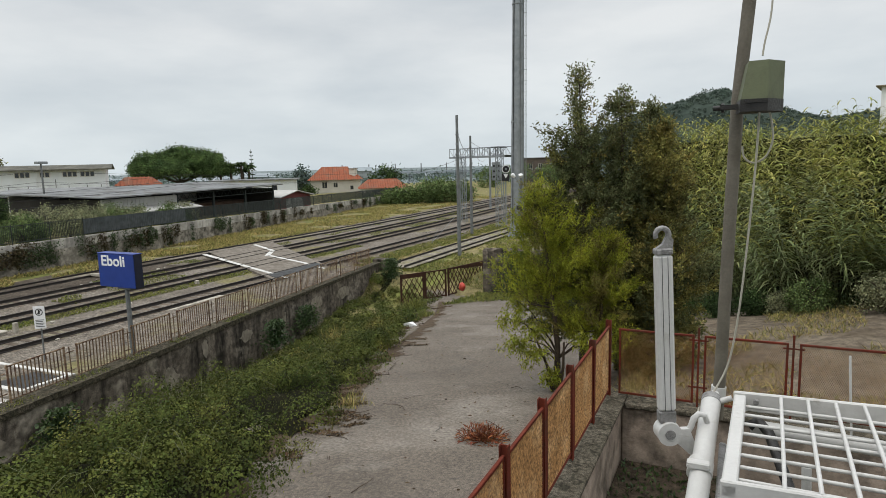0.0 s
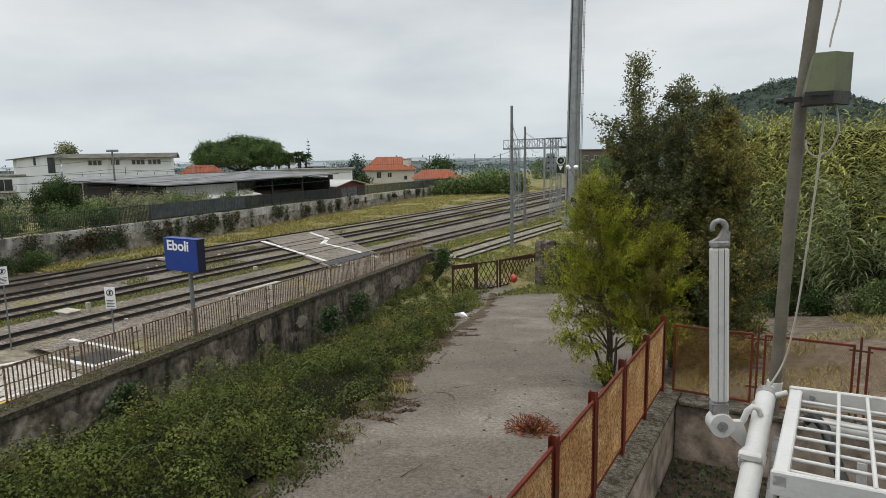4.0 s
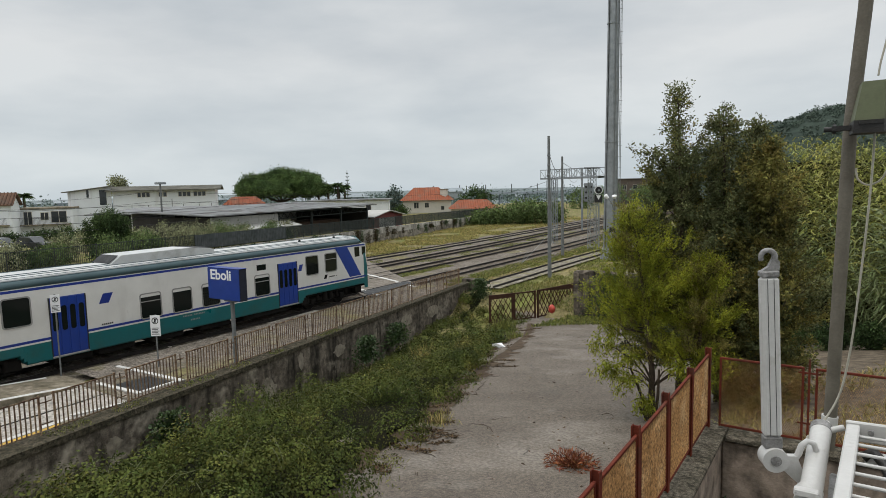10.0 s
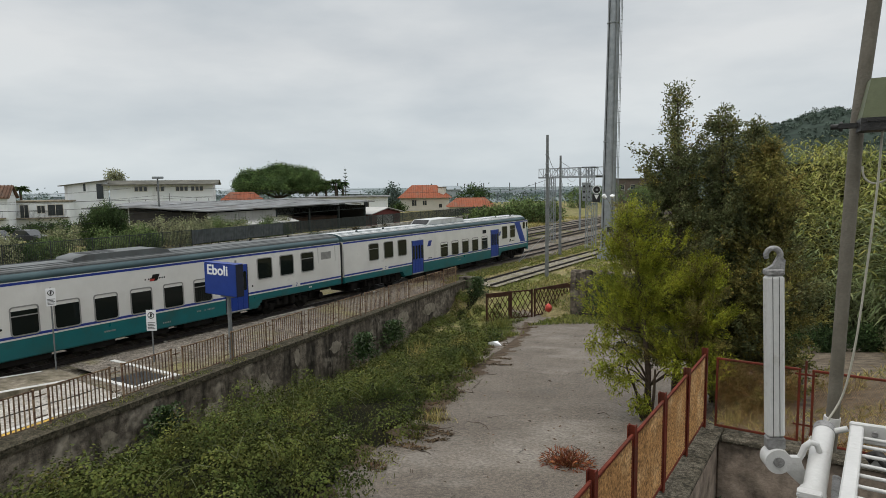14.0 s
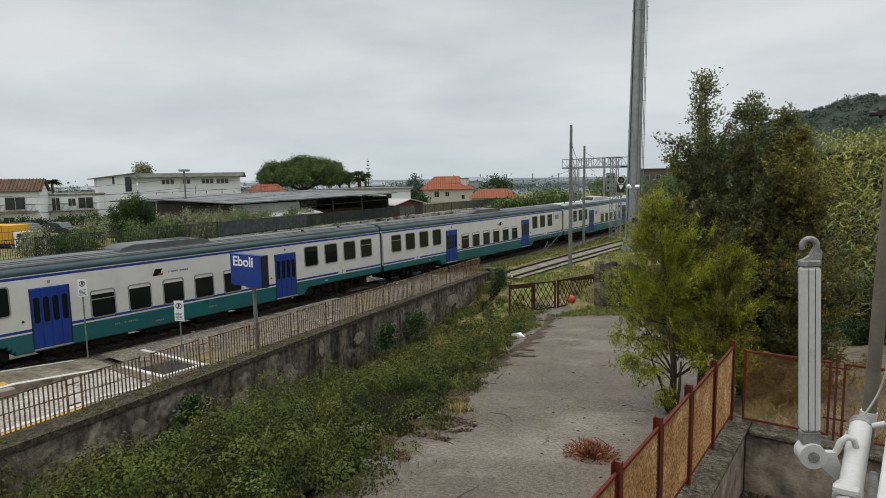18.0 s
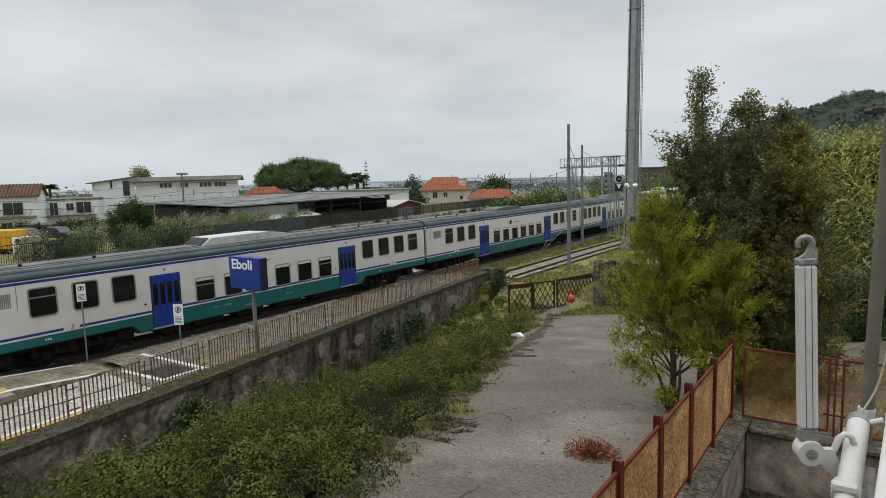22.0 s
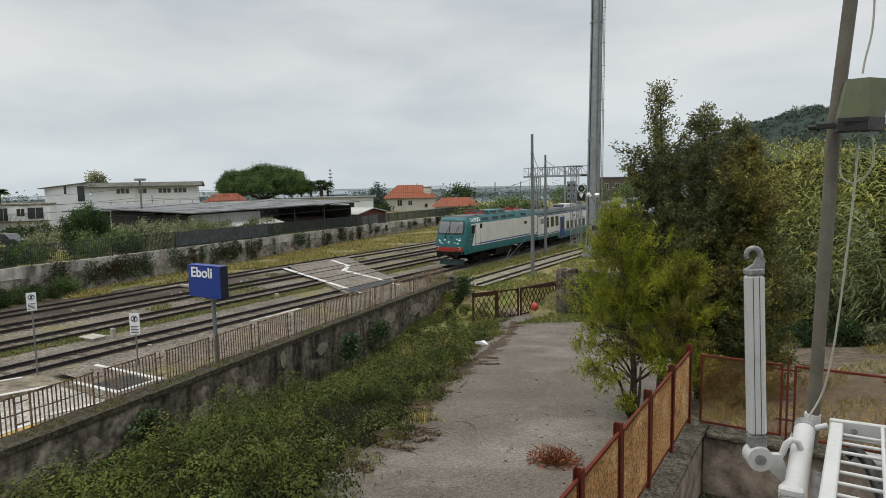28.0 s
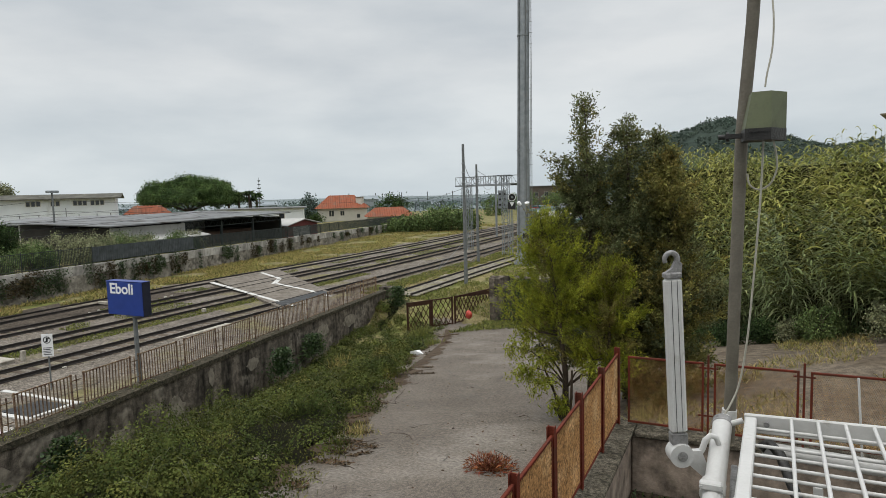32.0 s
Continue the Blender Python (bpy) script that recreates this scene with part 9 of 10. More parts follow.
def build_grass():
    def field(name, label, n, pick, L, material, wid=0.02, droop=0.25):
        p = []
        while len(p) < n:
            q = pick()
            if q is not None:
                p.append(q)
        at = np.array(p)
        along = RNG.normal(size=at.shape) * np.array([0.55, 0.55, 0.2]) + np.array([0, 0, 1.0])
        ln = L * RNG.uniform(0.5, 1.5, n)
        me = leaves(RNG, at, along, ln, wid * RNG.uniform(0.7, 1.4, n), droop, material, name)
        tagged(new(name, me), label, "grass", kind="stuff")

    def between(x0, x1, y0, y1, thr=0.0, seed=0.0, sc=0.35):
        def pick():
            y = y0 + (y1 - y0) * RNG.random() ** 1.3
            x = RNG.uniform(x0, x1) + bend(y)
            if hill_noise(x, y, sc, seed) < thr:
                return None
            return (x, y, ground_z(x, y) - 0.02)
        return pick

    def meadow():
        y = 22 + 110 * RNG.random() ** 1.2
        if y < 37 and RNG.random() < 0.55:
            return None
        a, b = far_wall_x(y) + 0.3, -15.0 + bend(y)
        x = RNG.uniform(a, b)
        if hill_noise(x, y, 0.22, 1.0) < -0.15:
            return None
        return (x, y, ground_z(x, y) - 0.03)

    field("meadow_grass", "dry yellow-green grass between tracks and boundary wall", 34000, meadow, 0.42, "drygrass", 0.045, 0.3)
    field("meadow_green", "green weeds in the dry grass", 16000, meadow, 0.34, "grass", 0.06, 0.3)
    field("track_weeds", "yellow-green weeds between the tracks", 17000, between(-4.25, -2.9, 8, 48, -0.55, 2.0), 0.15, "grass", 0.035)
    field("track_weeds", "sparse green weeds between the sidings", 11000, between(-12.5, -5.5, 22, 90, 0.16, 5.0), 0.16, "grass", 0.04)
    field("verge_grass", "yellow-green grass beside the dead-end siding", 15000, between(1.6, 3.9, 38, 100, -0.25, 3.0), 0.20, "grass", 0.04)
    field("verge_grass", "dry grass beside the dead-end siding", 13000, between(6.8, 14.5, 37.5, 75, -0.2, 3.0), 0.26, "grass", 0.045)
    field("verge_grass", "dry straw beside the siding", 7000, between(2.0, 13.5, 37.5, 90, 0.0, 8.0), 0.22, "drygrass", 0.04)

    def sill():
        y = RNG.uniform(2, 37)
        if hill_noise(0, y, 0.5, 3.0) < -0.1 + 0.02 * max(0.0, y - 8.0):
            return None
        if RNG.random() < 0.75:
            return (wall_x(y) + RNG.uniform(-0.1, 0.3) + 0.6 * RNG.random() ** 2 * (face_x(y) - wall_x(y)), y, 0.355)
        return (wall_x(y) - 0.26 - abs(RNG.normal()) * 0.12, y, 0.25)

    field("wall_foot_weeds", "small weeds along the foot of the railing", 2600, sill, 0.10, "grass", 0.02)

    def ragged():
        y = RNG.uniform(4, 33)
        x = lane_left(y) + RNG.normal() * 0.35
        if hill_noise(x, y, 0.9, 6.0) < 0.02:
            return None
        return (x, y, ground_z(x, y))

    field("lane_edge_grass", "dry weeds straggling over the lane's edge", 1600, ragged, 0.14, "grass", 0.02)

    def rough_right():
        x = RNG.uniform(25.5, 36.0)
        y = RNG.uniform(10.2, 24.0)
        if hill_noise(x, y, 0.45, 4.0) < -0.05 - 0.10 * (12 - y if y < 12 else 0) + 0.25 * smooth01((y - 13) / 3) * (1 - smooth01((y - 17) / 3)):
            return None
        return (x, y, ground_z(x, y))

    field("rough_grass", "dry straw and weeds behind the garden fence", 8000, rough_right, 0.26, "drygrass", 0.016)
    field("rough_green", "green weeds before the reeds", 2500, rough_right, 0.18, "grass", 0.018)

    def behind_fence():
        x, y = 26.2 + 6.5 * RNG.random() ** 1.6, 9.75 + 2.2 * RNG.random() ** 1.7
        if hill_noise(x, y, 0.9, 6.0) < -0.12:
            return None
        return (x, y, ground_z(x, y))

    field("fence_weeds", "brown dead weeds behind the garden fence", 14000, behind_fence, 0.40, "deadgrass", 0.016)

    def gate_weeds():
        x = RNG.uniform(12.6, 24)
        y = 32.5 + 0.45 * (x - 11) + RNG.uniform(-1.2, 4.0)
        return (x, y, ground_z(x, y))

    field("gate_weeds", "low green weeds beyond the lane", 7000, gate_weeds, 0.30, "grass", 0.05)

    def garden():
        x, y = RNG.uniform(26.4, 33), RNG.uniform(3, 9.2)
        return (x, y, 2.55)

    field("garden_weeds", "low dark weeds inside the garden wall", 9000, garden, 0.09, "ivy", 0.03)


build_grass()


def tuft(name, x, y, n, L, material, label, w=0.012, spread=0.25, lean=0.35):
    z = ground_z(x, y)
    at = np.stack([x + RNG.normal(size=n) * spread * 0.4, y + RNG.normal(size=n) * spread * 0.4, np.full(n, z)], 1)
    along = RNG.normal(size=(n, 3)) * lean + np.array([0, 0, 1.0])
    me = leaves(RNG, at, along, L * RNG.uniform(0.5, 1.2, n), w, 0.25, material, name, 2)
    tagged(new(name, me), label, "plant")


tuft("grass_tuft", 11.2, 31.0, 420, 0.95, "grass", "tall green grass tuft by the lane", 0.03, 0.7)
tuft("grass_tuft", 13.3, 28.2, 260, 0.5, "grass", "green grass tuft at the lane's edge", 0.03, 0.8)
tuft("grass_tuft", 10.2, 25.0, 420, 1.3, "drygrass", "tall dry grass tuft in the brambles", 0.03, 0.9)
tuft("grass_tuft", 11.4, 18.6, 380, 1.25, "grass", "tall yellow-green weed among the brambles", 0.035, 0.7)
tuft("grass_tuft", 19.9, 11.6, 120, 0.42, "drygrass", "dry weed growing in a lane crack", 0.014, 0.4)
tuft("grass_tuft", 25.6, 8.6, 260, 0.38, "drygrass", "pale dry tuft beside the garden fence", 0.012, 0.5)
tuft("grass_tuft", 26.0, 13.8, 160, 0.5, "drygrass", "pale dry grass tuft near the garden fence", 0.012, 0.5)


def build_track_bits():
    """A cable pit lid, a marker post and loose pale stones between the tracks."""
    th = empty("cable_pit", pose(-2.75, 16.2, -0.2, 0, 0, 4), label="pale concrete cable pit with a thick lid between the tracks", category="pit")
    mb = MB()
    mb.box(-0.49, -0.31, -0.1, 0.49, 0.31, 0.12, c=0.02)
    part("rim", mb, "palestone", th)
    mb = MB()
    mb.box(-0.55, -0.37, 0.12, 0.55, 0.37, 0.2, c=0.025)
    part("lid", mb, "palestone", th, "chipped concrete lid")
    mb = MB()
    mb.box(-0.09, -0.09, -0.3, 0.09, 0.09, 0.42, c=0.015)
    thing("marker_post", mb, "palestone", "short white concrete marker post between the tracks", "post").location = (-2.19, 16.9, -0.12)
    mb = MB()
    mb.box(-0.11, -0.11, -0.3, 0.11, 0.11, 0.2, c=0.015)
    thing("marker_post", mb, "palestone", "stub of a white concrete post beside the main line", "post").location = (-3.3, 28.7, -0.12)
    mb = MB()
    mb.box(-0.55, -1.95, -0.25, 0.55, 1.95, 0.0, c=0.02)
    slab = thing("concrete_slab", mb, "palestone", "long pale concrete slab lying beside the main line", "slab")
    slab.matrix_world = pose(1.62, 24.4, ground_z(1.62, 24.4) + 0.09, 0, 0, 3)
    mb = MB()
    mb.box(-0.45, -0.1, -0.1, 0.45, 0.1, 0.1, c=0.02)
    thing("white_block", mb, "palestone", "small white concrete bar lying between the sidings", "block").location = (-12.6, 28.4, 0.0)
    r = random.Random(17)
    for k in range(34):
        y = r.uniform(14, 70)
        x = r.choice((-2.4, -7.0, -11.3, 1.5)) + r.uniform(-0.6, 0.6) + bend(y)
        q = r.uniform(0.05, 0.13)
        mb = MB()
        vs = [(q * r.uniform(0.6, 1.2) * math.cos(a), q * r.uniform(0.6, 1.2) * math.sin(a), z * q) for z in (0, 0.7) for a in (0.2, 1.4, 2.6, 3.9, 5.1)]
        mb.add(vs, [(0, 1, 6, 5), (1, 2, 7, 6), (2, 3, 8, 7), (3, 4, 9, 8), (4, 0, 5, 9), (4, 3, 2, 1, 0), (5, 6, 7, 8, 9)])
        thing("loose_stone", mb, "palestone", "pale stone lying on the ballast", "stone", "loose stones").location = (x, y, ground_z(x, y) - 0.01)


M["palestone"] = mat("pale_weathered_stone", (0.52, 0.48, 0.41), (0.40, 0.365, 0.31), 0.95, scale=2.5, fine=40, bump=0.5, stain=(0.22, 0.19, 0.15), stain_scale=3.0, grit=0.5)
build_track_bits()


M["litter"] = mat("dry_leaf_litter", (0.10, 0.068, 0.036), (0.055, 0.038, 0.022), 0.95, scale=1.0, fine=20, bump=0.0, island=0.7, grit=0.3, spec=0.2)


def build_debris():
    # small things lying on the lane
    r = random.Random(9)
    for k in range(46):
        y = r.uniform(6, 31)
        x = lane_left(y) + r.uniform(-0.2, 1.0) + (r.uniform(0, 7) if k % 3 == 0 else 0)
        z = ground_z(x, y) + 0.022
        mb = MB()
        a = r.uniform(0, 6.28)
        pts = [Vector((x, y, z))]
        for j in range(4):
            a += r.uniform(-0.7, 0.7)
            pts.append(pts[-1] + Vector((math.cos(a), math.sin(a), 0)) * r.uniform(0.06, 0.22) + Vector((0, 0, r.uniform(-0.004, 0.014))))
        mb.path(pts, r.uniform(0.005, 0.012), 5, 0.5)
        thing("fallen_twig", mb, "bark", "dry brown twig lying on the lane", "twig", "fallen twigs")
    mb = MB()
    x, y = 14.75, 23.95
    z = ground_z(x, y)
    mb.add([(x + dx, y + dy, z + 0.05 + dz) for dx, dy, dz in ((-0.35, 0, 0.10), (0, -0.14, 0.2), (0.35, 0, 0.04), (0.02, 0.22, 0.16), (-0.35, 0.02, 0.0), (0, -0.14, 0.0), (0.35, 0.0, 0.0), (0.02, 0.24, 0.0))], [(0, 1, 2, 3), (4, 5, 6, 7), (0, 1, 5, 4), (1, 2, 6, 5), (2, 3, 7, 6), (3, 0, 4, 7)])
    thing("scrap_sheet", mb, "signwhite", "crumpled white scrap lying at the lane's edge", "litter")
    # brown litter and soil washed along the edge of the lane, in tongues that point away from the bank
    P, D = [], []
    for k in range(64):
        y = r.uniform(8, 32)
        x = lane_left(y) + r.uniform(-0.2, 0.25) + (r.uniform(0, 1.6) if k % 5 == 0 else 0)
        ln, wd = r.uniform(0.12, 0.6), r.uniform(0.03, 0.09)
        a = r.uniform(-0.5, 1.1)
        m = int(230 * ln)
        u, v = RNG.uniform(-0.4, 1.0, m) * ln, RNG.normal(size=m) * wd
        px, py = x + u * math.cos(a) - v * math.sin(a), y + u * math.sin(a) + v * math.cos(a)
        pz = np.array([ground_z(p, q) for p, q in zip(px, py)]) + 0.02 + RNG.uniform(0, 0.03, m)
        P.append(np.stack([px, py, pz], 1))
        D.append(RNG.normal(size=(m, 3)) * np.array([1, 1, 0.25]))
    at = np.concatenate(P)
    me = leaves(RNG, at, np.concatenate(D), 0.09 * RNG.uniform(0.5, 1.4, len(at)), 0.035, 0.1, "litter", "lane_litter", face=np.tile(np.array([0.0, 0.0, 1.0]), (len(at), 1)) + RNG.normal(size=(len(at), 3)) * 0.3)
    tagged(new("leaf_litter", me), "dry brown leaf litter along the edge of the lane", "leaf litter", kind="stuff")
    # single fallen leaves scattered over the lane
    n = 520
    px, py = RNG.uniform(13.0, 25.5, n), RNG.uniform(7.0, 32.0, n)
    ok = np.array([lane(a, b) for a, b in zip(px, py)])
    px, py = px[ok], py[ok]
    at = np.stack([px, py, np.array([ground_z(a, b) for a, b in zip(px, py)]) + 0.02], 1)
    n = len(at)
    me = leaves(RNG, at, RNG.normal(size=(n, 3)) * np.array([1, 1, 0.15]), RNG.uniform(0.05, 0.13, n), RNG.uniform(0.03, 0.06, n), 0.0, "litter", "fallen_leaf", face=np.tile(np.array([0.0, 0.0, 1.0]), (n, 1)) + RNG.normal(size=(n, 3)) * 0.25)
    tagged(new("fallen_leaves", me), "single brown leaves scattered over the lane", "leaf litter", kind="stuff")
    # dead bush
    n = 1500
    c = np.array([23.72, 10.25, ground_z(23.72, 10.25)])
    d = unit(RNG.normal(size=(n, 3)))
    d[:, 2] = np.abs(d[:, 2])
    at = c + d * RNG.uniform(0.0, 1.0, (n, 1)) * np.array([0.52, 0.42, 0.26])
    me = leaves(RNG, at, d + RNG.normal(size=(n, 3)) * 0.6, 0.12 * RNG.uniform(0.5, 1.4, n), 0.018, 0.1, "dead", "dead_bush")
    tagged(new("dead_bush", me), "withered red-brown bush lying on the lane", "dead bush")


build_debris()


# ---- trees ----
def conifer(name, label, foot, top_z, low_z, radius, boughs, trunk_r, lean=(0, 0), seed=1, shape=1.0, mats=(("cypress", 1.0),), rise=(0.5, 1.3), blade=0.075, width=0.034, heart=0.5, thin=0.35, fan=False):
    """An old cypress: a leaning trunk and boughs of uneven reach, each with feathery sprays along it."""
    r = np.random.default_rng(seed)
    th = empty(name, None, label=label, category="tree")
    foot = Vector(foot)
    tip = Vector((foot.x + lean[0], foot.y + lean[1], top_z))
    mid = foot.lerp(tip, 0.45) + Vector((0.12, -0.08, 0))
    tr = MB()
    tr.path([foot - Vector((0, 0, 0.15)), foot.lerp(mid, 0.5) + Vector((0.05, 0.04, 0)), mid, mid.lerp(tip, 0.6), tip - Vector((0, 0, 0.25))], trunk_r, 8, 0.08)
    part("trunk", tr, "bark", th)

    def axis(z):
        return foot.lerp(tip, (z - foot.z) / (tip.z - foot.z))

    groups = {m_: ([], []) for m_, q in mats}
    for k in range(boughs):
        s = r.random() ** 0.9
        env = (radius * (1 - s) ** shape * (0.6 + 0.4 * min(1.0, s / 0.15)) + 0.10) * (0.95 + 0.28 * math.sin(2.0 * seed + 19.0 * s))
        reach = env * r.uniform(0.45, 1.1) * (1.25 if r.random() < 0.14 else 1.0)
        a = r.uniform(0, 2 * math.pi)
        z = lerp(low_z, top_z - 0.15, s) - 0.45 * reach
        up = r.uniform(*rise) * (0.6 + 0.6 * s)
        b = axis(max(low_z - 0.6, z))
        e = Vector((b.x + reach * math.cos(a), b.y + reach * math.sin(a), b.z + reach * up))
        mid_b = b.lerp(e, 0.55) - Vector((0, 0, 0.12 * reach))
        if k % 3 == 0:
            lm = MB()
            lm.path([b, mid_b, b.lerp(e, 0.93)], max(0.010, trunk_r * 0.22 * (1.1 - s)), 5, 0.3)
            part("limb", lm, "bark", th)
        pick, mname = r.random(), mats[-1][0]
        for m_, q in mats:
            if pick < q:
                mname = m_
                break
            pick -= q
        P, D = groups[mname]
        n = 3 + int(reach * 8)
        for j in range(n):
            u = heart * r.random() if r.random() < 0.22 else lerp(0.35, 1.0, (j + r.random()) / n)
            c = b.lerp(mid_b, u / 0.55) if u < 0.55 else mid_b.lerp(e, (u - 0.55) / 0.45)
            c = np.array(c) + r.normal(size=3) * 0.10 * (1.1 - 0.6 * u)
            side = r.normal(size=3) * (0.42 if fan else 0.7) + np.array([math.cos(a), math.sin(a), (1.15 if fan else 0.9) + 0.4 * up])
            m = int(r.uniform(22, 48) * (1 - thin * smooth01((s - 0.6) / 0.3)))
            q = r.random((m, 1))
            # a flat spray: blades fan out from a short twig
            tw = side / np.linalg.norm(side)
            if fan:
                lat = np.cross(tw, r.normal(size=3))
                lat /= max(1e-6, np.linalg.norm(lat))
                m = int(m * 2.0)
                q = r.random((m, 1))
                w = r.normal(size=(m, 1))
                P.append(c + tw * q * 0.33 + lat * w * 0.06 * (0.35 + q) + r.normal(size=(m, 3)) * 0.012)
                D.append(tw + lat * w * 0.55 + r.normal(size=(m, 3)) * 0.12)
                continue
            P.append(c + tw * q * 0.20 + r.normal(size=(m, 3)) * 0.045)
            D.append(tw * 0.7 + r.normal(size=(m, 3)) * 0.5)
    for k in range(7):
        c = np.array(tip) - np.array([0, 0, 0.10 * k + 0.12])
        P, D = groups[mats[0][0]]
        P.append(c + r.normal(size=(16, 3)) * np.array([0.045, 0.045, 0.06]) * (1 + 0.2 * k))
        D.append(np.array([0, 0, 1.0]) + r.normal(size=(16, 3)) * 0.4)
    for m_, (P, D) in groups.items():
        if P:
            at, al = np.concatenate(P), np.concatenate(D)
            n = len(at)
            part("crown", leaves(r, at, al, blade * r.uniform(0.5, 1.3, n), width * r.uniform(0.7, 1.4, n), 0.05, m_, "crown"), None, th)
    return th


DARK, BROWN, FRESH = "cypress", "cypressbrown", "cypressgreen"
conifer("cypress", "tall dark ragged cypress with a thin top", (24.3, 15.75, ground_z(24.3, 15.75)), 9.34, 2.9, 1.50, 240, 0.11, (-0.04, -0.25), 3, 0.70, ((DARK, 0.88), (BROWN, 0.12)), thin=0.72)
conifer("cypress", "dense dark cypress with a pointed top", (25.15, 16.1, ground_z(25.15, 16.1)), 8.74, 2.8, 1.40, 225, 0.11, (0.06, -0.25), 5, 0.80, ((DARK, 0.82), (BROWN, 0.18)), thin=0.6)
conifer("cypress", "dark cypress top rising behind the others", (25.72, 16.5, ground_z(25.72, 16.5)), 8.50, 3.0, 1.25, 200, 0.10, (0.12, -0.35), 8, 0.76, ((DARK, 0.72), (BROWN, 0.28)), thin=0.6)
conifer("browning_cypress", "broad cypress with browning feathery foliage", (26.1, 15.6, ground_z(26.1, 15.6)), 7.95, 1.9, 1.45, 340, 0.12, (0.10, 0.05), 6, 0.62, ((BROWN, 0.75), (DARK, 0.25)))
conifer("young_thuja", "olive green thuja leaning over the lane", (24.05, 14.25, ground_z(24.05, 14.25)), 6.55, 3.9, 1.25, 125, 0.09, (-0.5, 0.1), 7, 0.55, ((FRESH, 0.85), (BROWN, 0.15)), (0.2, 1.0), 0.05, 0.019, fan=True)
conifer("young_thuja", "olive green thuja with bare lower stems", (24.75, 14.5, ground_z(24.75, 14.5)), 5.4, 3.3, 1.20, 110, 0.08, (0.35, 0.1), 9, 0.55, ((FRESH, 0.65), (BROWN, 0.35)), (0.2, 1.0), 0.05, 0.019, fan=True)


def build_low_sprays():
    th = empty("drooping_branches", None, label="thin bare branches with hanging green sprays over the lane", category="branch")
    r = np.random.default_rng(4)
    pts = []
    for tip, n in (((22.75, 13.9, 3.35), 20), ((23.05, 13.7, 2.75), 22), ((23.45, 13.6, 2.45), 18), ((23.0, 14.1, 3.8), 22), ((23.55, 13.9, 3.1), 20), ((24.0, 13.7, 1.95), 16), ((25.4, 13.9, 2.75), 24), ((25.7, 14.1, 3.2), 24), ((24.9, 13.7, 3.0), 16)):
        tip = Vector(tip)
        base = Vector((24.1, 14.25, min(2.9, tip.z + 0.3) - 0.5))
        mid = base.lerp(tip, 0.6) + Vector((0, 0, 0.25))
        mb = MB()
        mb.path([base, base.lerp(mid, 0.5) + Vector((0, 0, 0.1)), mid, mid.lerp(tip, 0.5) + Vector((0, 0, 0.02)), tip], 0.022, 5, 0.25)
        part("branch", mb, "bark", th)
        for k in range(n):
            p = mid.lerp(tip, r.random()) + Vector(r.normal(size=3) * 0.10)
            for q in range(26):
                pts.append(np.array(p) + r.normal(size=3) * np.array([0.06, 0.06, 0.09]))
    at = np.array(pts)
    me = leaves(r, at, r.normal(size=at.shape) + np.array([0, 0, -0.3]), 0.11, 0.026, 0.2, "cypressgreen", "spray")
    part("spray", me, None, th)
    for a, b in (((24.1, 14.25, 1.5), (24.3, 13.9, 2.9)), ((24.0, 14.2, 1.5), (23.6, 14.1, 2.8)), ((24.2, 14.3, 1.5), (24.75, 14.2, 2.6)), ((24.3, 14.4, 1.5), (24.95, 14.5, 2.9)), ((24.0, 14.1, 1.5), (23.9, 13.8, 2.0))):
        a, b = Vector(a), Vector(b)
        mb = MB()
        mb.path([a - Vector((0, 0, 0.1)), a.lerp(b, 0.5) + Vector((0.05, -0.05, 0.05)), b], 0.05, 6, 0.5)
        part("stem", mb, "bark", th)


build_low_sprays()


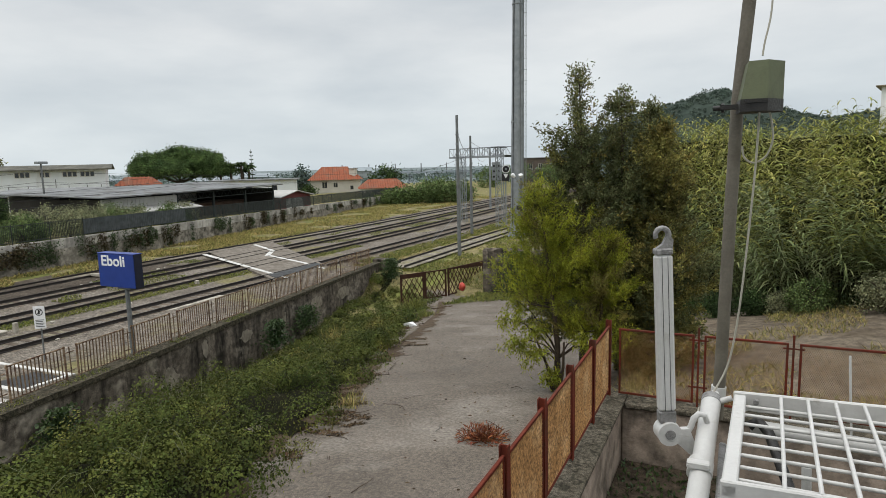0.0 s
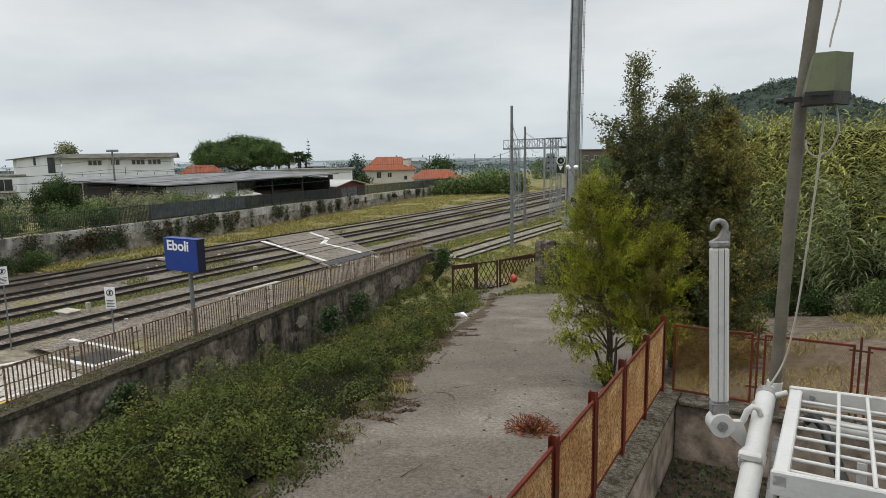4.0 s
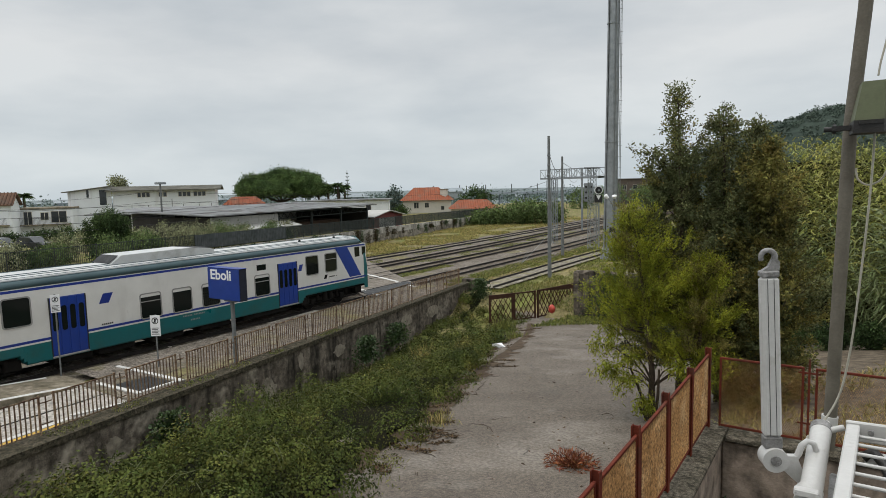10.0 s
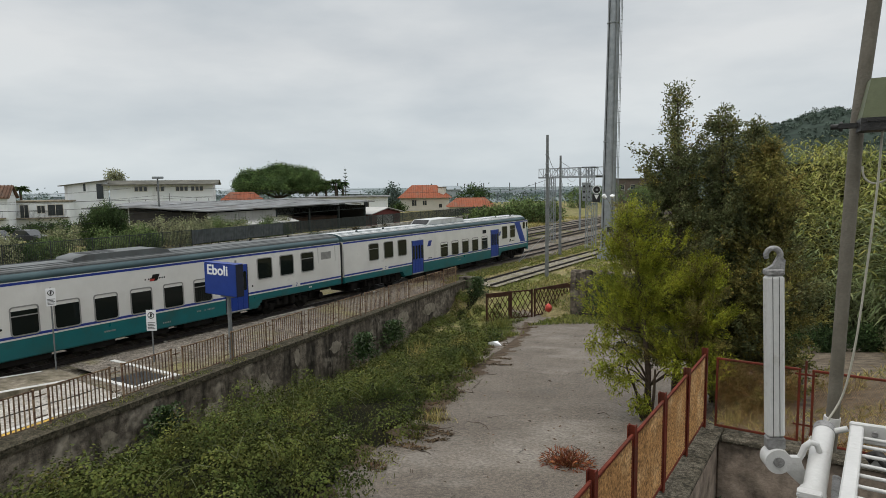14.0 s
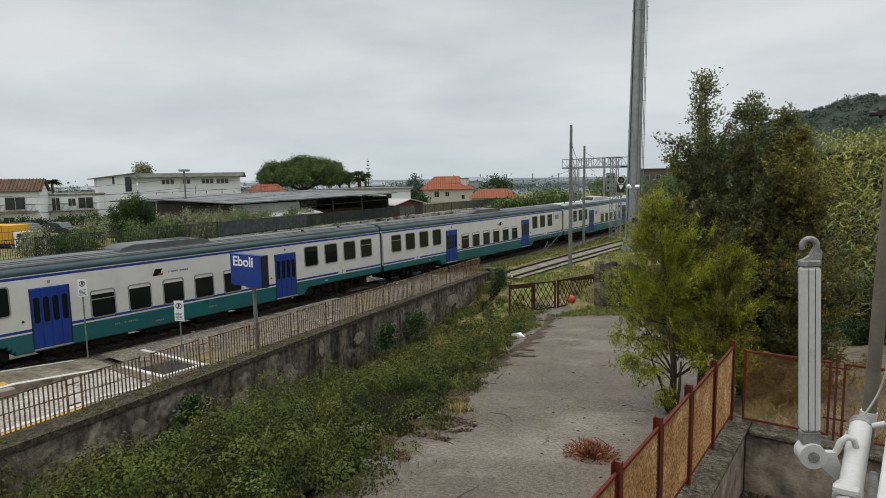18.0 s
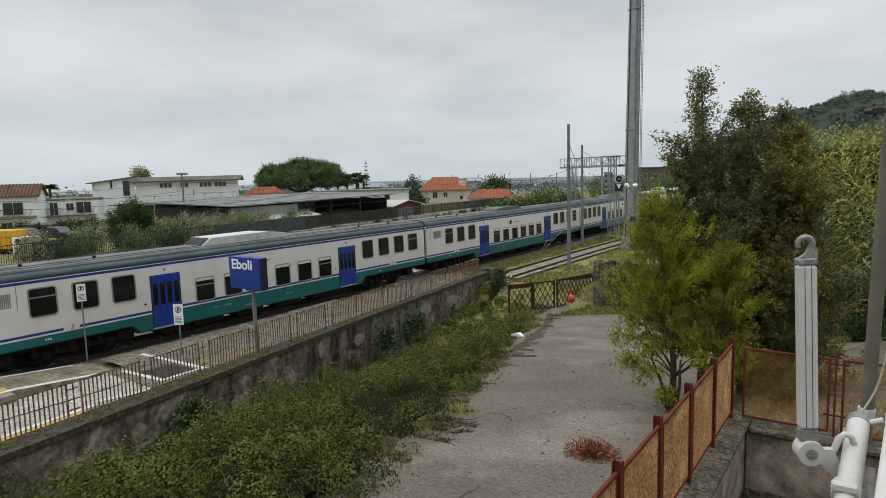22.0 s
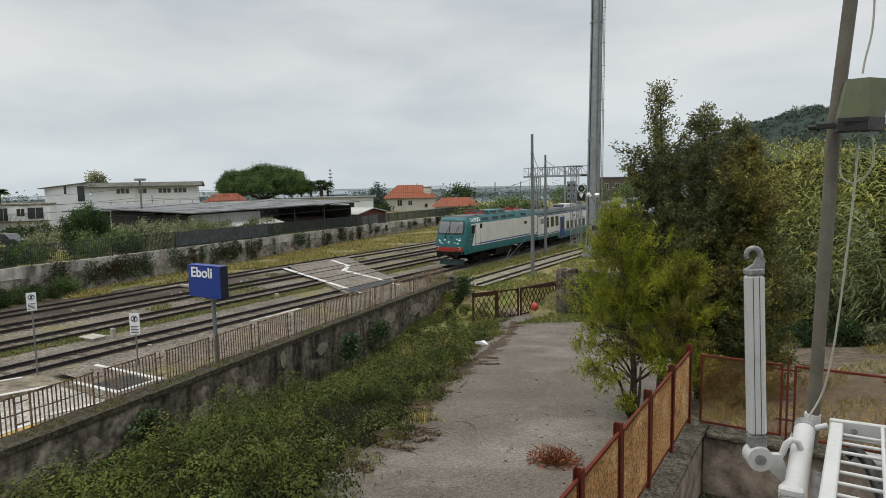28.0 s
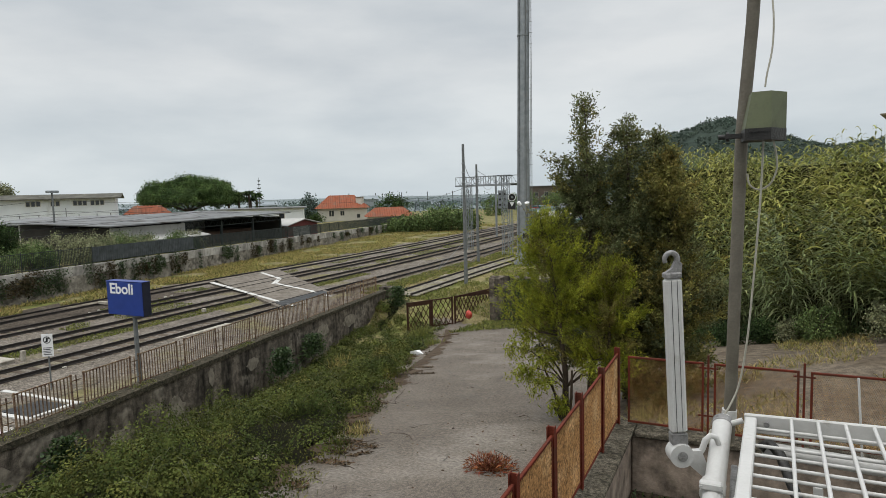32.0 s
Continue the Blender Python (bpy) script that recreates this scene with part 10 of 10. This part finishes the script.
# ---- the reed thicket ----
def build_reeds():
    r = np.random.default_rng(33)
    a, b = np.array([22.8, 32.5]), np.array([37.5, 17.0])
    nrm = np.array([0.72, 0.69])
    at, al, ln, tone = [], [], [], []
    canes = MB()

    def cane(x, y, top, lean, leafy, m, front):
        z = ground_z(x, y)
        h = max(1.2, top - z)
        base, tip = np.array([x, y, z]), np.array([x + lean[0] * h, y + lean[1] * h, z + h])
        canes.path([base, base * 0.5 + tip * 0.5 - np.array([lean[0], lean[1], 0]) * h * 0.16, tip], 0.010, 4, 0.4)
        plane = r.uniform(0, 2 * math.pi)
        for j in range(m):
            u = leafy + (1 - leafy) * (j + r.random() * 0.6) / m
            q = base * (1 - u) + tip * u
            q[:2] -= lean * h * 0.32 * u * (1 - u) * 2
            ang = plane + (j % 2) * math.pi + r.normal() * 0.22
            steep = lerp(0.55, 1.6, u ** 4)
            at.append(q)
            al.append((math.cos(ang) - 0.2, math.sin(ang) - 0.2, steep))
            ln.append(r.uniform(0.55, 0.95) * lerp(1.05, 0.75, u ** 3))
            tone.append(front)

    # stools of canes that lean out of the face of the thicket
    for k in range(84):
        s = (k + r.random()) / 84
        depth = r.random() ** 1.2 * 2.6
        p = a + (b - a) * s + nrm * (depth + 0.35 + 0.5 * math.sin(s * 9.0) + 0.3 * math.sin(s * 23.0))
        full = lerp(8.35, 7.75, s) + 0.3 * math.sin(s * 17)
        for j in range(int(r.integers(5, 9))):
            x, y = p + r.normal(size=2) * 0.16
            frac = r.uniform(0.32, 0.98) if depth < 1.6 else r.uniform(0.65, 1.02)
            z = ground_z(float(x), float(y))
            lean = -nrm * r.uniform(0.10, 0.50) * (1.35 - frac) * 1.7 + r.normal(size=2) * 0.16
            cane(float(x), float(y), z + (full - z) * frac, lean, 0.34, int(r.integers(22, 30)), frac < 0.74)
    # the standing mass behind them
    for k in range(1050):
        s = r.random()
        p = a + (b - a) * s + nrm * (2.2 + 3.6 * r.random())
        top = lerp(8.4, 7.8, s) + 0.25 * math.sin(s * 17) + 0.2 * math.sin(s * 41) + r.normal() * 0.28
        cane(float(p[0]), float(p[1]), top, r.normal(size=2) * 0.06 - nrm * 0.05, 0.62, 15, False)
    thing("reed_canes", canes, "cane", "tall pale canes of giant reed", "reeds", kind="stuff")
    at, al, ln = np.array(at), np.array(al), np.array(ln)
    tone = np.array(tone)
    # taller reeds take a golden colour for both new growth and sunlight
    for pick, mt, label in ((tone, "reedlow", "young giant reeds with arching blue-green leaves"), (~tone, "reed", "dense thicket of tall giant reeds with golden green leaves, sunlight put into the gold")):
        n = int(pick.sum())
        me = leaves(r, at[pick], al[pick], ln[pick], 0.070 * r.uniform(0.7, 1.25, n), 0.72, mt, "reed_leaves", 4, True)
        tagged(new("reed_thicket", me), label, "reeds", kind="stuff")
    # dark low growth at their foot
    n = 5200
    s = r.random(n)
    p = a + (b - a) * s[:, None] + nrm * (r.normal(size=n) * 0.45 + 0.25)[:, None]
    z = np.array([ground_z(float(q[0]), float(q[1])) for q in p]) + r.random(n) ** 2 * 1.0
    foot = np.column_stack([p, z])
    me = leaves(r, foot, r.normal(size=foot.shape) + np.array([-0.2, -0.2, 0.6]), r.uniform(0.10, 0.34, n), 0.04, 0.4, "ivy", "reed_foot")
    tagged(new("reed_foot_weeds", me), "dark weeds at the foot of the reeds", "weeds", kind="stuff")
    # bent canes with leaves lying out of the mass
    for s, h, d in ((0.55, 2.4, 2.0), (0.70, 1.7, 2.8), (0.82, 3.6, 1.6), (0.35, 2.0, 1.5), (0.9, 2.5, 2.2)):
        p = a + (b - a) * s + nrm * 0.5
        x, y = float(p[0]), float(p[1])
        z = ground_z(x, y)
        tip = Vector((x + d * 0.95, y - d * 0.6, z + h + 0.5))
        mb = MB()
        pth = [Vector((x, y, z)), Vector((x + 0.3 * d, y - 0.2 * d, z + h * 0.75)), tip]
        mb.path(pth, 0.014, 5, 0.4)
        th = thing("bent_cane", mb, "cane", "bent pale cane leaning out of the reeds", "reeds", "bent canes")
        n = 22
        q = np.array([np.array(pth[1].lerp(tip, k / n)) for k in range(n)])
        w = np.stack([0.3 * RNG.normal(size=n), 0.3 * RNG.normal(size=n), np.full(n, -0.5)], 1) + np.array([0.2, -0.3, 0.4])
        part("leaf", leaves(r, q, w, 0.45, 0.04, 0.7, "reed", "leaf", 3), None, th)
    # an added near-black slab behind the front canes gives the thicket's inner shade
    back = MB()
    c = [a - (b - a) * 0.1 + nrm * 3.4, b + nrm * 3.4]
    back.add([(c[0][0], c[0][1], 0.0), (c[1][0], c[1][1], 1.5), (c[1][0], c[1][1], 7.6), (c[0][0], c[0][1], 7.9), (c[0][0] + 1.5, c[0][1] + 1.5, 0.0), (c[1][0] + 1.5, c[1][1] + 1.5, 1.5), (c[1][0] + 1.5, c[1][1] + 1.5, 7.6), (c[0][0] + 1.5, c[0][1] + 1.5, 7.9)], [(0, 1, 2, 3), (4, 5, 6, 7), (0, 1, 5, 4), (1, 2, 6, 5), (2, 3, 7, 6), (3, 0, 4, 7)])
    thing("reed_heart", back, "under", "near-black slab added as the shade inside the reed thicket", "reeds", kind="stuff")


build_reeds()


# ---- trees and shrubs beyond the tracks ----
def broad_tree(name, label, x, y, z0, trunk_h, rx, rz, cz, clumps, blades, material, size, flat=0.0, seed=1, category="tree", lumps=0):
    r = np.random.default_rng(seed)
    th = empty(name, pose(x, y, z0), label=label, category=category)
    t = MB()
    t.path([(0, 0, -0.3), (0.1, 0.05, trunk_h * 0.5), (0, 0, trunk_h)], max(0.08, rx * 0.045), 8, 0.7)
    part("trunk", t, "bark", th)
    cs = []
    while len(cs) < clumps:
        d = r.normal(size=3)
        d /= np.linalg.norm(d)
        if flat and d[2] < -0.25:
            d[2] *= 0.25
        q = r.random() ** 0.3
        lob = 1 + 0.12 * math.sin(4 * math.atan2(d[1], d[0]) + seed) + 0.10 * math.sin(9 * d[2] + seed)
        cs.append((rx * d[0] * q * lob, rx * d[1] * q * lob, cz + rz * d[2] * q * lob))
    cs = np.array(cs)
    if lumps:
        # the crown is a heap of rounded heads
        heads = cs[:lumps] * np.array([1.0, 1.0, 1.0])
        heads[:, :2] *= 0.86
        d = r.normal(size=(clumps, 3))
        d[:, 2] = np.abs(d[:, 2]) - 0.25
        cs = heads[r.integers(0, lumps, clumps)] + unit(d) * np.array([rx * 0.23, rx * 0.23, rz * 0.34]) * r.uniform(0.75, 1.0, (clumps, 1))
    for k in range(0, clumps, max(1, clumps // 9)):
        l = MB()
        l.path([(0, 0, trunk_h * 0.85), tuple(cs[k] * np.array([0.5, 0.5, 0.8])), tuple(cs[k])], max(0.04, rx * 0.018), 5, 0.3)
        part("limb", l, "bark", th)
    at = np.repeat(cs, blades, 0) + r.normal(size=(clumps * blades, 3)) * size * 1.1
    n = len(at)
    me = leaves(r, at, r.normal(size=at.shape) + np.array([0, 0, 0.4]), size * r.uniform(0.6, 1.3, n), size * 0.6, 0.0, material, "crown")
    part("crown", me, None, th)
    return th


broad_tree("umbrella_pine", "broad dark umbrella pine with a domed crown", -86.9, 103.3, -0.8, 6.0, 12.3, 4.5, 7.9, 3600, 28, "pine", 0.38, 1.0, 3, lumps=46)
broad_tree("dark_shrub", "dense dark evergreen shrub behind the boundary fence", -29.3, 30.4, 1.2, 1.0, 1.85, 2.25, 2.4, 760, 24, "far", 0.15, 0.0, 4, "shrub")
broad_tree("round_tree", "round dark tree beyond the red roofs", -80.0, 183.0, -3.0, 3.5, 4.8, 3.8, 5.4, 160, 20, "far", 0.8, 0.5, 5)
broad_tree("leafy_tree", "bushy tree above the white building's roof", -93.7, 67.5, 0.0, 6.0, 1.6, 1.7, 8.7, 90, 20, "olive", 0.4, 0.0, 6)
broad_tree("tall_poplar", "slim tree near the red-roofed house, haze mixed into its leaf colour", -86.0, 145.5, -2.0, 4.0, 1.5, 3.0, 5.6, 110, 18, "farhaze", 0.7, 0.0, 8)
for k_, (x_, y_, s_) in enumerate(((-31.0, 101.5, 1.9), (-28.5, 103.0, 2.4), (-25.5, 105.0, 2.9), (-22.5, 107.0, 3.2), (-19.5, 108.5, 2.7), (-34.0, 98.5, 1.4), (-26.0, 110.0, 3.2), (-40.0, 176.0, 4.4), (-33.0, 184.0, 5.0), (-25.0, 188.0, 4.8), (-18.0, 180.0, 5.2), (-24.0, 196.0, 4.9), (4.0, 184.0, 5.1))):
    broad_tree("verge_bush", "rounded green bush at the end of the meadow", x_, y_, -0.5, 0.8, s_ * 0.9, s_ * 0.72, s_ * 0.72, 110, 22, "bushgreen", 0.42, 0.0, 20 + k_, "bush")
shrub_rng = random.Random(77)
for k_ in range(50):
    y_ = lerp(12.0, 52.0, (k_ + shrub_rng.random()) / 50)
    s_ = shrub_rng.uniform(0.85, 1.35) * (1.22 if 28.5 < y_ < 38.5 else 1.0)
    if y_ < 18.4:
        continue
    broad_tree("yard_shrub", "silvery green shrub behind the boundary fence", far_wall_x(y_) - shrub_rng.uniform(2.3, 6.0) - (2.0 if 20 < y_ < 26 else 0.0), y_, 1.2, 0.4, s_, s_ * 0.95, s_ * 1.12, 90, 20, "far" if shrub_rng.random() < 0.2 else "olive" if shrub_rng.random() < 0.75 else "bushgreen", 0.16, 0.0, 40 + k_, "shrub")
for k_ in range(46):
    y_, d_ = shrub_rng.uniform(20.0, 60.0), shrub_rng.uniform(6.5, 30.0)
    s_ = shrub_rng.uniform(0.8, 1.35)
    x_ = far_wall_x(y_) - d_
    if y_ < 31 or (y_ > 38 and x_ > -46 and d_ < 26):
        continue
    broad_tree("yard_shrub", "dark olive shrub in the yard behind the boundary fence", x_, y_, ground_z(x_, y_), 0.5, s_, s_ * 0.8, s_ * 0.9, 80, 18, "olive" if k_ % 3 else "far", 0.24, 0.0, 140 + k_, "shrub")
for k_ in range(14):
    x_, y_ = lerp(-63.0, -47.0, k_ / 13) + shrub_rng.uniform(-0.6, 0.6), lerp(26.0, 43.0, k_ / 13) + shrub_rng.uniform(-0.6, 0.6)
    s_ = shrub_rng.uniform(0.9, 1.4)
    broad_tree("yard_shrub", "dark olive shrub in the yard behind the boundary fence", x_, y_, ground_z(x_, y_), 0.5, s_, s_ * 0.8, s_ * 0.8, 80, 18, "far", 0.2, 0.0, 210 + k_, "shrub")
for k_ in range(16):
    y_ = lerp(7.0, 23.0, (k_ + shrub_rng.random()) / 16)
    x_, s_ = far_wall_x(y_) + shrub_rng.uniform(0.5, 0.9), shrub_rng.uniform(0.45, 0.8)
    broad_tree("scrub_bush", "dark scrub at the foot of the boundary wall", x_, y_, ground_z(x_ + 0.6, y_), 0.2, s_ * 1.1, s_, s_ * 0.9, 70, 22, "far" if k_ % 3 else "bushgreen", 0.12, 0.0, 240 + k_, "bush")
for k_, (x_, y_, s_, m_) in enumerate(((30.1, 23.4, 0.72, "bushgreen"), (28.5, 24.5, 0.55, "far"), (27.3, 25.0, 0.5, "far"), (31.9, 21.6, 0.75, "olive"), (33.3, 20.2, 0.8, "far"), (29.3, 24.2, 0.45, "olive"), (26.0, 26.5, 0.6, "far"))):
    broad_tree("reed_foot_bush", "low leafy bush at the foot of the reeds", x_, y_, ground_z(x_, y_), 0.2, s_, s_ * 0.8, s_ * 0.75, 130, 30, m_, 0.085, 0.0, 300 + k_, "bush")
broad_tree("wall_bush", "yellow-green bush hanging over the boundary wall", -19.6, 24.6, 1.4, 0.3, 0.75, 0.35, 0.45, 70, 26, "grass", 0.13, 0.0, 61, "bush")
broad_tree("garden_bush", "small green bush by the red-roofed house", -70.0, 128.0, -1.0, 0.8, 1.6, 1.6, 1.9, 70, 20, "far", 0.4, 0.0, 62, "bush")


def palm(x, y, z0, h, seed, label):
    r = np.random.default_rng(seed)
    th = empty("palm_tree", pose(x, y, z0), label=label, category="palm")
    t = MB()
    t.path([(0, 0, -0.3), (0.1, 0, h * 0.5), (0, 0, h)], 0.3, 8, 0.8)
    part("trunk", t, "bark", th)
    n = 60
    a = r.uniform(0, 6.28, n)
    al = np.stack([np.cos(a), np.sin(a), r.uniform(-0.2, 1.1, n)], 1)
    at = np.tile(np.array([0, 0, h]), (n, 1))
    part("crown", leaves(r, at, al, r.uniform(1.6, 2.4, n), 0.5, 0.45, "far", "crown", 3), None, th)


palm(-108.0, 56.5, 0.0, 7.2, 1, "date palm behind the flat-roofed house")
palm(-78.2, 110.0, -0.5, 8.2, 2, "palm beside the umbrella pine")
palm(-76.3, 111.4, -0.5, 8.6, 3, "palm beside the umbrella pine")
palm(-80.0, 108.6, -0.5, 7.6, 4, "palm beside the umbrella pine")
palm(-75.2, 112.6, -0.5, 8.0, 5, "palm beside the umbrella pine")
palm(-77.4, 113.0, -0.5, 7.2, 6, "palm beside the umbrella pine")


def build_araucaria():
    th = empty("norfolk_pine", pose(-74.4, 112.8, -0.5), label="slim tiered pine with level whorls of branches", category="tree")
    t = MB()
    t.tube((0, 0, 0), (0, 0, 12.2), 0.14, 0.03, 8)
    part("trunk", t, "bark", th)
    for k in range(9):
        z = 4.6 + k * 0.85
        w = MB()
        R = 1.25 * (1 - k / 10.5)
        for j in range(7):
            a = 2 * math.pi * j / 7 + k
            w.path([(0, 0, z), (0.5 * R * math.cos(a), 0.5 * R * math.sin(a), z - 0.05), (R * math.cos(a), R * math.sin(a), z + 0.18)], 0.10, 5, 0.4)
        part("whorl", w, "far", th)


build_araucaria()


def motions():
    move_train()


motions()
